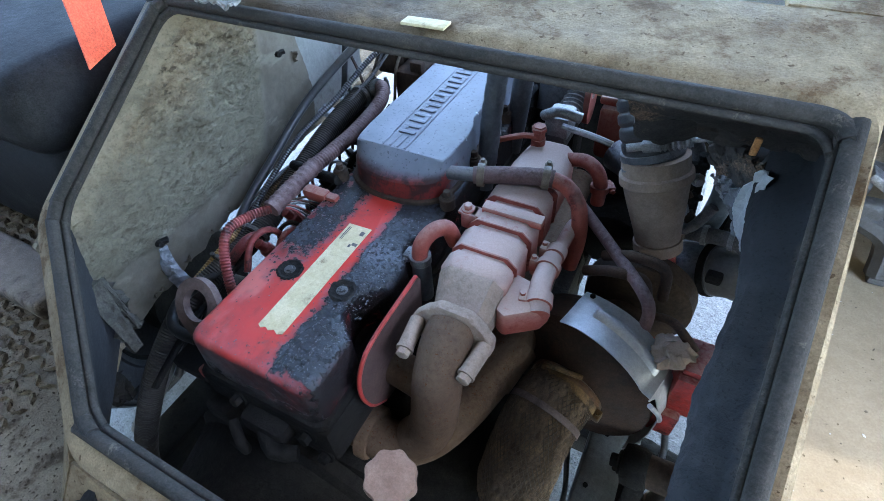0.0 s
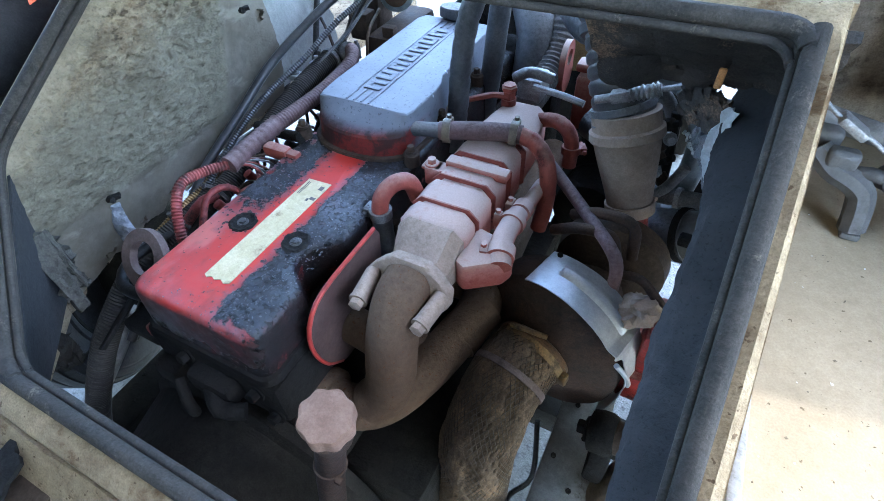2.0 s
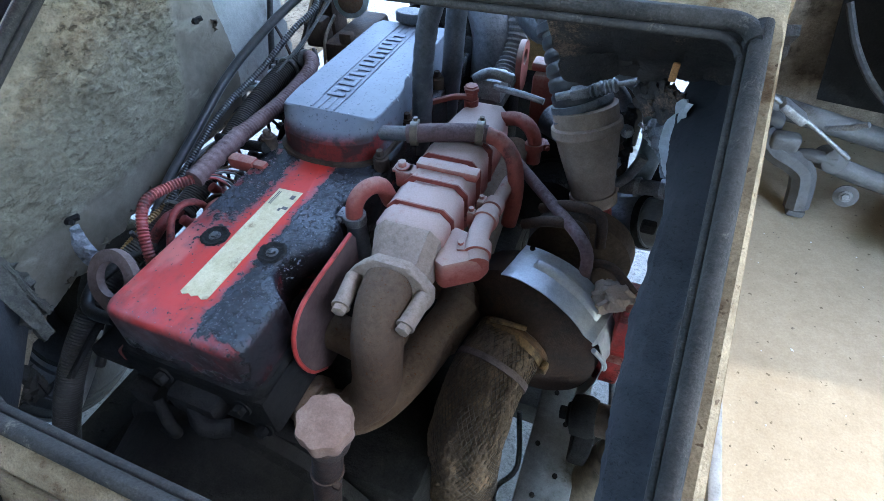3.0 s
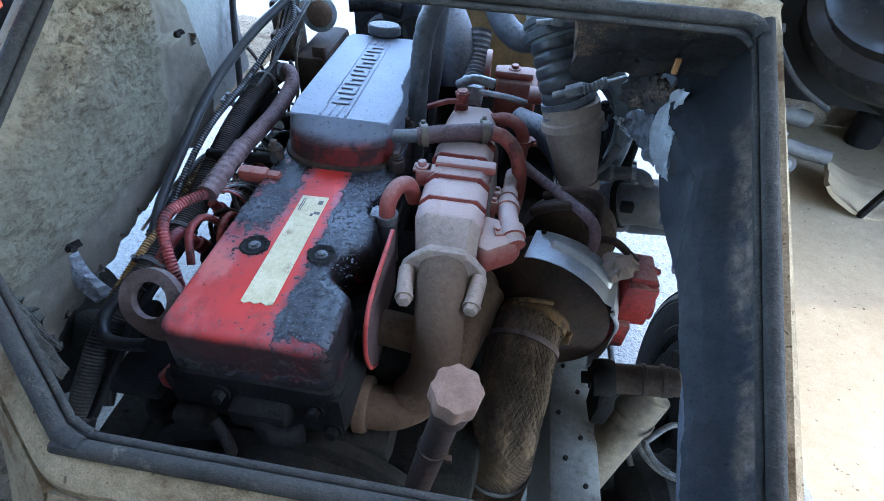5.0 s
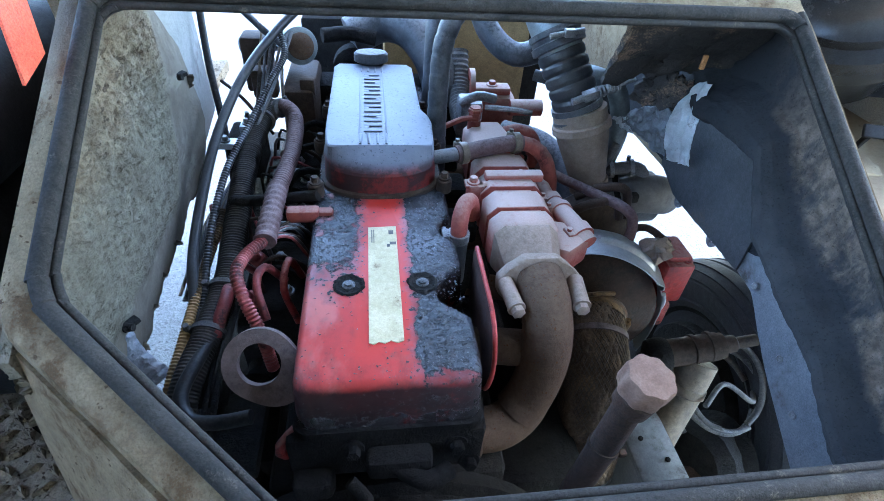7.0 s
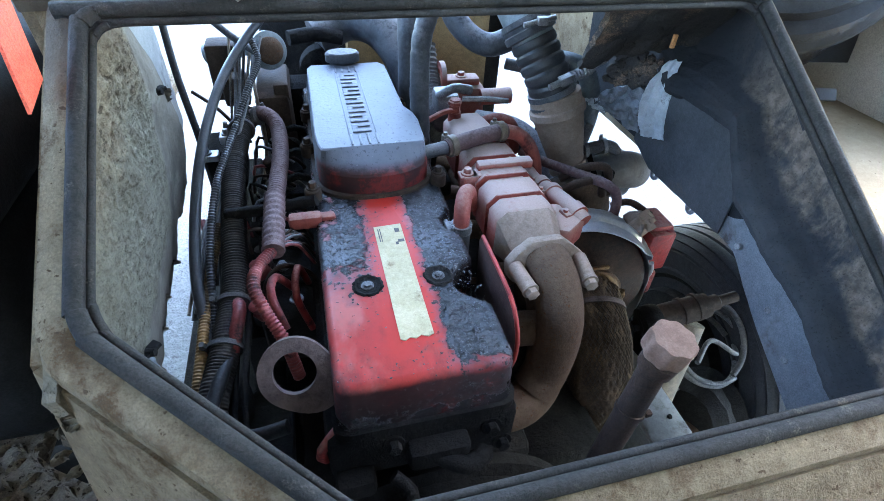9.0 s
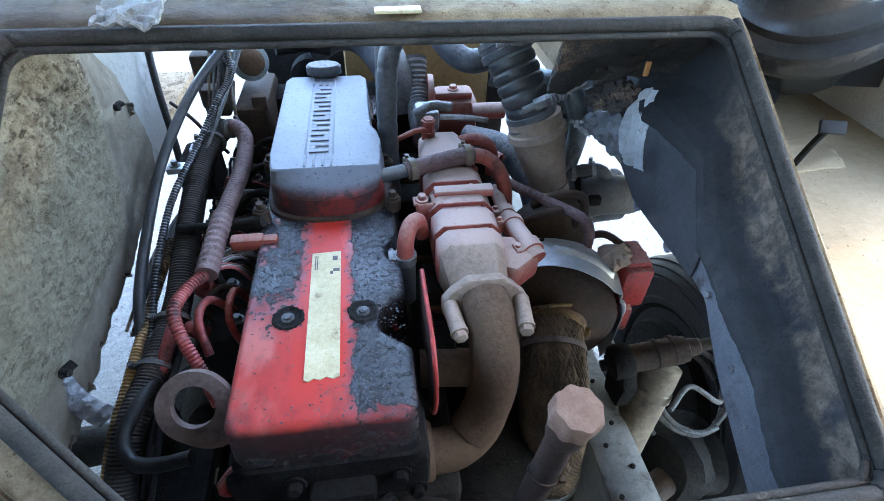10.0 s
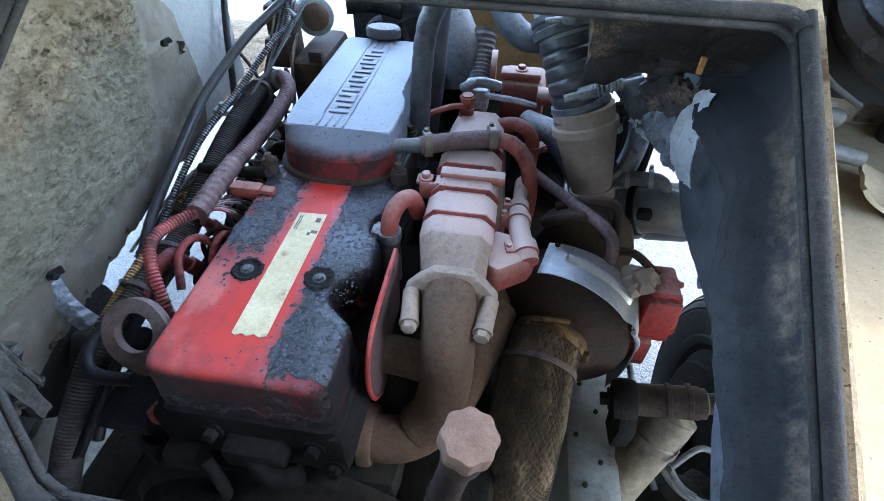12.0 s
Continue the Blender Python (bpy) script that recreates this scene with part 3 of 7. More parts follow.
def tube(bm, pts, r, n=12, step=0.012, rib=0.0, pitch=0.008, ends=None):
    """A pipe along a smooth line. rib, pitch: corrugation. ends: radii at the start and the end."""
    if rib:
        step = pitch / (10 if pitch > 0.02 else 4)
    line = curve_pts(pts, step)
    length, prev, side, rings = 0.0, None, None, []
    total = sum((b - a).length for a, b in zip(line, line[1:]))
    for i, p in enumerate(line):
        d = (line[min(i + 1, len(line) - 1)] - line[max(i - 1, 0)]).normalized()
        if prev is not None:
            length += (p - prev).length
        prev = p
        side = d.orthogonal() if side is None else side - d * side.dot(d)
        side.normalize()
        up = d.cross(side)
        rr = r if ends is None else ends[0] + (ends[1] - ends[0]) * length / total
        if rib:
            wave = 0.5 - 0.5 * math.cos(2 * math.pi * length / pitch)
            rr -= rib * (wave ** 5 if pitch > 0.02 else wave)
        rings.append([bm.verts.new(p + rr * (math.cos(2 * math.pi * k / n) * side + math.sin(2 * math.pi * k / n) * up)) for k in range(n)])
    for a, b in zip(rings, rings[1:]):
        for k in range(n):
            bm.faces.new((a[k], a[(k + 1) % n], b[(k + 1) % n], b[k]))
    bm.faces.new(rings[0][::-1])
    bm.faces.new(rings[-1])
    return bm


def sheet(bm, fn, nu, nv, thick):
    """A thick, shaped panel: fn(u, v) gives its face, u and v from 0 to 1."""
    P = [[Vector(fn(i / nu, j / nv)) for j in range(nv + 1)] for i in range(nu + 1)]
    F, K = [], []
    for i in range(nu + 1):
        f, k = [], []
        for j in range(nv + 1):
            du = P[min(i + 1, nu)][j] - P[max(i - 1, 0)][j]
            dv = P[i][min(j + 1, nv)] - P[i][max(j - 1, 0)]
            f.append(bm.verts.new(P[i][j]))
            k.append(bm.verts.new(P[i][j] - du.cross(dv).normalized() * thick))
        F.append(f), K.append(k)
    for i in range(nu):
        for j in range(nv):
            bm.faces.new((F[i][j], F[i + 1][j], F[i + 1][j + 1], F[i][j + 1]))
            bm.faces.new((K[i][j + 1], K[i + 1][j + 1], K[i + 1][j], K[i][j]))
    for i in range(nu):
        bm.faces.new((F[i + 1][0], F[i][0], K[i][0], K[i + 1][0]))
        bm.faces.new((F[i][nv], F[i + 1][nv], K[i + 1][nv], K[i][nv]))
    for j in range(nv):
        bm.faces.new((F[0][j], F[0][j + 1], K[0][j + 1], K[0][j]))
        bm.faces.new((F[nu][j + 1], F[nu][j], K[nu][j], K[nu][j + 1]))
    return bm


def lerp(x, table):
    """Straight lines between the (x, value) pairs of a short table."""
    for (a, p), (b, q) in zip(table, table[1:]):
        if x <= b:
            return p + (q - p) * max(0.0, (x - a) / (b - a))
    return table[-1][1]


def fuzz(p, scale, amp, seed=0.0):
    return amp * noise.fractal(Vector(p) * scale + Vector((seed, 0, 0)), 1.0, 2.0, 4)


def hexbolt(bm, a, d, r=0.008, h=0.008, washer=True):
    m = axis_pose(a, d)
    if washer:
        lathe(bm, [(r * 1.55, 0), (r * 1.6, 0.001), (r * 1.5, 0.003)], m, 16)
        m = m @ Matrix.Translation((0, 0, 0.003))
    lathe(bm, [(r, 0), (r, h * 0.85), (r * 0.85, h)], m, 6)
    return bm


def ring_clamp(bm, a, d, r, w=0.012, t=0.0025):
    """A band clamp with its screw."""
    m = axis_pose(a, d)
    lathe(bm, [(r * 0.9, -w / 2), (r + t, -w / 2), (r + t, w / 2), (r * 0.9, w / 2)], m, 24)
    box(bm, (r, -0.011, -w * 0.55), (r + 0.011, 0.011, w * 0.55), 0.002, m)
    lathe(bm, [(0.004, -0.016), (0.004, 0.02)], m @ Matrix.Translation((r + 0.006, 0, 0)) @ pose(0, 0, 0, 90, 0, 0), 8)
    return bm


def nb():
    return bmesh.new()


# ---- plan ----
def rim_z(y):
    """The height of the sloping hatch opening."""
    return 1.595 + 0.62 * (y - 0.15)


RIM = [(-0.296, 0.145), (-0.296, -0.122), (-0.087, -0.291), (0.531, -0.291), (0.526, 0.145)]
FLOOR_L, FLOOR_R, GROUND = 1.14, 1.28, 0.37


def rim_outline(off, corner=0.03, k=5):
    """The opening's outline, moved out by off, with round corners."""
    c = Vector((0.12, -0.08))
    n = len(RIM)
    P = [Vector(p) for p in RIM]
    moved = []
    for i in range(n):
        a, b, d = P[i - 1], P[i], P[(i + 1) % n]
        n1 = Vector((-(b - a).y, (b - a).x)).normalized()
        n2 = Vector((-(d - b).y, (d - b).x)).normalized()
        n1, n2 = -n1, -n2
        moved.append(b + (n1 + n2) * off / (1 + n1.dot(n2)))
    out = []
    for i in range(n):
        a, b, d = moved[i - 1], moved[i], moved[(i + 1) % n]
        p, q = b + (a - b).normalized() * corner, b + (d - b).normalized() * corner
        for j in range(k + 1):
            t = j / k
            out.append(p * (1 - t) ** 2 + b * 2 * t * (1 - t) + q * t * t)
    return out


def loop_strip(bm, loops):
    """Closed loops of as many points each, joined one to the next."""
    vs = [[bm.verts.new(p) for p in lp] for lp in loops]
    n = len(vs[0])
    for a, b in zip(vs, vs[1:]):
        for i in range(n):
            bm.faces.new((a[i], a[(i + 1) % n], b[(i + 1) % n], b[i]))
    return bm


# ---- setting: yard, cab, hatch ----
bm = nb()
box(bm, (-60, -60, GROUND - 0.2), (60, 60, GROUND))
tagged(solo("ground", bm, "ground", (0, 0, GROUND), "pale sunlit gravel yard under the truck", "ground", kind="structure"))

# unseen shell, added to shape the light: pale finish and openings set for it
cab = thing("cab_shell", (0, -0.2, FLOOR_L), "plain unseen cab walls and roof, pale for fill light, with open doorways", "cab", kind="structure")
X0, X1, Y0, Y1, ROOF = -1.15, 1.18, -1.7, 1.25, 2.75
bm = nb()
box(bm, (X0, Y0, ROOF), (X1, Y1, ROOF + 0.04))
part("roof", bm, "cab", cab)
bm = nb()
box(bm, (X0, Y0 - 0.04, 1.0), (X1, Y0, ROOF))
part("rear_wall", bm, "cab", cab)
bm = nb()
box(bm, (X0, Y1, 1.3), (X1, Y1 + 0.04, 1.5))
box(bm, (X0, Y1, 2.68), (X1, Y1 + 0.04, ROOF))
box(bm, (X0, Y1, 1.5), (X0 + 0.1, Y1 + 0.04, 2.6))
box(bm, (X1 - 0.1, Y1, 1.5), (X1, Y1 + 0.04, 2.6))
part("front_wall", bm, "cab", cab)
bm = nb()
box(bm, (X0 - 0.04, Y0, 0.9), (X0, Y1, 1.72))
box(bm, (X0 - 0.04, Y0, 2.58), (X0, Y1, ROOF))
box(bm, (X0 - 0.04, Y0, 1.72), (X0, -0.85, 2.58))
box(bm, (X0 - 0.04, 1.0, 1.72), (X0, Y1, 2.58))
part("side_wall", bm, "cab", cab)
bm = nb()
DOOR_Y, DOOR_BACK, DOOR_TOP = 0.11, -0.6, 2.46
box(bm, (X1, Y0, 1.1), (X1 + 0.04, DOOR_BACK, ROOF))
box(bm, (X1, DOOR_Y, 1.1), (X1 + 0.04, Y1, ROOF))
box(bm, (X1, DOOR_BACK, DOOR_TOP), (X1 + 0.04, DOOR_Y, ROOF))
part("side_wall", bm, "cab", cab)

# cab floors either side of the engine hatch
bm = nb()
def left_floor(u, v):
    """Cut back beside the engine, where the lining hangs free."""
    y = Y0 + v * (Y1 - Y0)
    return (X0 + u * (lerp(y, [(-0.14, -0.36), (-0.06, -0.48)]) - X0), y, FLOOR_L + fuzz((u * 3, v * 6, 0), 1.2, 0.006))


sheet(bm, left_floor, 30, 120, 0.03)
solo("floor_left", bm, "dirt_floor", (-0.8, -0.3, FLOOR_L), "grimy beige cab floor littered with dirt", "floor", kind="structure")
bm = nb()
sheet(bm, lambda u, v: (-0.36 + u * 0.96, Y0 + v * (-0.43 - Y0), FLOOR_L + fuzz((u * 3, v * 6, 4), 1.2, 0.004)), 20, 30, 0.03)
solo("floor_rear", bm, "dirt_floor", (0.1, -1.0, FLOOR_L), "grimy beige cab floor behind the hatch", "floor", kind="structure")
bm = nb()
sheet(bm, lambda u, v: (0.586 + u * (X1 - 0.586), Y0 + v * (Y1 - Y0), FLOOR_R + fuzz((u * 3, v * 6, 9), 1.5, 0.004)), 30, 80, 0.03)
solo("floor_right", bm, "floor", (0.9, -0.3, FLOOR_R), "dusty pale grey footwell floor, part sunlit", "floor", kind="structure")

bm = nb()
prism(bm, [(-0.36, -0.43), (-0.122, -0.43), (-0.36, -0.17)], 0.03, pose(0, 0, FLOOR_L - 0.03))
solo("floor_corner", bm, "dirt_floor", (-0.35, -0.33, FLOOR_L), "grimy beige floor beside the hatch corner", "floor", kind="structure")
bm = nb()
sheet(bm, lambda u, v: (0.58 + u * 0.596, 0.63 - 0.05 * v + fuzz((u * 3, v * 2, 4), 1.2, 0.012), 1.285 + v * 0.5), 24, 20, -0.02)
solo("bulkhead", bm, "bulkhead", (0.9, 0.63, FLOOR_R), "brown-stained footwell bulkhead", "bulkhead", kind="structure")

hatch = thing("engine_hatch", (0.12, -0.08, 1.15), "open sloping hatch in a beige fibreglass engine tunnel", "hatch", kind="structure")


def on_rim(p, up=0.0):
    p = Vector((max(-0.342, min(p.x, 0.566 - 0.03 * (p.y + 0.1))), p.y))
    return Vector((p.x, p.y, rim_z(p.y))) + Vector((0, -0.527, 0.85)) * up


bm = nb()
loop_strip(bm, [[on_rim(p, -0.002) for p in rim_outline(0.012)], [on_rim(p, 0.003 + fuzz((p.x, p.y, 0), 30, 0.0018)) for p in rim_outline(0.03)],
                [on_rim(p, -0.002) for p in rim_outline(0.046)], [on_rim(p, -0.012) for p in rim_outline(0.052)], [on_rim(p, -0.03) for p in rim_outline(0.05)]])
part("flange", bm, "beam", hatch, "scuffed beige flange with brown dirt")
bm = nb()
loop_strip(bm, [[on_rim(p, -0.012) for p in rim_outline(0.006)], [on_rim(p, -0.003) for p in rim_outline(0.001)], [on_rim(p, 0.001) for p in rim_outline(0.014)]])
part("lip", bm, "rubber", hatch)
for off, up, r in ((0.0135, 0.004, 0.0086), (0.004, -0.003, 0.0042)):
    line = [on_rim(p, up) for p in rim_outline(off)]
    bm = nb()
    tube(bm, line[-1:] + line, r, 10, 0.02)
    part("rubber_seal", bm, "rubber", hatch, "grey-black weathered rubber edge seal")


def skirt(bm, a, b, c, d, thick=0.012, amp=0.004, n=14):
    """A wall panel between the top line a-b and the bottom line c-d."""
    a, b, c, d = map(Vector, (a, b, c, d))
    return sheet(bm, lambda u, v: a.lerp(b, u).lerp(c.lerp(d, u), v) + Vector((0.3, -0.7, 0.2)) * fuzz((u * 2, v * 1.5, a.x), 2.0, amp), n, n, thick)


O = [on_rim(p, -0.022) for p in rim_outline(0.05, corner=0.001, k=1)][::2]
bm = nb()
skirt(bm, O[0], O[1], (-0.358, 0.2, 1.216), (-0.358, -0.165, 1.155))
part("side_panel", bm, "skin", hatch)
bm = nb()
skirt(bm, O[1], O[2], (-0.358, -0.165, FLOOR_L), (-0.12, -0.43, FLOOR_L))
part("corner_panel", bm, "skin", hatch, "rust-stained beige corner panel")
bm = nb()
skirt(bm, O[2], O[3], (-0.12, -0.43, FLOOR_L), (0.6, -0.42, FLOOR_L))
part("rear_panel", bm, "skin", hatch)
bm = nb()
skirt(bm, O[3], O[4], (0.585, -0.42, 1.265), (0.582, 0.21, 1.265), thick=0.006, amp=0.002)
part("side_panel", bm, "skin", hatch)
# the tunnel goes on ahead of the opening
bm = nb()
sheet(bm, lambda u, v: (-0.38 + u * 0.937, 0.188 + v * 0.14, 1.614 + fuzz((u * 3, v, 2), 1.6, 0.005) + 0.015 * v), 30, 10, 0.02)
part("cross_beam", bm, "beam", hatch, "dirt-streaked beige cross beam")
bm = nb()
sheet(bm, lambda u, v: (0.47 + u * 0.087, 0.329 + v * 0.33, 1.629 + fuzz((u, v * 2, 2), 1.6, 0.004)), 8, 16, 0.02)
part("tunnel_top", bm, "beam", hatch)
bm = nb()
skirt(bm, (-0.37, 0.5, 1.62), (-0.37, 0.2, 1.62), (-0.362, 0.5, 1.25), (-0.358, 0.2, 1.216))
part("side_panel", bm, "skin", hatch)
bm = nb()
skirt(bm, (0.556, 0.19, 1.614), (0.556, 1.23, 1.6), (0.582, 0.2, 1.265), (0.59, 1.23, 1.265), thick=0.006, amp=0.002)
part("side_panel", bm, "skin", hatch)

# black lining behind the corner panel and behind the sagging felt
for a, c, d, e, inward in ((O[1], O[2], (-0.356, -0.162, FLOOR_L + 0.045), (-0.12, -0.425, FLOOR_L), (0.02, 0.012, -0.012)), (O[3], O[4], (0.576, -0.42, 1.275), (0.574, 0.21, 1.272), (-0.005, 0, -0.004)), (Vector((0.55, 0.2, 1.6)), Vector((0.55, 0.62, 1.6)), (0.574, 0.2, 1.272), (0.578, 0.62, 1.272), (-0.002, 0, 0))):
    bm = nb()
    skirt(bm, *[Vector(q) + Vector(inward) for q in (a, c, d, e)], thick=0.003, amp=0.002)
    part("felt_lining", bm, "felt", hatch)

# foam lining on the inner walls
bm = nb()


def left_foam(u, v):
    y = -0.17 + u * 0.58
    top = min(rim_z(y) - 0.012, 1.575)
    top = lerp(y, [(-0.2, top), (0.33, top), (0.41, 1.46)])
    bot = lerp(y, [(-0.17, 1.15), (0.0, 1.178), (0.2, 1.212), (0.41, 1.236)])
    z = top + (bot - top) * v
    x = -0.326 + 0.014 * math.sin(math.pi * v) - 0.008 * v
    q = (0, y, z)
    rough = max(0.0, min(1.0, (v - 0.06) * 20)) * max(0.12, min(1.0, (z - 1.268 + fuzz(q, 8, 0.02)) * 45)) * max(0.12, min(1.0, (0.26 - y + 0.3 * (z - 1.3)) * 25))
    pit = max(0.0, noise.fractal(Vector((0, y * 95, z * 130)), 0.8, 2.1, 3) - 0.05)
    lump = noise.fractal(Vector((3, y * 30, z * 42)), 0.9, 2.0, 4)
    x += (0.0035 * lump - 0.0055 * min(pit, 0.5)) * rough * (0.55 + 0.45 * min(1.0, max(0.0, (z - 1.3) * 8)))
    return (x + fuzz((y, z, 3), 6, 0.006), y + fuzz((z, u, 5), 20, 0.006) * (u > 0.97), z + fuzz((y, 7, u), 18, 0.008) * (v > 0.98))


sheet(bm, left_foam, 300, 190, -0.012)
part("foam_lining", bm, "foam", hatch, "grey-green dirt-flecked foam lining", 60)
bm = nb()


def right_felt(u, v):
    """Hangs back under the rim, then sags out in a fat roll above its torn hem."""
    y = -0.3 + u * 0.585
    top = min(rim_z(y) - 0.01, 1.594)
    bot = lerp(y, [(-0.3, 1.195), (-0.223, 1.231), (-0.165, 1.274), (-0.068, 1.308), (0.016, 1.346), (0.05, 1.39), (0.079, 1.431), (0.2, 1.43), (0.24, 1.42), (0.285, 1.45)])
    z = top + (bot - top) * v
    x = lerp(v, [(0, 0.534), (0.05, 0.54), (0.1, 0.552), (0.16, 0.558), (0.4, 0.559), (0.48, 0.558), (0.55, 0.552), (0.62, 0.54), (0.7, 0.52), (0.78, 0.509), (0.88, 0.505), (0.95, 0.508), (1.0, 0.524)])
    dent = 0.006 * math.exp(-((y - 0.1) / 0.02) ** 2 - ((z - 1.47) / 0.02) ** 2)
    return (min(0.561 - 0.04 * max(0.0, y + 0.05), x + dent + fuzz((y, z, 1), 9, 0.005) + fuzz((y, z, 5), 70, 0.0022)), y, z + fuzz((y, 3, u), 14, 0.006) * (v > 0.97))


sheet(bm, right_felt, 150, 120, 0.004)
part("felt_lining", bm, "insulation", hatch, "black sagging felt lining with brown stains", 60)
bm = nb()
sheet(bm, lambda u, v: (0.335 + u * 0.24 + 0.028 * v * (1 - u), 0.19 + 0.112 * v + fuzz((u * 4, v * 4, 3), 1, 0.012), 1.594 - v * (0.104 + 0.034 * max(0.0, 1 - 4 * u) + 0.008 * math.sin(5 * u) + 0.16 * max(0.0, u - 0.66) + fuzz((u * 9, 0.5, 2), 1, 0.012))), 48, 24, 0.01)
part("felt_flap", bm, "flap", hatch, "torn brown-stained black felt flap")

# raised lozenges of the tread plate on the left floor
tread_v, tread_f = [], []
for i in range(26):
    for j in range(22):
        x, y = -0.98 + i * 0.024, -0.52 + j * 0.024
        if x > -0.37:
            continue
        m = pose(x, y, FLOOR_L, 0, 0, 45 if (i + j) % 2 else -45)
        k = len(tread_v)
        tread_v += [m @ Vector(q) - Vector((-0.7, -0.25, FLOOR_L)) for q in ((-0.015, 0, -0.004), (0, -0.0055, -0.004), (0.015, 0, -0.004), (0, 0.0055, -0.004), (-0.009, 0, 0.008), (0, -0.0025, 0.0095), (0.009, 0, 0.008), (0, 0.0025, 0.0095))]
        tread_f += [(k, k + 1, k + 5, k + 4), (k + 1, k + 2, k + 6, k + 5), (k + 2, k + 3, k + 7, k + 6), (k + 3, k, k + 4, k + 7), (k + 4, k + 5, k + 6, k + 7)]
me = bpy.data.meshes.new("tread_marks")
me.from_pydata(tread_v, [], tread_f)
me.materials.append(M["dirt_floor"])
tm = new("tread_marks", me)
tm.location = (-0.7, -0.25, FLOOR_L)
tagged(tm, "raised lozenges of worn tread plate flooring", "tread plate", kind="stuff")


# ---- engine ----
engine = thing("engine", (0.05, 0.25, 0.75), "red diesel engine caked with black oil and grey dust", "engine")
CO = Vector((0, 0, 1.2))


def cover_outline(g=0.0):
    """The valve cover's plan: a long box with two scallops on the right."""
    r = 0.02
    pts = []

    def arc(cx, cy, rad, a0, a1, k=5):
        for i in range(k + 1):
            a = radians(a0 + (a1 - a0) * i / k)
            pts.append((cx + rad * math.cos(a), cy + rad * math.sin(a)))
    x0, x1, y0, y1 = -0.106 - g, 0.106 + g, -0.156 - g, 0.66
    arc(x0 + r, y0 + r, r, 180, 270)
    arc(x1 - r, y0 + r, r, 270, 360)
    pts.append((x1, -0.062))
    arc(0.101 + g, -0.014, 0.034, 235, 125, 8)
    pts.append((x1, 0.034))
    pts.append((x1, 0.082))
    arc(0.116 + g, 0.116, 0.03, 235, 125, 8)
    pts.append((x1, 0.156))
    pts.append((x1, y1))
    pts.append((x0, y1))
    return pts


def tub(bm, rings):
    vs = [[bm.verts.new(p) for p in r] for r in rings]
    n = len(vs[0])
    for a, b in zip(vs, vs[1:]):
        for i in range(n):
            bm.faces.new((a[i], a[(i + 1) % n], b[(i + 1) % n], b[i]))
    bm.faces.new(vs[0][::-1])
    bm.faces.new(vs[-1])
    return bm


def local_part(name, bm, material, parent, origin, label="", angle=38):
    """A part whose own origin lies at a given place, so that its material is laid from there."""
    ob = new(name, finish(name, bm, material, origin, angle))
    ob.parent = parent
    ob.location = Vector(origin) - ORG[parent]
    ORG[ob] = Vector(origin)
    return tagged(ob, label)


bm = nb()
tub(bm, [[Vector((x, y, z)) for x, y in cover_outline(g)] for g, z in ((0.003, 1.225), (0.0, 1.288), (-0.0008, 1.292), (-0.003, 1.2962), (-0.006, 1.2988), (-0.0095, 1.3))])
bmesh.ops.recalc_face_normals(bm, faces=bm.faces)
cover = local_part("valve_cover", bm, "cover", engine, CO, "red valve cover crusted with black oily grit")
bm = nb()
prism(bm, cover_outline(0.008), 0.016, pose(0, 0, 1.208), 0.003)
part("gasket_rail", bm, "oil", engine)
# label in its shallow panel
bm = nb()
prism(bm, [(-0.0225, -0.098), (-0.017, -0.101), (-0.011, -0.097), (-0.004, -0.1), (0.003, -0.096), (0.011, -0.1), (0.0185, -0.097), (0.0185, 0.123), (-0.0225, 0.121)], 0.0018, pose(0, 0, 1.2995))
lab = part("label", bm, "white", cover, "worn cream paper label, print mostly gone")
M["ink"] = surf("faded_ink", (0.05, 0.05, 0.05), (0.12, 0.11, 0.1), 0.8, bump=0)
for k, (x, y, w, h) in enumerate(((0.007, 0.108, 0.007, 0.009), (0.008, 0.083, 0.009, 0.006), (0.004, 0.078, 0.004, 0.006), (-0.018, 0.1, 0.0015, 0.03), (-0.015, 0.1, 0.0012, 0.03))):
    bm = nb()
    box(bm, (x, y - h / 2, 1.3012), (x + w, y + h / 2, 1.3016))
    part("print_mark", bm, "ink", lab)
for x in (-0.048, 0.048):
    bm = nb()
    lathe(bm, [(0.0195, 0), (0.0205, 0.001), (0.0175, 0.0028), (0.0135, 0.001), (0.013, 0.0009)], pose(x, 0, 1.2995, 0, 0, 70 * x / 0.048), 60, (7, 0.015))
    for v in bm.verts:
        v.co += Vector((fuzz(v.co, 160, 0.0022, 1), fuzz(v.co, 160, 0.0022, 4), max(0.0, fuzz(v.co, 220, 0.0014, 7))))
    w = part("bolt_well", bm, "oil", cover)
    bm = nb()
    lathe(bm, [(0.0085, 0), (0.0085, 0.0014), (0.0055, 0.0018)], pose(x, 0, 1.3), 18)
    lathe(bm, [(0.0055, 0.001), (0.0055, 0.0045), (0.0035, 0.005)], pose(x, 0, 1.3, 0, 0, 17), 6)
    part("bolt", bm, "bolt_grime", cover, "small oil-darkened cover bolt")

# breather cover
SB = 1.31


def breather_outline(g=0.0, near=0.205):
    pts = []
    hw = 0.096 + g
    pts += [(-hw, 0.3)]
    for i in range(15):
        a = radians(-84 + 12 * i)
        pts.append((0.093 * math.sin(a) + (g if a > 0 else -g), 0.272 - g - 0.07 * math.cos(a) ** 0.75))
    pts += [(hw, 0.33), (hw - 0.004, 0.36), (hw - 0.016, 0.39), (hw - 0.018, 0.61 + g), (hw - 0.03, 0.63 + g), (-hw + 0.012, 0.63 + g), (-hw + 0.002, 0.61 + g)]
    return pts


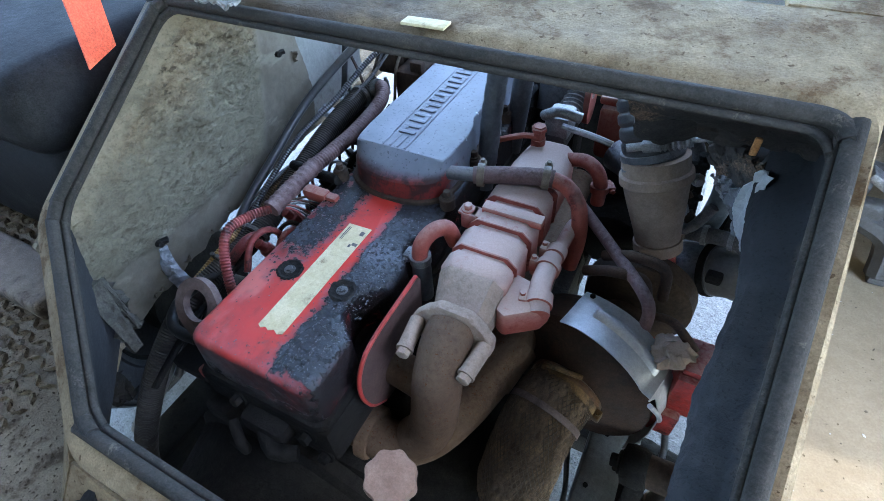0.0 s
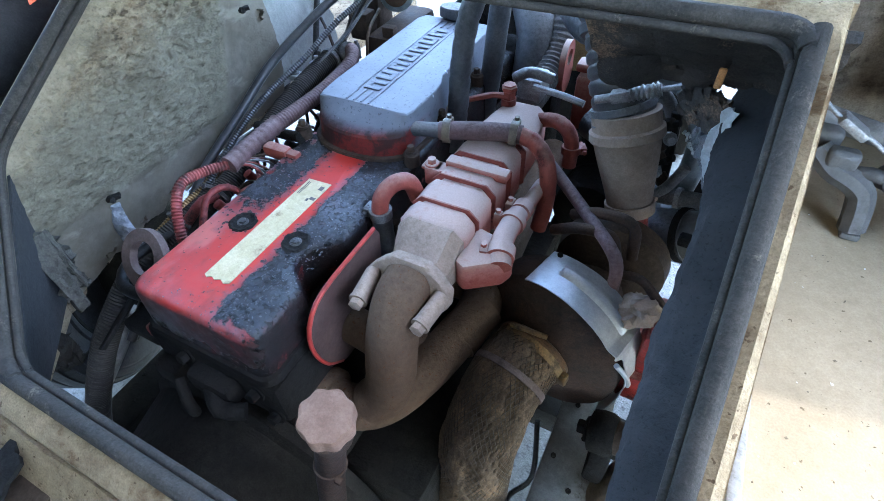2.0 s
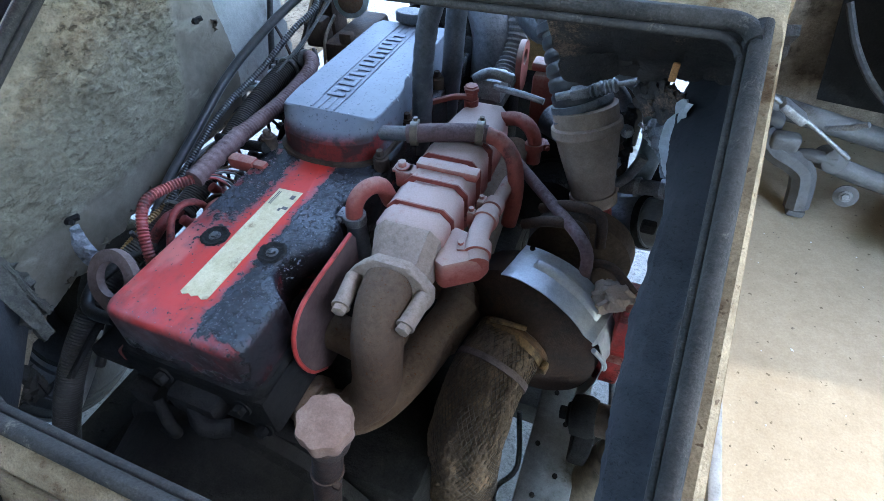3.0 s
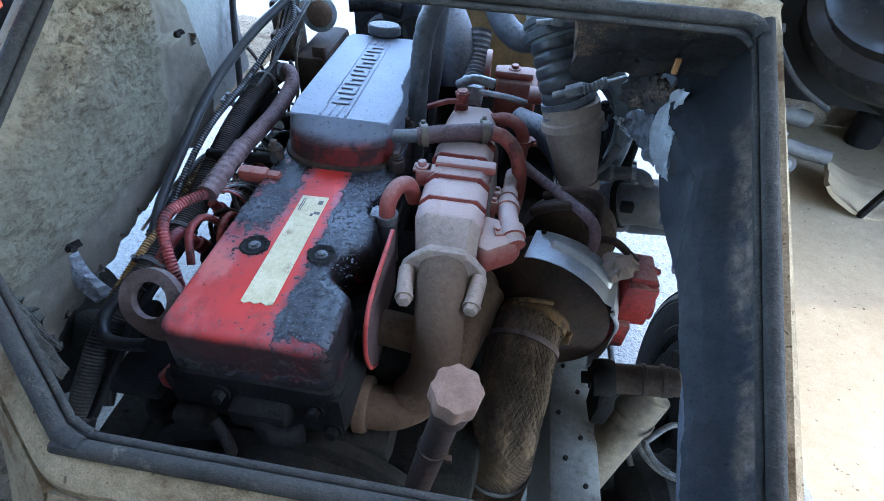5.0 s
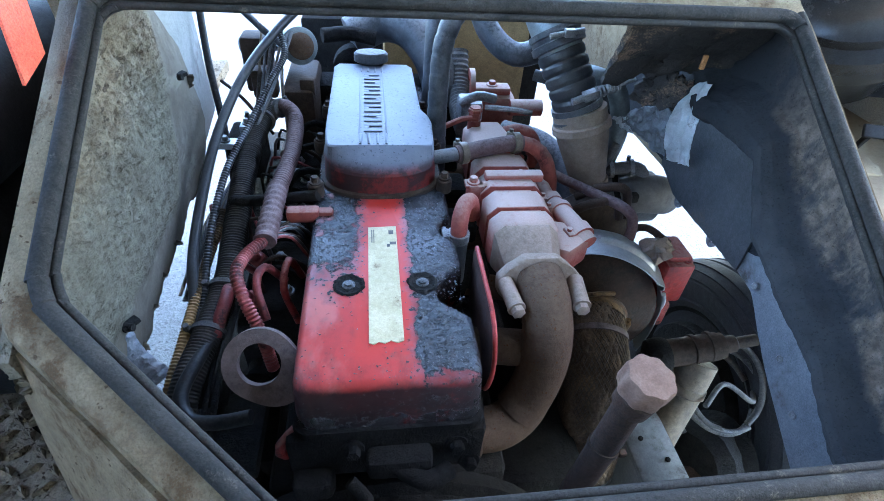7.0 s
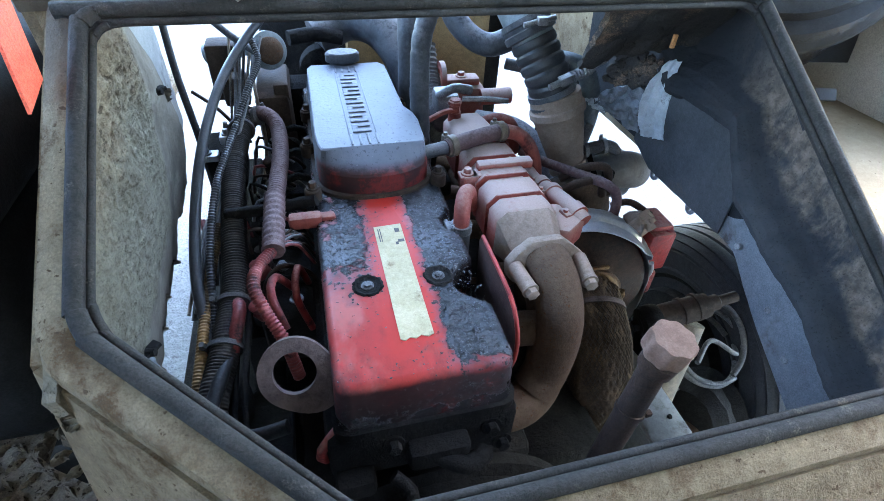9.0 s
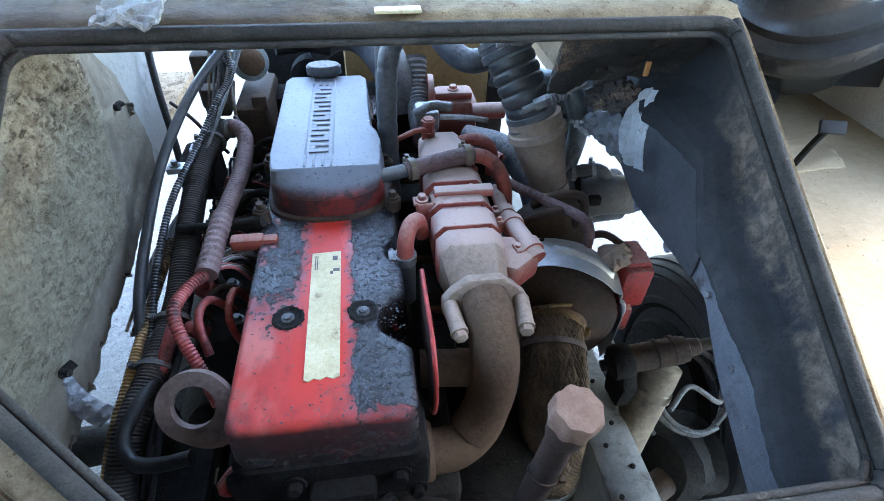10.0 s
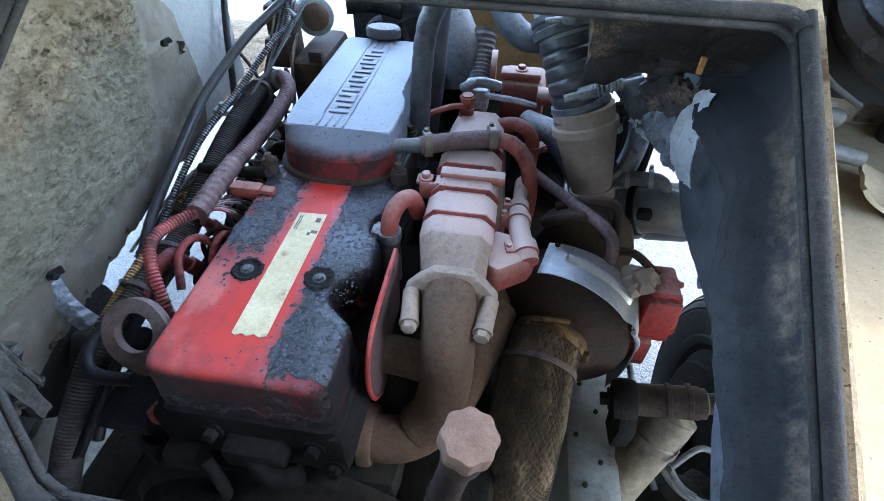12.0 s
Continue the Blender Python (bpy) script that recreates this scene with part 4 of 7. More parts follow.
bm = nb()
BO = breather_outline()


def breather_ring(shrink, near, z):
    """The breather cover's outline, drawn in a little, with its near end cut off straight."""
    return [Vector((x * shrink, max(0.4 + (y - 0.4) * shrink, near), z)) for x, y in BO]


tub(bm, [breather_ring(1.0, 0, SB - 0.005), breather_ring(0.985, 0, SB + 0.025), breather_ring(0.972, 0.206, SB + 0.029), breather_ring(0.945, 0.25, SB + 0.0548), breather_ring(0.925, 0.2535, SB + 0.0565)])
bmesh.ops.recalc_face_normals(bm, faces=bm.faces)
breather = local_part("breather_cover", bm, "silver", engine, CO, "silver-painted breather cover dulled by dust", 22)
bm = nb()
prism(bm, breather_outline(0.006), 0.014, pose(0, 0, SB - 0.018), 0.003)
part("breather_base", bm, "grimy", engine)
# raised badge kept as plain blocks between two sets of bars
TOPZ, BX = SB + 0.0565, -0.0115
for k in range(7):
    y = 0.298 + k * 0.0378
    bm = nb()
    box(bm, (BX - 0.0155, y, TOPZ), (BX + 0.0155, y + 0.0085, TOPZ + 0.0022), 0.0008)
    box(bm, (BX - 0.0155, y + 0.0195, TOPZ), (BX + 0.0155, y + 0.028, TOPZ + 0.0022), 0.0008)
    box(bm, (BX + (0.006 if k % 2 else -0.0155), y + 0.006, TOPZ), (BX + (0.0155 if k % 2 else -0.006), y + 0.022, TOPZ + 0.002), 0.0008)
    part("badge_block", bm, "silver", breather)
for y0, y1 in ((0.256, 0.292), (0.565, 0.595)):
    for x in (-0.021, -0.007, 0.007, 0.021):
        bm = nb()
        box(bm, (BX + x - 0.002, y0, TOPZ), (BX + x + 0.002, y1, TOPZ + 0.0018), 0.0008)
        part("badge_bar", bm, "silver", breather)
for x in (-0.0225, 0.0225):
    bm = nb()
    box(bm, (BX + x - 0.0013, 0.292, TOPZ), (BX + x + 0.0013, 0.566, TOPZ + 0.0016), 0.0006)
    part("badge_bar", bm, "silver", breather)
bm = nb()
lathe(bm, [(0.03, 0), (0.036, 0.003), (0.036, 0.018), (0.032, 0.022), (0.02, 0.0225)], pose(-0.012, 0.62, TOPZ + 0.002) @ Matrix.Diagonal((1.0, 0.62, 1, 1)), 28)
part("filler_cap", bm, "hose", engine, "oval black oil filler cap")
for x, y in ((-0.104, 0.215), (0.103, 0.225), (-0.105, 0.36), (0.098, 0.34), (-0.1, 0.5), (0.09, 0.5)):
    bm = nb()
    lathe(bm, [(0.013, -0.02), (0.013, 0.0), (0.011, 0.002)], pose(x, y, SB + 0.008), 16)
    hexbolt(bm, (x, y, SB + 0.01), (0, 0, 1), 0.0065, 0.009)
    part("flange_bolt", bm, "grimy", engine)

# head, block, bell housing
bm = nb()
box(bm, (-0.125, -0.165, 1.12), (0.118, 0.66, 1.209), 0.012)
part("cylinder_head", bm, "oil", engine)
for k in range(1, 6):
    bm = nb()
    box(bm, (0.11, -0.13 + k * 0.13, 1.13), (0.18, -0.06 + k * 0.13, 1.19), 0.008)
    part("exhaust_port", bm, "oil", engine)
bm = nb()
box(bm, (-0.17, -0.15, 0.62), (0.17, 0.68, 1.06), 0.02)
part("block", bm, "oil", engine, "oil-blackened engine block")
# black box added to block bright ground beside the block
bm = nb()
box(bm, (0.16, -0.15, 0.62), (0.305, 0.5, 1.02), 0.02)
part("side_filler", bm, "oil", engine)
for k in range(5):
    bm = nb()
    box(bm, (-0.19, -0.1 + k * 0.15, 0.8), (-0.165, -0.02 + k * 0.15, 1.05), 0.01)
    part("side_cover", bm, "oil", engine)
# black box added at the front to block bright gaps behind the engine
bm = nb()
box(bm, (-0.2, 0.665, 0.7), (0.2, 0.76, 1.3), 0.02)
part("front_filler", bm, "oil", engine)
bm = nb()
lathe(bm, [(0.25, 0), (0.255, 0.02), (0.24, 0.03), (0.22, 0.12), (0.16, 0.3), (0.15, 0.5)], axis_pose((0.0, -0.155, 0.86), (0, -1, 0)), 40)
part("bell_housing", bm, "oil", engine)
for pts, r in (([(-0.05, -0.19, 1.16), (-0.03, -0.205, 1.14), (-0.035, -0.205, 1.1), (-0.07, -0.2, 1.09)], 0.008), ([(0.0, -0.175, 1.17), (0.04, -0.2, 1.165), (0.07, -0.185, 1.16)], 0.012),
               ([(-0.105, -0.14, 1.21), (-0.13, -0.155, 1.19), (-0.128, -0.15, 1.16), (-0.1, -0.14, 1.15), (-0.06, -0.15, 1.155)], 0.0065)):
    bm = nb()
    tube(bm, pts, r, 10)
    part("small_pipe", bm, "oil" if r != 0.0065 else "red", engine)
bm = nb()
box(bm, (-0.03, -0.19, 1.15), (0.05, -0.15, 1.19), 0.01)
part("rear_bracket", bm, "oil", engine)
bm = nb()
box(bm, (-0.12, -0.19, 1.11), (-0.07, -0.155, 1.15), 0.01)
part("rear_bracket", bm, "oil", engine)
for q in ((0.08, -0.165, 1.185), (-0.045, -0.165, 1.19), (0.1, -0.165, 1.14)):
    bm = nb()
    hexbolt(bm, q, (0, -1, 0.2), 0.009, 0.01)
    part("rear_bolt", bm, "oil", engine)

# lifting eye: an egg-shaped plate with a round hole, leaning towards the cab


def plate_with_hole(bm, outer, inner, h, m):
    n = len(outer)
    lv = [[bm.verts.new(m @ Vector((p[0], p[1], z))) for p in ring] for ring, z in ((outer, 0), (outer, h), (inner, h), (inner, 0))]
    for a, b in zip(lv, lv[1:] + lv[:1]):
        for i in range(n):
            bm.faces.new((a[i], a[(i + 1) % n], b[(i + 1) % n], b[i]))
    bmesh.ops.recalc_face_normals(bm, faces=bm.faces)
    return bm


def eye_plate(m, ro=0.041, ri=0.0235, tail=0.05, side=(0.7, -1.0)):
    outer, inner = [], []
    for i in range(36):
        a = 2 * math.pi * i / 36
        d = Vector((math.cos(a), math.sin(a)))
        along = max(0.0, d.dot(Vector(side).normalized())) ** 3
        outer.append(d * (ro + tail * along * 0.7))
        inner.append(d * ri)
    return plate_with_hole(nb(), outer, inner, 0.012, m)


tilt_q = Matrix(((1, 0, 0, 0), (0, 0.62, -0.78, 0), (0, 0.78, 0.62, 0), (0, 0, 0, 1)))
bm = eye_plate(Matrix.Translation((-0.147, -0.096, 1.274)) @ tilt_q, 0.0415, 0.0245, 0.026, (0.9, -0.75))
part("lifting_eye", bm, "eye", engine, "dusty dark-red lifting eye")
# sensor block bolted by the breather
bm = nb()
box(bm, (-0.145, 0.15, 1.288), (-0.095, 0.172, 1.31), 0.006)
box(bm, (-0.1, 0.153, 1.29), (-0.075, 0.17, 1.307), 0.005)
part("sensor", bm, "redhose", engine)
bm = nb()
tube(bm, [(-0.245, 0.238, 1.272), (-0.17, 0.222, 1.285), (-0.1, 0.2, 1.308)], 0.0095, 12)
part("vent_pipe", bm, "oil", engine, "short black rubber pipe")
for y in (0.33, 0.42, 0.52):
    bm = nb()
    tube(bm, [(-0.1, y, 1.26), (-0.13, y, 1.275), (-0.16, y - 0.01, 1.26), (-0.185, y - 0.02, 1.2)], 0.007, 10)
    part("injector_line", bm, "oil", engine)

# heat shield plate between cover and cooler
bm = nb()
rear = [(q.x, q.y) for q in curve_pts([(0.066, 1.303, 0), (0.0, 1.301, 0), (-0.052, 1.297, 0), (-0.082, 1.282, 0), (-0.097, 1.25, 0), (-0.096, 1.21, 0), (-0.078, 1.165, 0), (-0.05, 1.14, 0)], 0.008)]
to_plate = Matrix(((0, 0, 1, 0.13), (1, 0, 0, 0), (0, 1, 0, 0), (0, 0, 0, 1)))
prism(bm, [(0.06, 1.14), (0.074, 1.29)] + rear, 0.005, to_plate, 0.0012)
plate = part("shield_plate", bm, "shield_dust", engine, "red plate with a dust-greyed face")
bm = nb()
tube(bm, [to_plate @ Vector((y, z, 0.0025)) for y, z in rear[::4]], 0.0033, 10)
part("folded_edge", bm, "edge_red", plate, "bright red folded edge")

# exhaust manifold
bm = nb()
tube(bm, [(0.262, 0.05, 1.13), (0.27, 0.12, 1.135), (0.25, 0.3, 1.12), (0.235, 0.6, 1.12)], 0.034, 16)
for k in range(5):
    tube(bm, [(0.14, 0.02 + k * 0.13, 1.15), (0.19, 0.02 + k * 0.13, 1.14), (0.235, 0.03 + k * 0.13, 1.12)], 0.022, 12)
part("exhaust_manifold", bm, "iron", engine, "brown dusty cast exhaust manifold")

# ---- cooler on top of the manifold ----
cooler = thing("egr_cooler", (0.213, 0.25, 1.24), "box-shaped exhaust gas cooler thick with pinkish dust", "cooler")
EX0, EX1 = 0.16, 0.261


def body_ring(y, g=0.0, z1=1.325, z0=1.235):
    c = 0.015
    a, b = EX0 - g, EX1 + g
    return [Vector(p) for p in ((a + c, y, z0 - g), (b - c, y, z0 - g), (b, y, z0 + c), (b, y, z1 - c + g), (b - c, y, z1 + g), (a + c, y, z1 + g), (a, y, z1 - c + g), (a, y, z0 + c))]


bm = nb()
rings = []
for y, g in ((0.088, -0.003), (0.094, 0), (0.122, 0), (0.125, -0.0045), (0.131, -0.0045), (0.134, 0.0005), (0.176, 0.0005), (0.179, -0.0055), (0.189, -0.0055), (0.192, 0), (0.228, 0), (0.232, -0.006), (0.25, -0.006), (0.254, 0), (0.294, 0), (0.298, -0.006), (0.31, -0.006), (0.314, -0.001), (0.37, -0.002), (0.4, -0.004), (0.44, -0.008), (0.462, -0.022)):
    rings.append(body_ring(y, g))
tub(bm, rings)
bmesh.ops.recalc_face_normals(bm, faces=bm.faces)
part("body", bm, "dusty_red", cooler, angle=50)
for y in (0.1335, 0.1915, 0.2535, 0.3135):
    bm = nb()
    tub(bm, [body_ring(y - 0.0032, 0.0004), body_ring(y - 0.0028, 0.0012), body_ring(y - 0.0005, 0.0012), body_ring(y, 0.0004)])
    bmesh.ops.recalc_face_normals(bm, faces=bm.faces)
    part("rib", bm, "redhose", cooler, "red rib edge rubbed clean of dust")
# cone down to the elbow's flange
bm = nb()
def small_ring(y, hw, z0, z1, c):
    xm = 0.214
    a, b = xm - hw, xm + hw
    return [Vector(p) for p in ((a + c, y, z0), (b - c, y, z0), (b, y, z0 + c), (b, y, z1 - c), (b - c, y, z1), (a + c, y, z1), (a, y, z1 - c), (a, y, z0 + c))]
tub(bm, [body_ring(0.09, -0.002), body_ring(0.082, -0.003), small_ring(0.05, 0.043, 1.24, 1.302, 0.016), small_ring(0.026, 0.036, 1.246, 1.296, 0.018)])
bmesh.ops.recalc_face_normals(bm, faces=bm.faces)
part("inlet_cone", bm, "dusty_grey", cooler, "dust-grey inlet cone")
bm = nb()
prism(bm, [(0.256, 0.066), (0.272, 0.058), (0.316, 0.09), (0.324, 0.112), (0.3, 0.13), (0.258, 0.14)], 0.05, pose(0, 0, 1.247), 0.007)
part("side_gusset", bm, "dusty_red", cooler, "red cast side gusset")
bm = nb()
tube(bm, [(0.312, 0.088, 1.286), (0.3, 0.124, 1.294), (0.295, 0.17, 1.287), (0.294, 0.2, 1.28)], 0.0155, 18, 0.008)
tube(bm, [(0.294, 0.195, 1.281), (0.296, 0.25, 1.27), (0.298, 0.3, 1.266), (0.304, 0.325, 1.25)], 0.0115, 14)
ring_clamp(bm, (0.295, 0.175, 1.286), (0, 1, -0.1), 0.0165)
ring_clamp(bm, (0.295, 0.215, 1.278), (0, 1, -0.15), 0.0135, 0.02)
ring_clamp(bm, (0.305, 0.108, 1.291), (-0.25, 1, 0.1), 0.0168, 0.018)
part("side_pipe", bm, "dusty_red", cooler)
for y in (0.205, 0.246):
    bm = nb()
    box(bm, (0.135, y - 0.006, 1.316), (0.175, y + 0.016, 1.322), 0.002)
    if y < 0.22:
        box(bm, (0.14, y - 0.008, 1.29), (0.168, y + 0.018, 1.322), 0.004)
        hexbolt(bm, (0.149, y + 0.004, 1.322), (0, 0, 1), 0.007, 0.008)
        part("lug", bm, "dusty_red", cooler)
    else:
        bm.free()
bm = nb()
lathe(bm, [(0.011, 0), (0.011, 0.006), (0.0055, 0.006), (0.0055, 0.012)], axis_pose((0.232, 0.232, 1.318), (0.3, 0, 1)), 10)
box(bm, (0.17, 0.212, 1.318), (0.268, 0.232, 1.333), 0.003)
part("strap", bm, "dusty_red", cooler)
bm = nb()
tube(bm, [(0.24, 0.42, 1.302), (0.275, 0.417, 1.311), (0.3, 0.408, 1.304), (0.312, 0.404, 1.28), (0.313, 0.402, 1.24)], 0.0125, 16, 0.007)
ring_clamp(bm, (0.312, 0.404, 1.272), (0.05, -0.1, -1), 0.014)
part("outlet_pipe", bm, "redhose", cooler)
bm = nb()
lathe(bm, [(0.0115, 0), (0.0115, 0.018), (0.014, 0.02), (0.014, 0.026), (0.011, 0.0275), (0.011, 0.03)], pose(0.186, 0.425, 1.326), 6)
lathe(bm, [(0.013, -0.02), (0.013, 0.004)], pose(0.186, 0.425, 1.326), 16)
tube(bm, [(0.186, 0.42, 1.335), (0.16, 0.415, 1.335), (0.12, 0.4, 1.325)], 0.0055, 8)
part("plug", bm, "redhose", cooler, "red hexagon plug with small pipe")

# ---- elbow from cooler to manifold ----
elbow = thing("exhaust_elbow", (0.215, -0.03, 1.1), "rough cast exhaust elbow coated in brown dust", "elbow")
bm = nb()
prism(bm, [(-0.06, -0.014), (-0.052, -0.024), (-0.022, -0.036), (0.022, -0.036), (0.052, -0.024), (0.06, -0.014), (0.06, 0.008), (0.044, 0.022), (0.024, 0.038), (-0.024, 0.038), (-0.044, 0.022), (-0.06, 0.008)], 0.02,
      Matrix.Translation((0.215, 0.03, 1.277)) @ Matrix(((1, 0, 0, 0), (0, 0.25, -0.97, 0), (0, 0.97, 0.25, 0), (0, 0, 0, 1))), 0.004)
part("flange", bm, "dusty_grey", elbow)
bm = nb()
tube(bm, [(0.215, 0.02, 1.284), (0.217, -0.012, 1.276), (0.22, -0.04, 1.245), (0.221, -0.053, 1.205), (0.218, -0.058, 1.165), (0.208, -0.065, 1.125), (0.19, -0.075, 1.1)], 0.0345, 28, 0.006)
for v in bm.verts:
    v.co += v.co.normalized() * fuzz(v.co, 70, 0.0012)
part("bend", bm, "iron", elbow)
bm = nb()
tube(bm, [(0.1, -0.09, 1.086), (0.14, -0.092, 1.082), (0.175, -0.085, 1.086), (0.21, -0.06, 1.098), (0.24, -0.008, 1.118), (0.262, 0.06, 1.135), (0.28, 0.12, 1.145)], 0.0335, 24, 0.008)
for v in bm.verts:
    v.co += Vector((0, 0, 1)) * fuzz(v.co, 70, 0.0012)
part("branch", bm, "iron", elbow)
bm = nb()
lathe(bm, [(0.04, -0.012), (0.043, -0.008), (0.043, 0.006), (0.038, 0.01)], axis_pose((0.118, -0.091, 1.085), (-1, 0, 0)), 28)
part("port_collar", bm, "iron", elbow)
bm = nb()
tube(bm, [(0.12, -0.02, 1.19), (0.16, -0.024, 1.19), (0.21, -0.03, 1.188)], 0.027, 20)
part("port_stub", bm, "iron", elbow)
for x in (0.165, 0.266):
    bm = nb()
    m = axis_pose((x, 0.012, 1.284), (0.12 if x < 0.2 else -0.1, -0.98, -0.06))
    lathe(bm, [(0.0115, 0), (0.0115, 0.045), (0.0125, 0.046), (0.0125, 0.05)], m, 14)
    lathe(bm, [(0.0095, 0.05), (0.0095, 0.058), (0.008, 0.059)], m, 6)
    part("spacer_bolt", bm, "dusty_grey", elbow, "dusty stand-off bolt")

# ---- turbocharger ----
turbo = thing("turbocharger", (0.42, 0.2, 0.95), "rusty turbocharger with a bright steel heat shield", "turbocharger")
TC = Vector((0.376, 0.142, 1.0875))
TA = Vector((0.25, 0.965, -0.06)).normalized()
T1 = TA.cross(Vector((0, 0, 1))).normalized()
T2 = T1.cross(TA)
bm = nb()
lathe(bm, [(0.05, -0.045), (0.062, -0.04), (0.09, -0.022), (0.116, -0.014), (0.127, -0.002), (0.128, 0.055), (0.1, 0.075), (0.06, 0.1), (0.055, 0.16)], axis_pose(TC, TA), 48)
part("turbine_housing", bm, "rust", turbo)
bm = nb()


def shield_fn(u, v):
    """A bent band, stepped down past its pressed rib, with a short bent tab at the step."""
    a = radians(107 - 141 * u)
    rib = 0.008 * max(0.0, 1 - abs(v - 0.58) / 0.13) ** 0.6 * (0.1 < u < 0.47)
    lip = 0.008 * max(0.0, 1 - abs(u - 0.5) / 0.035) * (1.0 if v < 0.96 else 0.4)
    r = 0.136 + rib + lip + fuzz((u * 5, v * 2, 0), 1, 0.0015)
    start = 0.022 * min(1.0, max(0.0, u - 0.52) / 0.04) * (1 - max(0.0, u - 0.8) / 0.2)
    along = -0.022 + start + (0.079 - start) * v * (1 - 1.6 * max(0.0, u - 0.72))
    return TC + T1 * (r * math.cos(a)) + T2 * (r * math.sin(a)) + TA * along


sheet(bm, shield_fn, 70, 20, -0.0018)
part("heat_shield", bm, "steel", turbo, "bent bright steel heat shield with a pressed rib")
bm = nb()
hexbolt(bm, TC + T1 * (0.136 * math.cos(radians(101))) + T2 * (0.136 * math.sin(radians(101))) + TA * 0.05, T1 * math.cos(radians(101)) + T2 * math.sin(radians(101)), 0.0045, 0.007, False)
part("shield_bolt", bm, "oil", turbo)
bm = nb()
tube(bm, [TC + T1 * (0.139 * math.cos(radians(q))) + T2 * (0.139 * math.sin(radians(q))) + TA * (-0.02 + 0.0012 * (30 - q)) for q in (30, 15, 0, -15)], 0.004, 8)
part("shield_clip", bm, "steel", turbo)
bm = nb()
lathe(bm, [(0.05, 0), (0.06, 0.005), (0.062, 0.012), (0.055, 0.018), (0.053, 0.045)], axis_pose((0.372, 0.112, 1.11), (-0.25, -0.93, -0.2)), 32)
part("outlet_collar", bm, "ochre", turbo, "heat-tinted outlet collar")
bm = nb()
ring_clamp(bm, (0.366, 0.093, 1.106), (-0.25, -0.93, -0.2), 0.057, 0.014)
tube(bm, [(0.335, 0.09, 1.17), (0.36, 0.088, 1.175), (0.39, 0.09, 1.172)], 0.004, 8)
part("band_clamp", bm, "brass", turbo)
bm = nb()
lathe(bm, [(0.06, 0), (0.092, 0.015), (0.096, 0.05), (0.08, 0.07), (0.05, 0.08)], axis_pose((0.43, 0.29, 1.12), (0, 1, 0)), 36)
part("compressor_housing", bm, "grimy", turbo)
bm = nb()
box(bm, (0.512, 0.14, 1.09), (0.566, 0.225, 1.182), 0.006)
box(bm, (0.5, 0.125, 1.04), (0.54, 0.2, 1.1), 0.006)
box(bm, (0.515, 0.15, 1.182), (0.56, 0.215, 1.196), 0.006)
hexbolt(bm, (0.555, 0.155, 1.182), (0, 0, 1), 0.006)
hexbolt(bm, (0.566, 0.2, 1.17), (1, 0, 0), 0.006)
lathe(bm, [(0.03, 0), (0.03, 0.02), (0.02, 0.024)], axis_pose((0.56, 0.19, 1.1), (1, 0, 0)), 20)
part("actuator", bm, "red", turbo, "red actuator box")
bm = nb()
lathe(bm, [(0.012, -0.014), (0.026, -0.008), (0.03, 0.0), (0.024, 0.008), (0.008, 0.012)], pose(0.496, 0.172, 1.2), 40)
for v in bm.verts:
    v.co += Vector((fuzz(v.co, 60, 0.014, 3), fuzz(v.co, 60, 0.014, 8), fuzz(v.co, 60, 0.012, 5)))
part("grit_clump", bm, "dusty_grey", turbo, angle=20)
for k, pts in enumerate(([(0.34, 0.24, 1.235), (0.38, 0.23, 1.262), (0.425, 0.232, 1.262), (0.44, 0.235, 1.225)], [(0.36, 0.27, 1.25), (0.4, 0.26, 1.275), (0.45, 0.258, 1.27), (0.462, 0.25, 1.215)],
                         [(0.298, 0.335, 1.282), (0.335, 0.307, 1.27), (0.385, 0.255, 1.268), (0.43, 0.208, 1.264), (0.447, 0.197, 1.24), (0.45, 0.195, 1.19)], [(0.45, 0.21, 1.215), (0.485, 0.205, 1.222), (0.525, 0.185, 1.2)])):
    bm = nb()
    tube(bm, pts, 0.0085 if k < 2 else 0.0095 if k == 2 else 0.007, 12, 0.008)
    part("oil_line", bm, "rust" if k < 2 else "tape" if k == 2 else "rust", turbo)

# ---- wrapped downpipe ----
down = thing("exhaust_downpipe", (0.33, -0.05, 0.6), "exhaust downpipe in brown woven heat wrap", "exhaust pipe")
DP = [(0.362, 0.086, 1.108), (0.353, 0.046, 1.104), (0.346, 0.005, 1.085), (0.342, -0.03, 1.045), (0.343, -0.052, 0.98), (0.344, -0.066, 0.88), (0.342, -0.08, 0.75), (0.34, -0.09, 0.6)]
bm = nb()
line = curve_pts(DP, 0.0026)
side, rings, n = None, [], 168
for i, p in enumerate(line):
    d = (line[min(i + 1, len(line) - 1)] - line[max(i - 1, 0)]).normalized()
    side = d.orthogonal() if side is None else side - d * side.dot(d)
    side.normalize()
    up = d.cross(side)
    ring = []
    for k in range(n):
        a = 2 * math.pi * k / n
        weave = 0.0032 * max(abs(math.sin(a * 14 + 0.42 * i)), abs(math.sin(a * 14 - 0.42 * i))) + 0.001 * math.sin(a * 7 + i * 0.08)
        rr = 0.0535 + weave + fuzz((math.cos(a), math.sin(a), i * 0.02), 2.0, 0.003)
        ring.append(bm.verts.new(p + rr * (math.cos(a) * side + math.sin(a) * up)))
    rings.append(ring)
for a, b in zip(rings, rings[1:]):
    for k in range(n):
        bm.faces.new((a[k], a[(k + 1) % n], b[(k + 1) % n], b[k]))
bm.faces.new(rings[0][::-1])
part("wrap", bm, "wrap", down, angle=60)
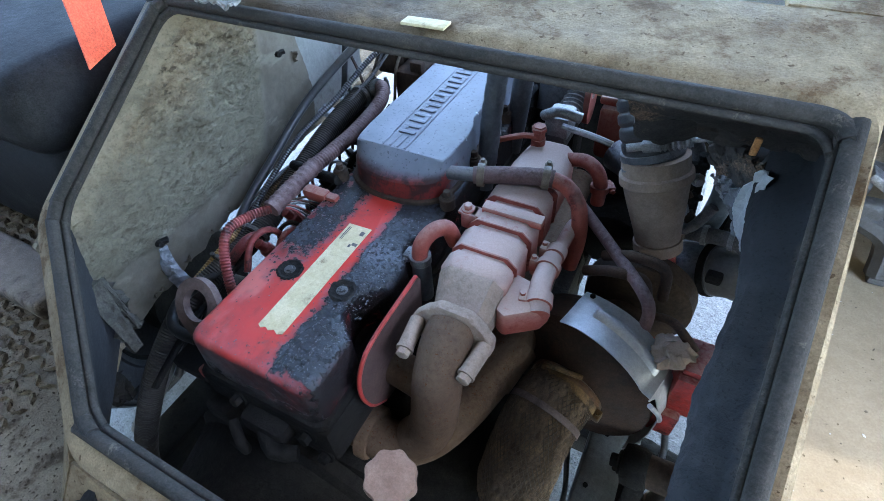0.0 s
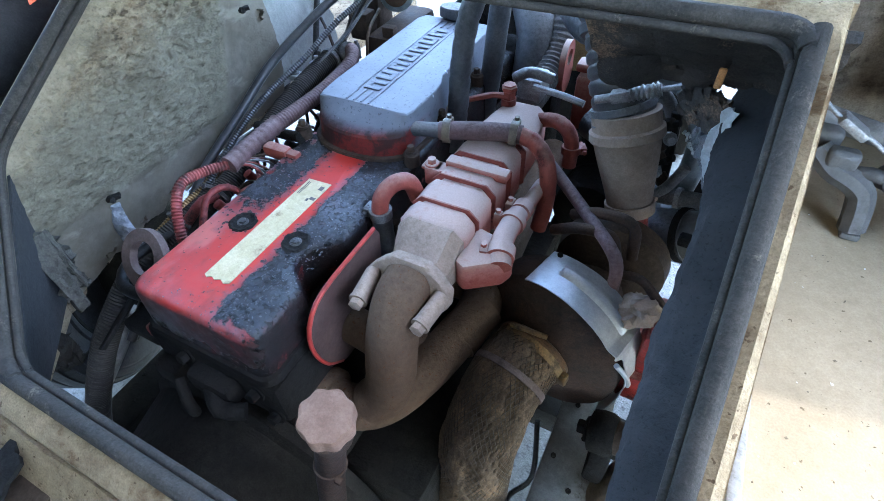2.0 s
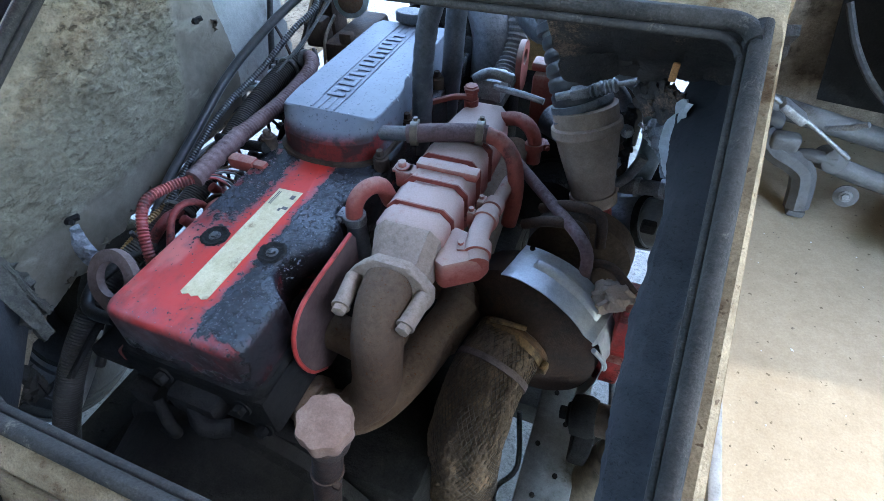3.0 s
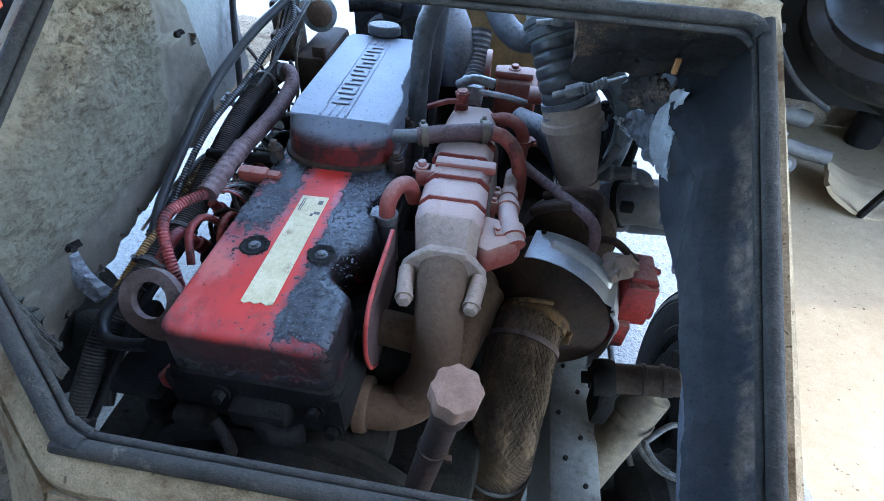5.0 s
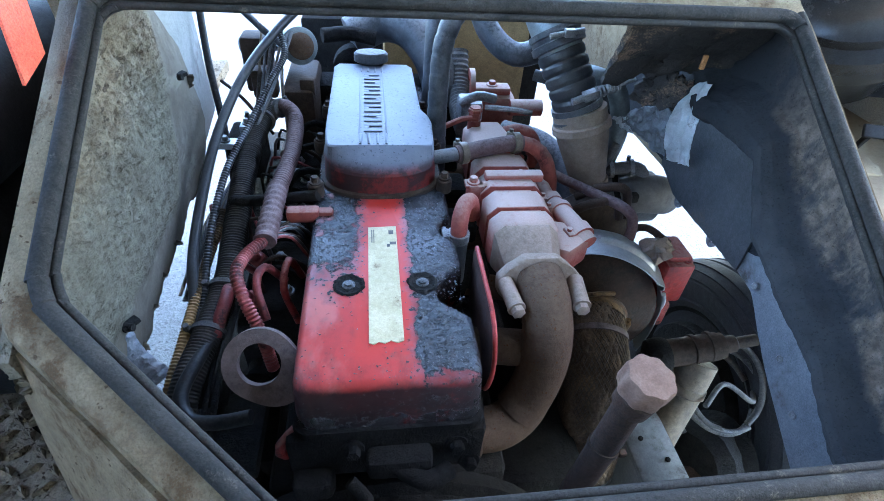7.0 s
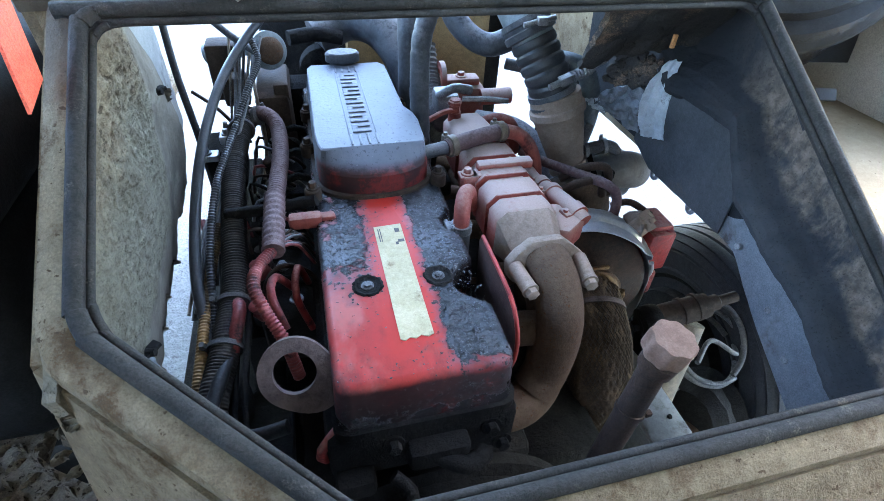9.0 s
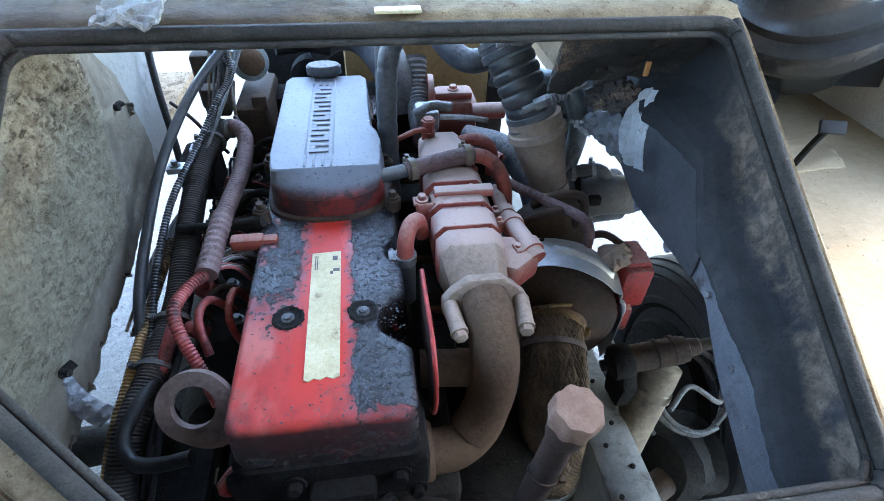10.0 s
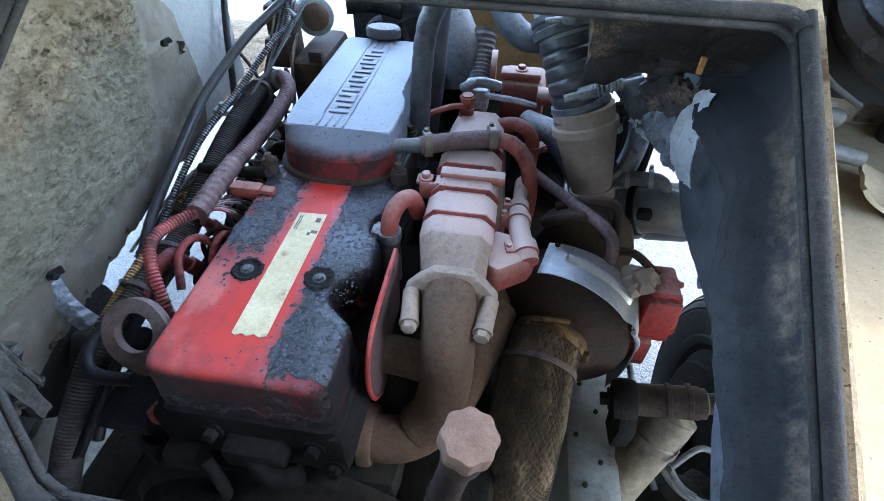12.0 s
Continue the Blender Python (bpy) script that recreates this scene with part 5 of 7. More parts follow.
# wire mesh sleeve: strands wound both ways round the wrap
frames = []
side = None
for i, p in enumerate(line):
    d = (line[min(i + 1, len(line) - 1)] - line[max(i - 1, 0)]).normalized()
    side = d.orthogonal() if side is None else side - d * side.dot(d)
    side.normalize()
    frames.append((p, side.copy(), d.cross(side), d))
verts, faces = [], []
for turn in (-1, 1):
    for s in range(46):
        last = None
        for i in range(0, len(line), 3):
            p, e1, e2, d = frames[i]
            a = 2 * math.pi * s / 46 + turn * i * 0.0026 / 0.057 * 0.85
            out = e1 * math.cos(a) + e2 * math.sin(a)
            across = (out.cross(d) * 0.76 - d * turn * 0.65).normalized() * 0.0021
            c = p + out * (0.0562 + 0.0008 * math.sin(i * 0.9 + s))
            k = len(verts)
            verts += [c + across, c + out * 0.0009, c - across]
            if last is not None:
                faces += [(last, k, k + 1, last + 1), (last + 1, k + 1, k + 2, last + 2)]
            last = k
me = bpy.data.meshes.new("mesh_sleeve")
me.from_pydata([v - ORG[down] for v in verts], [], faces)
me.materials.append(M["strand"])
sleeve = new("mesh_sleeve", me)
sleeve.parent = down
tagged(sleeve, "tan crosswise wire mesh sleeve", kind="stuff")
bm = nb()
lathe(bm, [(0.052, -0.005), (0.0595, -0.005), (0.0595, 0.005), (0.052, 0.005)], axis_pose((0.353, 0.046, 1.104), (-0.2, -0.95, -0.28)), 40)
part("strap", bm, "eye", down)
bm = nb()
lathe(bm, [(0.052, -0.005), (0.059, -0.005), (0.059, 0.005), (0.052, 0.005)], axis_pose((0.344, -0.064, 0.9), (0, -0.14, -0.99)), 40)
part("strap", bm, "dull_steel", down)

# ---- filler neck ----
filler = thing("filler_neck", (0.225, -0.22, 1.0), "dusty filler tube with a scalloped screw cap", "filler")
cap_d = Vector((0.12, -0.1, 0.98)).normalized()
cm = axis_pose((0.257, -0.199, 1.322), cap_d)
bm = nb()
lathe(bm, [(0.022, 0), (0.029, 0.003), (0.0305, 0.008), (0.0305, 0.028), (0.029, 0.033), (0.025, 0.034), (0.01, 0.0335)], cm @ Matrix.Diagonal((0.86, 0.86, 0.95, 1)), 64, (8, 0.05))
part("cap", bm, "cap", filler, "scalloped cap, dusty pink on top")
bm = nb()
tube(bm, [(0.256, -0.2, 1.325), (0.248, -0.204, 1.27), (0.236, -0.21, 1.2), (0.224, -0.215, 1.12), (0.215, -0.22, 1.04)], 0.0165, 18)
lathe(bm, [(0.021, 0), (0.022, 0.02), (0.02, 0.022)], axis_pose((0.255, -0.2, 1.3), cap_d), 24)
part("tube", bm, "rust", filler)
bm = nb()
lathe(bm, [(0.0165, -0.003), (0.0185, -0.003), (0.0185, 0.003), (0.0165, 0.003)], axis_pose((0.241, -0.2075, 1.23), (0.15, 0.12, 1)), 20)
box(bm, (0.255, -0.222, 1.226), (0.264, -0.214, 1.234), 0.002)
part("cable_tie", bm, "rust", filler)


# ---- intake ----
duct = thing("intake_duct", (0.4, 0.42, 1.1), "ribbed black intake hose on a dust-grey funnel", "intake duct")
A0, A1, A2, A3 = Vector((0.33, 0.455, 1.478)), Vector((0.364, 0.412, 1.402)), Vector((0.394, 0.396, 1.335)), Vector((0.433, 0.37, 1.208))
bm = nb()
tube(bm, [A0 + Vector((-0.03, 0.09, 0.075)), A0, A0.lerp(A1, 0.3)], 0.042, 28)
part("upper_pipe", bm, "ally", duct)
bm = nb()
tube(bm, [A0.lerp(A1, -0.1), A0.lerp(A1, 0.5), A1, A1.lerp(A2, 0.5)], 0.0445, 36, rib=0.0038, pitch=0.021)
part("bellows", bm, "cable", duct, "ribbed black rubber bellows")
for c, d, near, tip in ((A0, A1 - A0, None, None), (A1.lerp(A2, 0.62), A2 - A1, Vector((0.345, 0.35, 1.4)), Vector((0.458, 0.362, 1.44)))):
    bm = nb()
    lathe(bm, [(0.042, -0.016), (0.048, -0.016), (0.0495, -0.006), (0.047, -0.004), (0.047, 0.004), (0.0505, 0.006), (0.0505, 0.018), (0.042, 0.02)], axis_pose(c, d), 36)
    cl = part("hose_clamp", bm, "hose", duct)
    if tip is None:
        bm = nb()
        tube(bm, [c + Vector((-0.03, -0.05, 0.018)), c + Vector((0.03, -0.05, 0.03))], 0.005, 10)
        box(bm, (-0.01, -0.007, -0.006), (0.01, 0.007, 0.008), 0.002, pose(*(c + Vector((0.004, -0.052, 0.024)))))
        part("clamp_bolt", bm, "dull_steel", cl)
        continue
    bm = nb()
    tube(bm, [near, near.lerp(tip, 0.45)], 0.0065, 10)
    tube(bm, [near.lerp(tip, 0.38), near.lerp(tip, 0.74)], 0.0115, 14, rib=0.0035, pitch=0.0065)
    tube(bm, [near.lerp(tip, 0.7), tip], 0.004, 8)
    box(bm, (-0.014, -0.008, -0.008), (0.014, 0.01, 0.008), 0.002, pose(*near.lerp(tip, 0.3), 0, -22, 0))
    part("spring_bolt", bm, "dull_steel", cl, "long clamp bolt with coil spring")
bm = nb()
d = (A3 - A2).normalized()
lathe(bm, [(0.046, -0.034), (0.0515, -0.032), (0.052, -0.008), (0.0565, -0.005), (0.057, 0.008), (0.0515, 0.014), (0.0475, 0.045), (0.0385, 0.1), (0.0345, 0.136)], axis_pose(A2, d), 44)
part("funnel", bm, "dusty_grey", duct, "dust-caked grey funnel")
bm = nb()
ring_clamp(bm, A3 + d * -0.006, d, 0.0375, 0.02)
part("hose_clamp", bm, "dusty_grey", duct)
bm = nb()
tube(bm, [A3, A3 + d * 0.04, (0.462, 0.345, 1.1), (0.49, 0.322, 1.02), (0.52, 0.3, 0.95)], 0.0285, 22)
part("red_pipe", bm, "red", duct, "faded red lower pipe")

pipe = thing("charge_pipe", (0.55, 0.38, 1.1), "fat dusty charge-air pipe with black hose joints", "pipe")
bm = nb()
tube(bm, [(0.46, 0.44, 1.11), (0.5, 0.42, 1.135), (0.54, 0.405, 1.158)], 0.046, 28)
part("hose_joint", bm, "hose", pipe)
bm = nb()
tube(bm, [(0.525, 0.41, 1.15), (0.565, 0.398, 1.168), (0.605, 0.4, 1.165), (0.65, 0.43, 1.14)], 0.0435, 28)
part("bend", bm, "cast", pipe)
bm = nb()
ring_clamp(bm, (0.532, 0.408, 1.154), (1, -0.35, 0.5), 0.0465)
box(bm, (0.52, 0.35, 1.175), (0.545, 0.368, 1.195), 0.004)
part("clamp", bm, "oil", pipe)
bm = nb()
tube(bm, [(0.455, 0.44, 1.2), (0.48, 0.425, 1.21), (0.52, 0.416, 1.224), (0.552, 0.412, 1.226), (0.568, 0.408, 1.214), (0.572, 0.405, 1.19)], 0.0135, 16)
part("stub", bm, "dusty_hose", pipe, "small grey pipe stub")
for c in ((0.5, 0.4205, 1.217), (0.54, 0.4135, 1.227)):
    bm = nb()
    ring_clamp(bm, c, (1, -0.15, 0.2), 0.0155, 0.008)
    part("clip", bm, "dull_steel", pipe)

# breather pipe across the cooler
bp = thing("breather_hose", (0.2, 0.28, 1.3), "red and black hose curving over the cooler", "hose")
bm = nb()
tube(bm, [(0.075, 0.262, 1.336), (0.11, 0.27, 1.337), (0.155, 0.283, 1.338)], 0.012, 16)
part("spigot", bm, "hose", bp)
bm = nb()
tube(bm, [(0.128, 0.274, 1.337), (0.18, 0.292, 1.3395), (0.232, 0.308, 1.34), (0.252, 0.312, 1.339)], 0.0148, 18)
part("sleeve", bm, "tape", bp)
bm = nb()
tube(bm, [(0.24, 0.31, 1.34), (0.272, 0.311, 1.334), (0.298, 0.302, 1.312), (0.31, 0.288, 1.278), (0.312, 0.278, 1.24), (0.308, 0.27, 1.2)], 0.0132, 18)
part("bend", bm, "redhose", bp)
for c, dd in (((0.14, 0.278, 1.3375), (1, 0.3, 0.0)), ((0.24, 0.31, 1.34), (1, 0.2, -0.05))):
    bm = nb()
    ring_clamp(bm, c, dd, 0.0165)
    part("clip", bm, "tan", bp)
# short elbow by the cover
eb = thing("coolant_elbow", (0.12, 0.13, 1.25), "short red coolant elbow, paint flaking", "pipe")
bm = nb()
tube(bm, [(0.113, 0.112, 1.26), (0.113, 0.112, 1.298), (0.116, 0.122, 1.318), (0.125, 0.142, 1.326), (0.137, 0.16, 1.318), (0.145, 0.168, 1.285)], 0.0128, 18, 0.005)
part("pipe", bm, "redhose", eb)
bm = nb()
ring_clamp(bm, (0.113, 0.112, 1.288), (0, 0, 1), 0.0145, 0.014)
part("clip", bm, "dull_steel", eb)
bm = nb()
tube(bm, [(0.113, 0.112, 1.2), (0.113, 0.112, 1.28)], 0.0155, 18)
part("hose_end", bm, "hose", eb)

# black hoses ahead of the breather cover
def hose_thing(name, pts, r, mat_name, label, **k):
    c = sum((Vector(p) for p in pts), Vector()) / len(pts)
    bm = nb()
    tube(bm, pts, r, k.pop("n", 16), k.pop("step", 0.012), k.pop("rib", 0.0), k.pop("pitch", 0.008))
    return solo(name, bm, mat_name, c, label, k.pop("category", "hose"))


hose_thing("heater_hose", [(0.107, 0.36, 1.24), (0.107, 0.385, 1.32), (0.108, 0.4, 1.4), (0.118, 0.425, 1.48), (0.155, 0.47, 1.53), (0.21, 0.54, 1.54)], 0.0185, "hose", "thick black spiral-wrapped heater hose", rib=0.0012, pitch=0.03)
hose_thing("heater_hose", [(0.1, 0.52, 1.22), (0.11, 0.53, 1.33), (0.115, 0.55, 1.44), (0.12, 0.6, 1.52)], 0.02, "hose", "black heater hose rising beside the breather cover")
hose_thing("radiator_hose", [(0.2, 0.64, 1.52), (0.23, 0.58, 1.45), (0.28, 0.535, 1.42), (0.34, 0.52, 1.44)], 0.024, "hose", "black hose bending to the intake")
hose_thing("radiator_hose", [(-0.06, 0.78, 1.37), (0.02, 0.8, 1.4), (0.09, 0.76, 1.39), (0.14, 0.7, 1.33), (0.15, 0.66, 1.25)], 0.045, "hose", "fat black radiator hose across the front")
hose_thing("ribbed_hose", [(0.19, 0.72, 1.36), (0.19, 0.67, 1.3), (0.19, 0.6, 1.27), (0.19, 0.5, 1.27)], 0.028, "dusty_hose", "dusty ribbed hose behind the cooler", rib=0.003, pitch=0.012)

hose_thing("coolant_hose", [(0.4, 0.5, 1.4), (0.44, 0.46, 1.402), (0.472, 0.45, 1.385), (0.497, 0.45, 1.335), (0.505, 0.45, 1.28), (0.5, 0.46, 1.2)], 0.02, "ally", "pale grey coolant hose beside the intake")
hose_thing("coolant_pipe", [(0.46, 0.46, 1.19), (0.51, 0.455, 1.192), (0.565, 0.45, 1.192)], 0.014, "ally", "short grey pipe behind the funnel")
air = thing("air_canister", (0.56, 0.5, 1.0), "matt black canister behind the charge pipe", "canister")
bm = nb()
lathe(bm, [(0.05, 0), (0.062, 0.01), (0.064, 0.1), (0.06, 0.11), (0.064, 0.12), (0.064, 0.2), (0.05, 0.21)], axis_pose((0.47, 0.5, 1.08), (1, 0.05, 0.03)), 32)
part("shell", bm, "hose", air)
box_thing = thing("air_box", (0.53, 0.66, 1.1), "matt black air box deep behind the intake", "air box")
bm = nb()
box(bm, (0.51, 0.63, 1.02), (0.6, 0.72, 1.26), 0.015, None, 3)
part("case", bm, "oil", box_thing)
for k in range(3):
    bm = nb()
    box(bm, (0.523 + 0.03 * k, 0.624, 1.04), (0.533 + 0.03 * k, 0.634, 1.24), 0.003)
    part("rib", bm, "oil", box_thing)
# front accessories
acc = thing("front_bracket", (0.28, 0.7, 1.1), "pink-dusted casting with a lifting eye", "bracket")
bm = nb()
box(bm, (0.24, 0.67, 1.14), (0.34, 0.78, 1.27), 0.014)
box(bm, (0.235, 0.68, 1.27), (0.325, 0.72, 1.29), 0.006)
tube(bm, [(0.32, 0.66, 1.25), (0.4, 0.66, 1.25)], 0.02, 14)
hexbolt(bm, (0.28, 0.7, 1.29), (0, 0, 1), 0.009)
part("casting", bm, "dusty_red", acc)
bm = eye_plate(Matrix.Translation((0.225, 0.66, 1.31)) @ Matrix(((0, 0, -1, 0), (1, 0, 0, 0), (0, 1, 0, 0), (0, 0, 0, 1))), 0.033, 0.016, 0.06, (0, -1))
part("lifting_eye", bm, "dusty_red", acc)
bm = nb()
box(bm, (0.17, 0.5, 1.28), (0.22, 0.56, 1.33), 0.01)
tube(bm, [(0.17, 0.5, 1.33), (0.2, 0.49, 1.35), (0.24, 0.5, 1.34)], 0.01, 10)
tube(bm, [(0.215, 0.47, 1.335), (0.27, 0.46, 1.335), (0.31, 0.455, 1.33)], 0.006, 8)
part("valve", bm, "dull_steel", acc)

pump = thing("fuel_pump", (-0.17, 0.65, 1.2), "greenish-grey alloy pump with a glass bowl", "pump")
bm = nb()
pd = Vector((0.35, -0.8, 0.2)).normalized()
lathe(bm, [(0.028, 0), (0.032, 0.01), (0.034, 0.05), (0.038, 0.055), (0.038, 0.066), (0.03, 0.07)], axis_pose((-0.185, 0.69, 1.38), pd), 30)
tube(bm, [(-0.21, 0.7, 1.385), (-0.24, 0.72, 1.37), (-0.3, 0.73, 1.36)], 0.02, 14)
part("housing", bm, "ally", pump)
bm = nb()
lathe(bm, [(0.027, 0), (0.027, 0.006), (0.02, 0.012), (0.008, 0.015)], axis_pose(Vector((-0.185, 0.69, 1.38)) + pd * 0.07, pd), 24)
part("bowl", bm, "iron", pump)
bm = nb()
box(bm, (-0.29, 0.66, 1.28), (-0.23, 0.72, 1.4), 0.008)
box(bm, (-0.26, 0.58, 1.3), (-0.21, 0.62, 1.36), 0.006)
box(bm, (-0.2, 0.55, 1.1), (-0.13, 0.75, 1.33), 0.014)
box(bm, (-0.16, 0.56, 1.08), (-0.13, 0.58, 1.35), 0.004)
part("bracket", bm, "grimy", pump)
bm = nb()
lathe(bm, [(0.05, 0), (0.055, 0.01), (0.055, 0.05), (0.04, 0.06)], axis_pose((-0.05, 0.8, 1.3), (0, -1, 0)), 24)
tube(bm, [(-0.12, 0.72, 1.39), (-0.06, 0.74, 1.39), (0.0, 0.74, 1.38)], 0.016, 12)
part("coupling", bm, "oil", pump)

# fan shroud at the nose of the truck
bm = nb()
sheet(bm, lambda u, v: (0.02 + 0.4 * u, 0.92 + 0.03 * math.sin(3 * u), 1.4 - 0.25 * v), 20, 14, 0.02)
solo("fan_shroud", bm, "shroud", (0.2, 0.92, 1.15), "ochre fan shroud at the front of the bay", "shroud")
bm = nb()
box(bm, (-0.2, 1.0, 0.62), (0.5, 1.06, 1.35), 0.01)
solo("radiator", bm, "oil", (0.15, 1.03, 0.62), "black radiator core behind the fan shroud", "radiator")

# ---- wiring and small lines on the left ----
loom = thing("wiring_loom", (-0.22, 0.2, 1.15), "thick black corrugated loom strapped to a taped harness", "cable loom")
bm = nb()
tube(bm, [(-0.208, 0.5, 1.318), (-0.226, 0.44, 1.308), (-0.236, 0.34, 1.284), (-0.237, 0.22, 1.248), (-0.238, 0.12, 1.214), (-0.248, 0.02, 1.2), (-0.264, -0.07, 1.178), (-0.274, -0.155, 1.115), (-0.292, -0.215, 1.03), (-0.33, -0.265, 0.9), (-0.36, -0.3, 0.75)], 0.0205, 20, rib=0.0018, pitch=0.0048)
part("conduit", bm, "conduit_grey", loom, "corrugated black plastic conduit", angle=60)
bm = nb()
tube(bm, [(-0.215, 0.49, 1.315), (-0.18, 0.475, 1.33), (-0.156, 0.43, 1.325), (-0.152, 0.34, 1.316), (-0.158, 0.26, 1.312), (-0.164, 0.2, 1.31)], 0.0145, 16, rib=0.0016, pitch=0.006)
part("harness", bm, "tape", loom, "dusty purple-pink taped harness", angle=60)
bm = nb()
tube(bm, [(-0.163, 0.215, 1.311), (-0.165, 0.15, 1.306), (-0.167, 0.095, 1.3)], 0.0165, 16, rib=0.002, pitch=0.013)
part("tape_wrap", bm, "tape", loom, "pinkish dusty tape wrap")
bm = nb()
tube(bm, [(-0.17, 0.095, 1.3), (-0.186, 0.06, 1.305), (-0.19, 0.02, 1.308), (-0.178, -0.01, 1.29), (-0.16, -0.035, 1.255), (-0.15, -0.05, 1.2)], 0.0088, 14, rib=0.0018, pitch=0.005)
part("branch_conduit", bm, "redloom", loom, "red corrugated branch conduit", angle=60)
for c, dd, r in (((-0.222, 0.455, 1.311), (0.1, 1, 0.1), 0.0215), ((-0.19, 0.475, 1.327), (1, -0.6, 0.3), 0.016), ((-0.248, 0.02, 1.2), (0.12, 1, 0.2), 0.0215), ((-0.239, 0.1, 1.21), (0.05, 1, 0.3), 0.0215)):
    bm = nb()
    ring_clamp(bm, c, dd, r, 0.007)
    part("cable_tie", bm, "dusty_hose", loom)
for k in range(9):
    bm = nb()
    a = Vector((-0.165, 0.1, 1.298))
    tube(bm, [a, a + Vector((0.012, 0.012 + 0.003 * k, -0.004)), a + Vector((0.03 + 0.004 * (k % 3), 0.02 + 0.006 * k, -0.012 - 0.004 * (k % 4))), a + Vector((0.05, 0.03 + 0.008 * k, -0.06))], 0.0024, 6)
    part("wire", bm, ("redloom", "hose", "rust")[k % 3], loom)

lines = [
    ("battery_cable", [(-0.12, 0.62, 1.5), (-0.19, 0.555, 1.447), (-0.24, 0.46, 1.4), (-0.272, 0.34, 1.345), (-0.288, 0.24, 1.285), (-0.288, 0.13, 1.235), (-0.274, 0.05, 1.195), (-0.266, -0.05, 1.15), (-0.27, -0.15, 1.06)], 0.0085, "cable", "glossy grey-black cable arching past the lining"),
    ("cable", [(-0.185, 0.56, 1.445), (-0.175, 0.52, 1.415), (-0.195, 0.46, 1.39), (-0.225, 0.38, 1.345), (-0.255, 0.28, 1.305), (-0.268, 0.18, 1.256), (-0.268, 0.09, 1.21), (-0.262, -0.03, 1.17)], 0.0065, "cable", "thin black corrugated cable"),
    ("cable", [(-0.265, 0.6, 1.48), (-0.22, 0.585, 1.44), (-0.18, 0.575, 1.41)], 0.007, "hose", "short black cable end"),
    ("cable", [(-0.35, 0.66, 1.5), (-0.335, 0.58, 1.38), (-0.31, 0.5, 1.27), (-0.29, 0.42, 1.2)], 0.007, "plastic", "black cable hanging by the wing panel"),
    ("cable", [(-0.26, 0.2, 1.22), (-0.258, 0.08, 1.18), (-0.262, -0.02, 1.15), (-0.275, -0.12, 1.08)], 0.006, "plastic", "slim black cable beside the loom"),
    ("amber_conduit", [(-0.262, 0.24, 1.25), (-0.272, 0.15, 1.226), (-0.277, 0.08, 1.21), (-0.281, 0.0, 1.192), (-0.288, -0.07, 1.166), (-0.298, -0.15, 1.1), (-0.312, -0.22, 1.0)], 0.0085, "amber", "amber-edged split conduit beside the lining"),
    ("rubber_line", [(-0.235, 0.07, 1.2), (-0.238, 0.02, 1.2), (-0.25, -0.04, 1.205), (-0.258, -0.085, 1.2), (-0.24, -0.115, 1.195), (-0.205, -0.125, 1.2), (-0.165, -0.125, 1.208)], 0.0092, "plastic", "soft black line looping under the lifting eye"),
    ("rubber_line", [(-0.235, 0.1, 1.21), (-0.225, 0.06, 1.23), (-0.232, 0.03, 1.215), (-0.238, 0.01, 1.2)], 0.0095, "redloom", "short reddish line joint"),
    ("fuel_line", [(-0.16, 0.0, 1.24), (-0.175, 0.04, 1.27), (-0.17, 0.08, 1.265), (-0.15, 0.1, 1.22)], 0.006, "redloom", "bent red fuel line"),
    ("fuel_line", [(-0.13, 0.05, 1.18), (-0.145, 0.06, 1.24), (-0.14, 0.1, 1.26), (-0.13, 0.13, 1.2)], 0.0055, "red", "red painted fuel line"),
    ("fuel_line", [(-0.225, -0.2, 1.13), (-0.222, -0.13, 1.165), (-0.22, -0.04, 1.195), (-0.215, 0.08, 1.21)], 0.0045, "oil", "oil-black metal fuel line"),
    ("fuel_line", [(-0.238, -0.2, 1.12), (-0.236, -0.12, 1.16), (-0.235, -0.03, 1.185), (-0.23, 0.08, 1.2)], 0.0035, "oil", "thin black line low by the block"),
    ("red_cable", [(-0.3, 0.3, 1.22), (-0.28, 0.24, 1.2), (-0.24, 0.2, 1.17), (-0.2, 0.18, 1.15)], 0.006, "redloom", "dusty red battery lead by the pump"),
    ("wire", [(-0.31, 0.55, 1.35), (-0.27, 0.52, 1.33), (-0.24, 0.5, 1.3), (-0.22, 0.52, 1.25)], 0.0035, "rust", "loose brown wire near the pump"),
    ("wire", [(-0.2, 0.62, 1.36), (-0.195, 0.56, 1.33), (-0.19, 0.52, 1.25), (-0.2, 0.45, 1.2)], 0.0035, "tan", "loose tan wire behind the loom"),
]
for nm, pts, r, mt, lb in lines:
    corr = mt == "amber" or "corrugated" in lb
    hose_thing(nm, pts, r, mt, lb, category="cable" if ("cable" in nm or "wire" in nm or "conduit" in nm) else "pipe", n=10 if r < 0.01 else 14, rib=0.0016 if corr else 0.0, pitch=0.005)

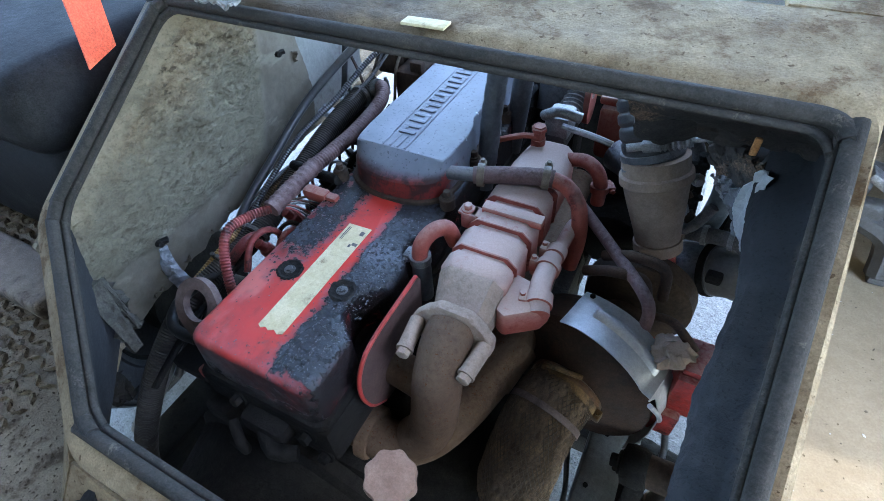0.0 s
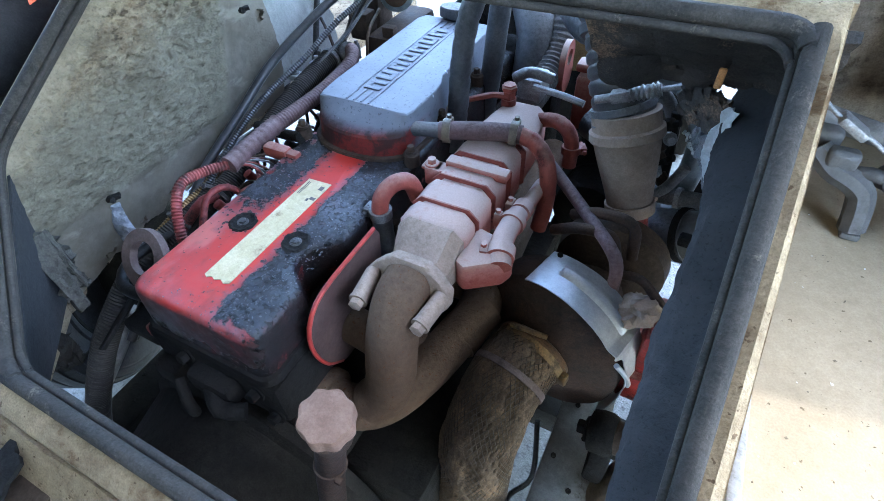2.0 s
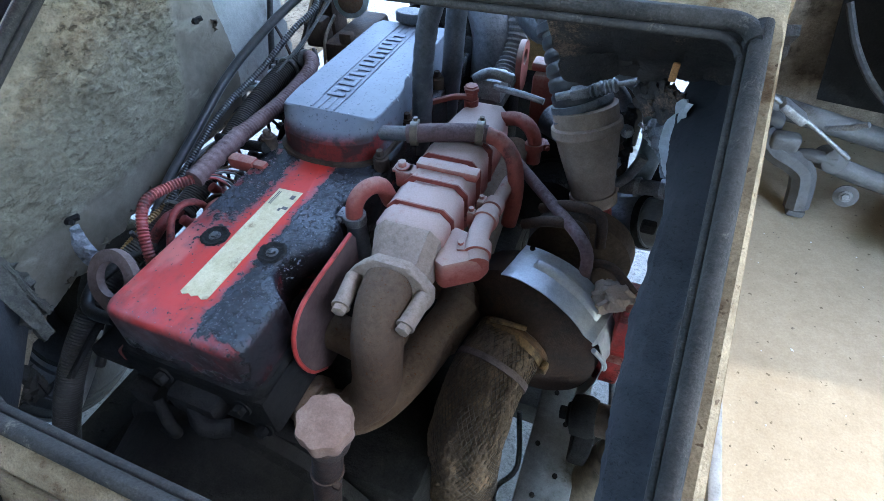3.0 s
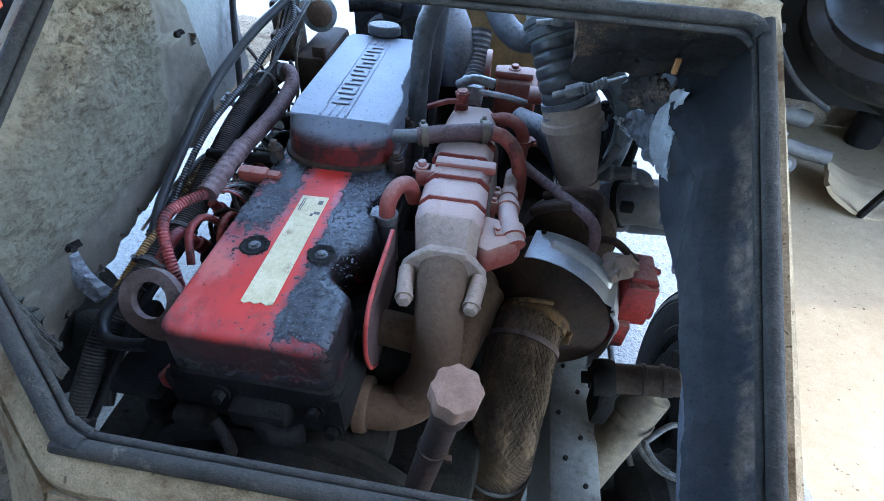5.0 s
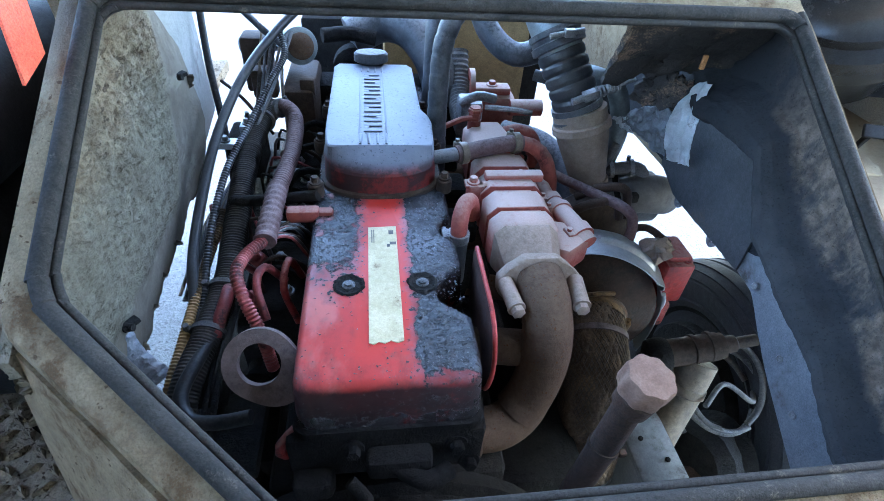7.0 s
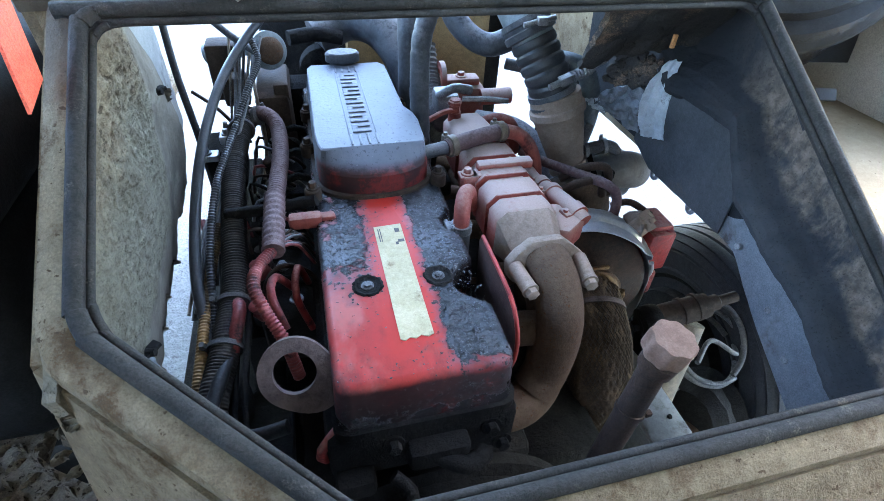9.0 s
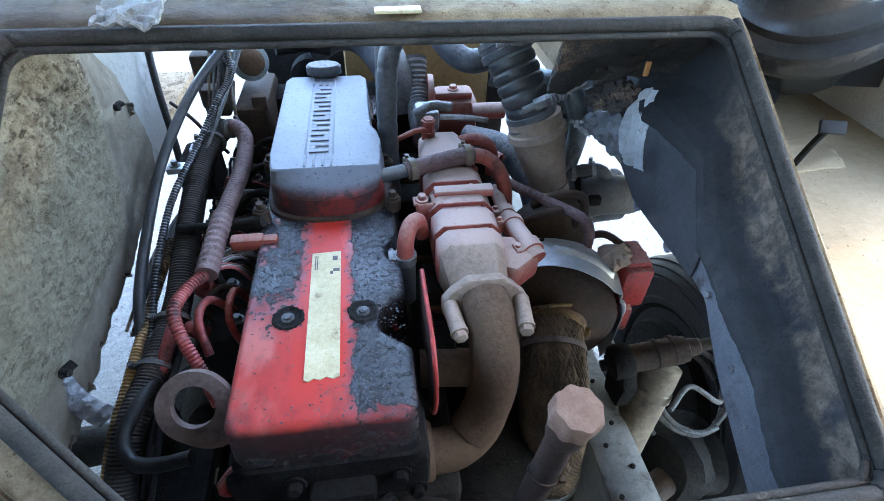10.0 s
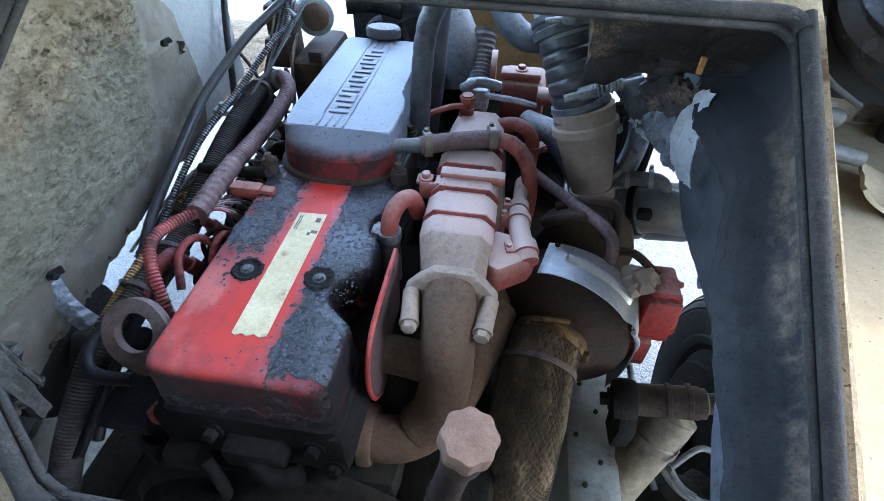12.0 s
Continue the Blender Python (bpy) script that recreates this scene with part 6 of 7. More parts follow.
con = thing("connector_block", (-0.28, 0.41, 1.25), "small alloy connector block with bolts", "connector")
bm = nb()
box(bm, (-0.3, 0.395, 1.28), (-0.265, 0.42, 1.292), 0.002)
box(bm, (-0.262, 0.43, 1.295), (-0.24, 0.455, 1.31), 0.002)
part("plate", bm, "steel", con)
bm = nb()
hexbolt(bm, (-0.285, 0.407, 1.292), (0, 0, 1), 0.006)
part("bolt", bm, "dull_steel", con)
bm = nb()
hexbolt(bm, (-0.25, 0.442, 1.31), (0, 0, 1), 0.005)
part("bolt", bm, "dull_steel", con)
bm = nb()
box(bm, (-0.295, 0.42, 1.2), (-0.23, 0.52, 1.28), 0.008)
part("housing", bm, "oil", con)

# added black box that blocks the bright gap between head and pump
intake = thing("manifold_filler", (-0.16, 0.35, 1.05), "black manifold-like box added along the head to close a bright gap", "manifold")
bm = nb()
box(bm, (-0.205, 0.06, 1.09), (-0.118, 0.64, 1.195), 0.018)
part("filler_box", bm, "oil", intake)
for k in range(7):
    bm = nb()
    hexbolt(bm, (-0.15 - 0.02 * (k % 2), 0.1 + 0.08 * k, 1.195), (0, 0, 1), 0.007, 0.008)
    part("bolt", bm, "dull_steel", intake)
for k in range(6):
    bm = nb()
    tube(bm, [(-0.185, 0.1 + 0.085 * k, 1.19), (-0.19, 0.11 + 0.085 * k, 1.225), (-0.165, 0.125 + 0.085 * k, 1.245), (-0.13, 0.13 + 0.085 * k, 1.225), (-0.112, 0.13 + 0.085 * k, 1.19)], 0.0042, 8, 0.006)
    part("injector_pipe", bm, "dull_steel" if k % 2 else "rust", intake)
for k, (q, mt) in enumerate((((-0.2, 0.16, 1.21), "redloom"), ((-0.185, 0.26, 1.22), "oil"), ((-0.19, 0.36, 1.22), "dull_steel"), ((-0.2, 0.08, 1.2), "redloom"), ((-0.18, 0.44, 1.23), "rust"))):
    bm = nb()
    m4 = axis_pose(q, (-0.3, -0.4, 1))
    lathe(bm, [(0.013, -0.02), (0.013, 0.008), (0.009, 0.01), (0.009, 0.026), (0.005, 0.028)], m4, 10)
    box(bm, (-0.008, -0.012, -0.004), (0.008, 0.012, 0.008), 0.002, m4)
    part("sensor_plug", bm, mt, intake)

pmp = thing("injection_pump", (-0.22, 0.25, 0.95), "oil-black injection pump and filter housings", "pump")
bm = nb()
box(bm, (-0.25, 0.1, 0.95), (-0.175, 0.5, 1.12), 0.02)
for k in range(6):
    lathe(bm, [(0.018, 0), (0.018, 0.03), (0.012, 0.034), (0.012, 0.06)], pose(-0.21, 0.14 + k * 0.06, 1.115), 12)
    tube(bm, [(-0.21, 0.14 + k * 0.06, 1.17), (-0.2, 0.14 + k * 0.065, 1.2), (-0.17, 0.14 + k * 0.075, 1.21), (-0.12, 0.13 + k * 0.09, 1.19)], 0.0045, 8)
part("pump_body", bm, "oil", pmp)
for k, (y, zz) in enumerate(((0.02, 1.04), (-0.1, 1.0))):
    bm = nb()
    lathe(bm, [(0.03, 0), (0.038, 0.01), (0.038, 0.09), (0.03, 0.1)], pose(-0.215, y, zz - 0.08), 24)
    part("filter_can", bm, "oil", pmp)
bm = nb()
box(bm, (-0.25, -0.15, 1.1), (-0.17, -0.03, 1.125), 0.006)
box(bm, (-0.27, -0.06, 1.13), (-0.22, -0.02, 1.17), 0.006)
part("bracket", bm, "oil", pmp)

# clips and tape on the lining
for c in ((-0.326, 0.345, 1.436), (-0.326, -0.03, 1.272)):
    bm = nb()
    lathe(bm, [(0.012, 0), (0.014, 0.002), (0.011, 0.006), (0.006, 0.008), (0.005, 0.02)], axis_pose(c, (1, -0.15, 0.1)), 16)
    box(bm, (-0.006, -0.003, -0.008), (0.006, 0.003, 0.014), 0.001, axis_pose((c[0] + 0.012, c[1], c[2] + 0.002), (0.6, 0.8, 0.1)))
    solo("wire_clip", bm, "oil", c, "rusty dark wire clip stuck in the foam", "clip", "clips on the lining")
bm = nb()
TP0, TP1, TPN = Vector((-0.324, -0.031, 1.256)), Vector((-0.297, -0.038, 1.179)), Vector((0.64, -0.43, 0.63))
TPW = (TP1 - TP0).cross(TPN).normalized()


def tape_fn(u, v):
    """A folded strip, curving out from the clip, with creases across it."""
    p = TP0.lerp(TP1, u) + TPW * (v - 0.5) * (0.024 + 0.006 * u) + TPW * 0.006 * math.sin(math.pi * u)
    return p + TPN * (0.007 * math.sin(math.pi * v) + 0.0018 * math.sin(26 * u + 2 * v) + fuzz((u * 5, v * 2, 3), 1.5, 0.004))


sheet(bm, tape_fn, 40, 10, -0.004)
solo("tape_strip", bm, "bluegrey", (-0.31, -0.03, 1.22), "crumpled blue-grey tape strip dangling from the clip", "tape", angle=25)
bm = nb()
sheet(bm, lambda u, v: (-0.335 + 0.02 * u + fuzz((u * 5, v * 4, 9), 1, 0.012), -0.25 + 0.04 * u, 1.125 - 0.01 * u - 0.05 * v + fuzz((u * 6, v * 5, 2), 1, 0.02)), 18, 12, 0.014)
solo("torn_lining", bm, "oil", (-0.32, -0.2, 1.1), "clump of torn oil-soaked black lining", "lining")
for k, (x, y, z, w, ln) in enumerate(((-0.302, -0.172, 1.3, 0.032, 1.0), (-0.312, -0.142, 1.292, 0.012, 0.8))):
    bm = nb()
    sheet(bm, lambda u, v: (x + 0.035 * u * ln + fuzz((u * 5, v, 1 + k), 1, 0.006), y - 0.006 * u + w * v * (1 - 0.5 * u), z - 0.125 * u * ln + fuzz((u * 3, v * 3, 7 + k), 1, 0.008)), 26, 8, 0.012)
    solo("foam_strip", bm, "rag", (x, y, z - 0.06), ("torn grey foam strip hanging loose", "thin torn foam strip beside the lining")[k], "foam strip")
bm = nb()
sheet(bm, lambda u, v: (-0.345 - 0.03 * u, 0.36 + 0.3 * u + fuzz((u * 4, v * 9, 2), 1, 0.01), 1.57 - 0.33 * v), 20, 20, 0.006)
solo("wing_panel", bm, "wing", (-0.35, 0.5, 1.3), "pale painted inner wing panel with chipped edge", "panel")

# foil and bracket on the right wall
bm = nb()


def foil_fn(u, v):
    """A narrow hanging sheet: u from its far edge to its near edge, v downwards."""
    top = Vector((0.499, 0.283, 1.413)).lerp(Vector((0.512, 0.232, 1.482)), u) + Vector((0, 0, 0.022 * math.sin(math.pi * u)))
    low = Vector((0.537, 0.304, 1.308)).lerp(Vector((0.541, 0.238, 1.332)), u)
    p = top.lerp(low, v)
    crease = 0.003 * math.sin(17 * u + 4 * v) + fuzz((u * 2.4, v * 4, 4), 1.3, 0.006)
    return p + Vector((-0.9 * crease - 0.006 * math.sin(math.pi * v), -0.3 * crease, fuzz((u * 7, v * 5, 1), 1, 0.002)))


sheet(bm, foil_fn, 26, 40, -0.0015)
solo("foil_sheet", bm, "foil", (0.48, 0.28, 1.4), "crumpled silver heat foil torn at its edge", "foil", angle=18)
bm = nb()
sheet(bm, lambda u, v: Vector((0.474, 0.43, 1.335)).lerp(Vector((0.49, 0.395, 1.352)), u) + Vector((0.012 * v, -0.01 * v, -0.032 * v * (0.35 + 0.65 * u))) + Vector((0.7, 0.5, 0.5)) * fuzz((u * 4, v * 5, 7), 1.4, 0.006), 16, 14, 0.0015)
solo("foil_scrap", bm, "foil", (0.48, 0.42, 1.33), "pale torn tip of foil beside the intake", "foil", angle=18)
bm = nb()


def pad_fn(u, v):
    """Rough lining pad: u from the intake towards the wall, v downwards."""
    top = Vector((0.452, 0.318, 1.484)).lerp(Vector((0.512, 0.272, 1.47)), u)
    low = Vector((0.458, 0.36, 1.405)).lerp(Vector((0.514, 0.305, 1.408)), u)
    k = fuzz((u * 6, v * 5, 2), 1.0, 0.01)
    return top.lerp(low, v) + Vector((k, -k, fuzz((u * 9, v * 2, 6), 1, 0.008)))


sheet(bm, pad_fn, 40, 30, 0.006)
solo("torn_lining", bm, "flap", (0.48, 0.32, 1.44), "rough grey-brown lining pad hanging above the foil", "lining", angle=25)
bm = nb()
sheet(bm, lambda u, v: Vector((0.482, 0.41, 1.345)).lerp(Vector((0.5, 0.285, 1.412)), u).lerp(Vector((0.492, 0.405, 1.328)).lerp(Vector((0.534, 0.308, 1.312)), u), v) + Vector((0, 0, 0.016 * math.sin(math.pi * u) * (1 - v))) + Vector((0.8, 0.5, 0.5)) * fuzz((u * 5, v * 4, 3), 1.4, 0.008), 30, 18, 0.002)
solo("lining_scrap", bm, "bluegrey", (0.51, 0.35, 1.35), "crumpled grey lining flap beside the silver foil", "lining", angle=25)
br = thing("side_strip", (0.59, -0.06, 1.18), "blue-grey riveted metal strip", "strip")
bm = nb()
sp = [Vector((0.57, 0.13, 1.252)), Vector((0.5665, 0.02, 1.238)), Vector((0.56, -0.068, 1.19)), Vector((0.562, -0.27, 1.06))]
sheet(bm, lambda u, v: sp[min(2, int(u * 3))].lerp(sp[min(3, int(u * 3) + 1)], u * 3 - min(2, int(u * 3))) + Vector((0.004 * math.sin(6 * u), 0, 0.1 - 0.1 * v + fuzz((u * 6, v, 0), 1, 0.003))), 24, 6, 0.003)
part("strip", bm, "bluegrey", br)
for q in ((0.558, 0.008, 1.26), (0.557, -0.092, 1.214), (0.556, -0.155, 1.17)):
    bm = nb()
    lathe(bm, [(0.0065, 0), (0.0065, 0.002), (0.0045, 0.0055)], axis_pose(q, (-1, -0.2, 0.3)), 12)
    part("rivet", bm, "dull_steel", br)

gp = thing("lining_plate", (0.57, 0.2, 1.27), "dark grey plate with tabs behind the felt", "plate")
bm = nb()
sheet(bm, lambda u, v: (0.562 + fuzz((u * 3, v * 3, 8), 1, 0.003), 0.06 + 0.29 * u, 1.246 + 0.03 * max(0.0, u - 0.75) * 4 + 0.21 * v), 20, 12, -0.004)
part("sheet", bm, "plate_grey", gp)
for y in (0.14, 0.26):
    bm = nb()
    plate_with_hole(bm, [(0.012 * math.cos(i * 0.524), 0.012 * math.sin(i * 0.524)) for i in range(12)], [(0.004 * math.cos(i * 0.524), 0.004 * math.sin(i * 0.524)) for i in range(12)], 0.004, axis_pose((0.565, y, 1.242), (1, 0, 0)))
    part("tab", bm, "bluegrey", gp)
# ---- chassis, wheels, steering ----
for x0, low, lbl in ((0.43, 0.0, "grey painted chassis rail with bolt heads"), (-0.44, -0.12, "dusty chassis rail deep beside the engine")):
    rail = thing("chassis_rail", (x0, 0, 0.7 + low), lbl, "chassis rail")
    bm = nb()
    box(bm, (x0, -1.6, 0.92 + low), (x0 + 0.085, 1.4, 0.93 + low), 0.003)
    box(bm, (x0, -1.6, 0.67 + low), (x0 + 0.085, 1.4, 0.68 + low), 0.003)
    xi = x0 if x0 > 0 else x0 + 0.077
    box(bm, (xi, -1.6, 0.68 + low), (xi + 0.008, 1.4, 0.92 + low))
    part("channel", bm, "painted" if x0 > 0 else "oil", rail)
    for k in range(14):
        bm = nb()
        hexbolt(bm, (x0 + 0.022 + 0.034 * (k % 2) + 0.006 * math.sin(5 * k), -0.25 + 0.05 * k + 0.012 * math.sin(7 * k), 0.93 + low), (0, 0, 1), 0.0045, 0.005, False)
        part("bolt", bm, "oil", rail)


def front_wheel(x, yc, label, inner, k, turn=0.0):
    """inner: the way from the wheel's inboard face to its outboard face, along x."""
    w = thing("road_wheel", (x + inner * 0.12, yc, GROUND), label, "wheel", "front wheels")
    m = axis_pose((x, yc, GROUND + 0.38 * k), (inner * math.cos(radians(turn)), inner * math.sin(radians(turn)), 0)) @ Matrix.Diagonal((k, k, 1, 1))
    bm = nb()
    prof = [(0.235, 0.012), (0.25, 0.0), (0.262, -0.004), (0.268, 0.0), (0.29, -0.008), (0.325, -0.012), (0.33, -0.009), (0.335, -0.012), (0.35, -0.006), (0.354, -0.002), (0.358, -0.004), (0.366, 0.006), (0.37, 0.014), (0.374, 0.012), (0.38, 0.03)]
    for k in range(5):
        z = 0.04 + k * 0.036
        prof += [(0.38, z), (0.37, z + 0.003), (0.37, z + 0.008), (0.38, z + 0.011)]
    prof += [(0.38, 0.21), (0.366, 0.232), (0.325, 0.25), (0.25, 0.24)]
    lathe(bm, prof, m, 80)
    part("tyre", bm, "tyre", w)
    bm = nb()
    lathe(bm, [(0.08, 0.07), (0.1, 0.09), (0.2, 0.08), (0.225, 0.03), (0.23, 0.01), (0.242, 0.004), (0.246, 0.008), (0.246, 0.02), (0.2, 0.12), (0.08, 0.13)], m, 56)
    part("rim", bm, "oil", w)
    return w


front_wheel(0.76, 0.19, "dusty front tyre seen from inboard", 1, 0.882)
front_wheel(-0.87, 0.12, "dusty blue-grey front tyre behind the lining, steered outwards", -1, 0.98, 27)

st = thing("steering_damper", (0.55, 0.0, 0.75), "tan steering cylinder with a dark end cap", "steering gear")
bm = nb()
tube(bm, [(0.588, 0.055, 1.02), (0.57, 0.035, 0.975), (0.535, 0.0, 0.89), (0.49, -0.05, 0.78), (0.46, -0.09, 0.69)], 0.038, 28)
lathe(bm, [(0.036, -0.004), (0.0405, 0.0), (0.0405, 0.016), (0.036, 0.02)], axis_pose((0.57, 0.035, 0.975), (-0.3, -0.4, -0.85)), 30)
part("cylinder", bm, "tan", st)
bm = nb()
tube(bm, [(0.515, 0.06, 1.036), (0.56, 0.058, 1.045), (0.612, 0.056, 1.056)], 0.026, 26)
for k in (0.568, 0.598):
    lathe(bm, [(0.026, -0.004), (0.0285, -0.003), (0.0285, 0.003), (0.026, 0.004)], axis_pose((k, 0.058, 1.046 + (k - 0.56) * 0.21), (1, -0.03, 0.21)), 26)
lathe(bm, [(0.024, 0), (0.024, 0.012), (0.016, 0.016), (0.016, 0.034), (0.011, 0.038), (0.011, 0.075)], axis_pose((0.61, 0.056, 1.0555), (1, -0.03, 0.21)), 24)
part("shaft", bm, "grimy", st)
bm = nb()
lathe(bm, [(0.02, -0.022), (0.031, -0.018), (0.034, -0.006), (0.034, 0.008), (0.03, 0.018), (0.02, 0.022)], axis_pose((0.505, 0.06, 1.032), (1, -0.03, 0.21)), 24)
prism(bm, [(-0.03, -0.05), (0.022, -0.06), (0.034, -0.02), (0.03, 0.026), (-0.01, 0.036), (-0.034, 0.01)], 0.03, Matrix.Translation((0.495, 0.045, 1.0)) @ Matrix(((0, 0, 1, 0), (1, 0, 0, 0), (0, 1, 0, 0), (0, 0, 0, 1))), 0.006)
part("end_cap", bm, "oil", st)
bm = nb()
hexbolt(bm, (0.482, 0.06, 1.027), (-1, 0.03, -0.21), 0.012, 0.012)
part("bolt", bm, "oil", st)
ax = thing("front_axle", (0, 0.1, 0.55), "oily front axle beam and brake drum", "axle")
bm = nb()
box(bm, (-0.6, 0.29, 0.47), (0.6, 0.37, 0.57), 0.02)
for k in (-1, 1):
    tube(bm, [(k * 0.56, 0.33, 0.52), (k * 0.64, 0.3, 0.56), (k * 0.72, 0.22, 0.67), (k * 0.76, 0.19, 0.7)], 0.05, 14)
part("beam", bm, "oil", ax)
for s in (-1, 1):
    bm = nb()
    lathe(bm, [(0.1, 0), (0.17, 0.004), (0.175, 0.02), (0.175, 0.1), (0.15, 0.11)], axis_pose((s * 0.74, 0.19, 0.705), (s, 0, 0)), 40)
    part("brake_drum", bm, "oil", ax)
bm = nb()
tube(bm, [(0.55, -0.02, 0.72), (0.65, 0.02, 0.7), (0.74, 0.06, 0.68)], 0.045, 18)
part("stub_arm", bm, "oil", ax)
for k, (r0, cx, cy, cz, rr, mt) in enumerate(((0.07, 0.675, 0.045, 0.945, 0.006, "dusty_hose"), (0.078, 0.68, 0.05, 0.925, 0.0055, "hose"), (0.084, 0.672, 0.06, 0.91, 0.006, "dusty_hose"))):
    ring = []
    for i in range(19):
        a = radians(-70 + 40 * k + 320 * i / 18)
        ring.append((cx + r0 * math.cos(a), cy + r0 * math.sin(a), cz + 0.05 * math.sin(a) + 0.02 * math.cos(a + k)))
    hose_thing("brake_hose", ring, rr, mt, "brake hose coiled near the hub")
hose_thing("brake_hose", [(0.58, -0.02, 0.98), (0.64, 0.02, 0.985), (0.7, 0.0, 0.95), (0.76, 0.05, 0.9)], 0.005, "dusty_hose", "thin grey line beside the brake hoses")
bm = nb()
sheet(bm, lambda u, v: (0.72 + 0.2 * u, 0.03 - 0.14 * v + fuzz((u * 6, v, 3), 1, 0.02) * (v > 0.9), 0.56 + fuzz((u * 3, v * 3, 0), 1, 0.02) + 0.05 * u), 16, 12, 0.02)
solo("splash_shield", bm, "felt", (0.82, -0.03, 0.56), "ragged black splash shield under the hub", "shield")
hose_thing("brake_line", [(0.4, 0.1, 0.9), (0.42, 0.04, 0.8), (0.39, 0.0, 0.75), (0.41, -0.03, 0.62)], 0.005, "hose", "thin black line hanging by the rail")
hose_thing("brake_line", [(0.53, 0.2, 1.0), (0.55, 0.16, 0.95), (0.56, 0.1, 0.9), (0.6, 0.0, 0.85)], 0.006, "hose", "thin black line under the turbocharger")

# ---- things in the cab ----
bm = nb()
box(bm, (0.09, 0.165, 1.618), (0.145, 0.185, 1.622), 0.0015)
for k, v in enumerate(bm.verts):
    v.co += Vector((0, fuzz(v.co, 60, 0.004), 0))
solo("tag", bm, "white", (0.117, 0.175, 1.62), "small worn white tag on the tunnel top", "tag")
bm = nb()
sheet(bm, lambda u, v: (-0.2 + 0.065 * u, 0.128 + 0.06 * v, 1.622 + 0.012 * v + fuzz((u * 4, v * 4, 2), 1.3, 0.008)), 14, 12, 0.003)
solo("crumpled_label", bm, "painted", (-0.17, 0.17, 1.63), "crumpled silver paper on the tunnel edge", "paper", angle=25)
lt = thing("hatch_latch", (-0.1, -0.38, 1.2), "rusty latch bracket bolted to the corner panel", "latch")
bm = nb()
box(bm, (-0.05, -0.4, 1.222), (0.005, -0.365, 1.242), 0.004)
part("bracket", bm, "grimy", lt)
bm = nb()
lathe(bm, [(0.03, 0), (0.034, 0.006), (0.02, 0.012)], axis_pose((-0.055, -0.375, 1.25), (-0.3, -0.4, 0.8)), 20, (5, 0.2))
part("grommet", bm, "oil", lt)

seat = thing("passenger_seat", (-0.8, 0.15, FLOOR_L), "dark vinyl passenger seat base", "seat")
bm = nb()
box(bm, (-1.08, -0.05, FLOOR_L + 0.005), (-0.42, 0.55, 1.42), 0.05, None, 4)
part("base", bm, "vinyl", seat)
bm = nb()
box(bm, (-1.1, -0.07, 1.42), (-0.4, 0.58, 1.56), 0.05, None, 4)
part("cushion", bm, "vinyl", seat)
bm = nb()
sheet(bm, lambda u, v: (-0.336 - 0.03 * v, 0.028 + 0.05 * u + 0.25 * v * (1 - v), 1.55 + 0.013 * u + (ROOF - 1.567) * v), 4, 50, 0.003)
strap = solo("webbing_strap", bm, "orange", (-0.34, 0.05, 1.55), "bright orange webbing strap hanging from the roof", "strap")

ped = thing("pedal", (0.7, 0.38, FLOOR_R), "grey cast pedal arm with pivot and rod", "pedal")
bm = nb()
box(bm, (0.618, 0.39, 1.372), (0.66, 0.42, 1.4), 0.009, None, 3)
tube(bm, [(0.635, 0.385, 1.378), (0.66, 0.372, 1.36), (0.682, 0.368, 1.352), (0.7, 0.364, 1.34), (0.707, 0.358, 1.32), (0.712, 0.35, 1.29)], 0.0165, 8, 0.006)
box(bm, (0.644, 0.36, 1.362), (0.682, 0.385, 1.39), 0.008, None, 3)
tube(bm, [(0.68, 0.378, 1.355), (0.7, 0.37, 1.365), (0.73, 0.37, 1.36)], 0.009, 14)
part("arm", bm, "pedal_iron", ped)
bm = nb()
box(bm, (0.7, 0.335, 1.281), (0.724, 0.36, 1.292), 0.004)
part("foot", bm, "pedal_iron", ped)
bm = nb()
lathe(bm, [(0.012, -0.02), (0.017, -0.018), (0.017, 0.01), (0.014, 0.012)], axis_pose((0.728, 0.375, 1.36), (0.2, -0.8, 0.3)), 24)
part("hub", bm, "pedal_iron", ped)
bm = nb()
tube(bm, [(0.6, 0.385, 1.47), (0.612, 0.37, 1.45), (0.632, 0.362, 1.437), (0.67, 0.362, 1.418), (0.7, 0.36, 1.4), (0.738, 0.355, 1.377)], 0.003, 10)
part("rod", bm, "dull_steel", ped, "worn steel rod")
bm = nb()
box(bm, (-0.012, -0.006, -0.02), (0.012, 0.006, 0.02), 0.003, axis_pose((0.652, 0.362, 1.427), (0.85, 0, -0.5)))
part("clevis", bm, "dull_steel", ped)
bm = nb()
tube(bm, [(0.7, 0.372, 1.405), (0.722, 0.36, 1.418), (0.735, 0.352, 1.43)], 0.004, 8)
part("pin", bm, "dull_steel", ped)
bm = nb()
lathe(bm, [(0.01, -0.04), (0.01, 0), (0.0145, 0.001), (0.0145, 0.006), (0.007, 0.007)], axis_pose((0.757, 0.345, 1.327), (-0.3, -0.85, 0.4)), 28)
bush = part("bushing", bm, "cast", ped, "pale pivot bushing")
bm = nb()
hexbolt(bm, Vector((0.757, 0.345, 1.327)) + Vector((-0.3, -0.85, 0.4)).normalized() * 0.007, (-0.3, -0.85, 0.4), 0.005, 0.008)
part("bolt", bm, "dull_steel", bush)
bm = nb()
tube(bm, [(0.612, 0.43, 1.405), (0.7, 0.425, 1.39), (0.8, 0.43, 1.37)], 0.015, 18)
solo("cross_tube", bm, "cast", (0.9, 0.43, 1.36), "thick grey tube across the footwell", "tube", "footwell tubes")
bm = nb()
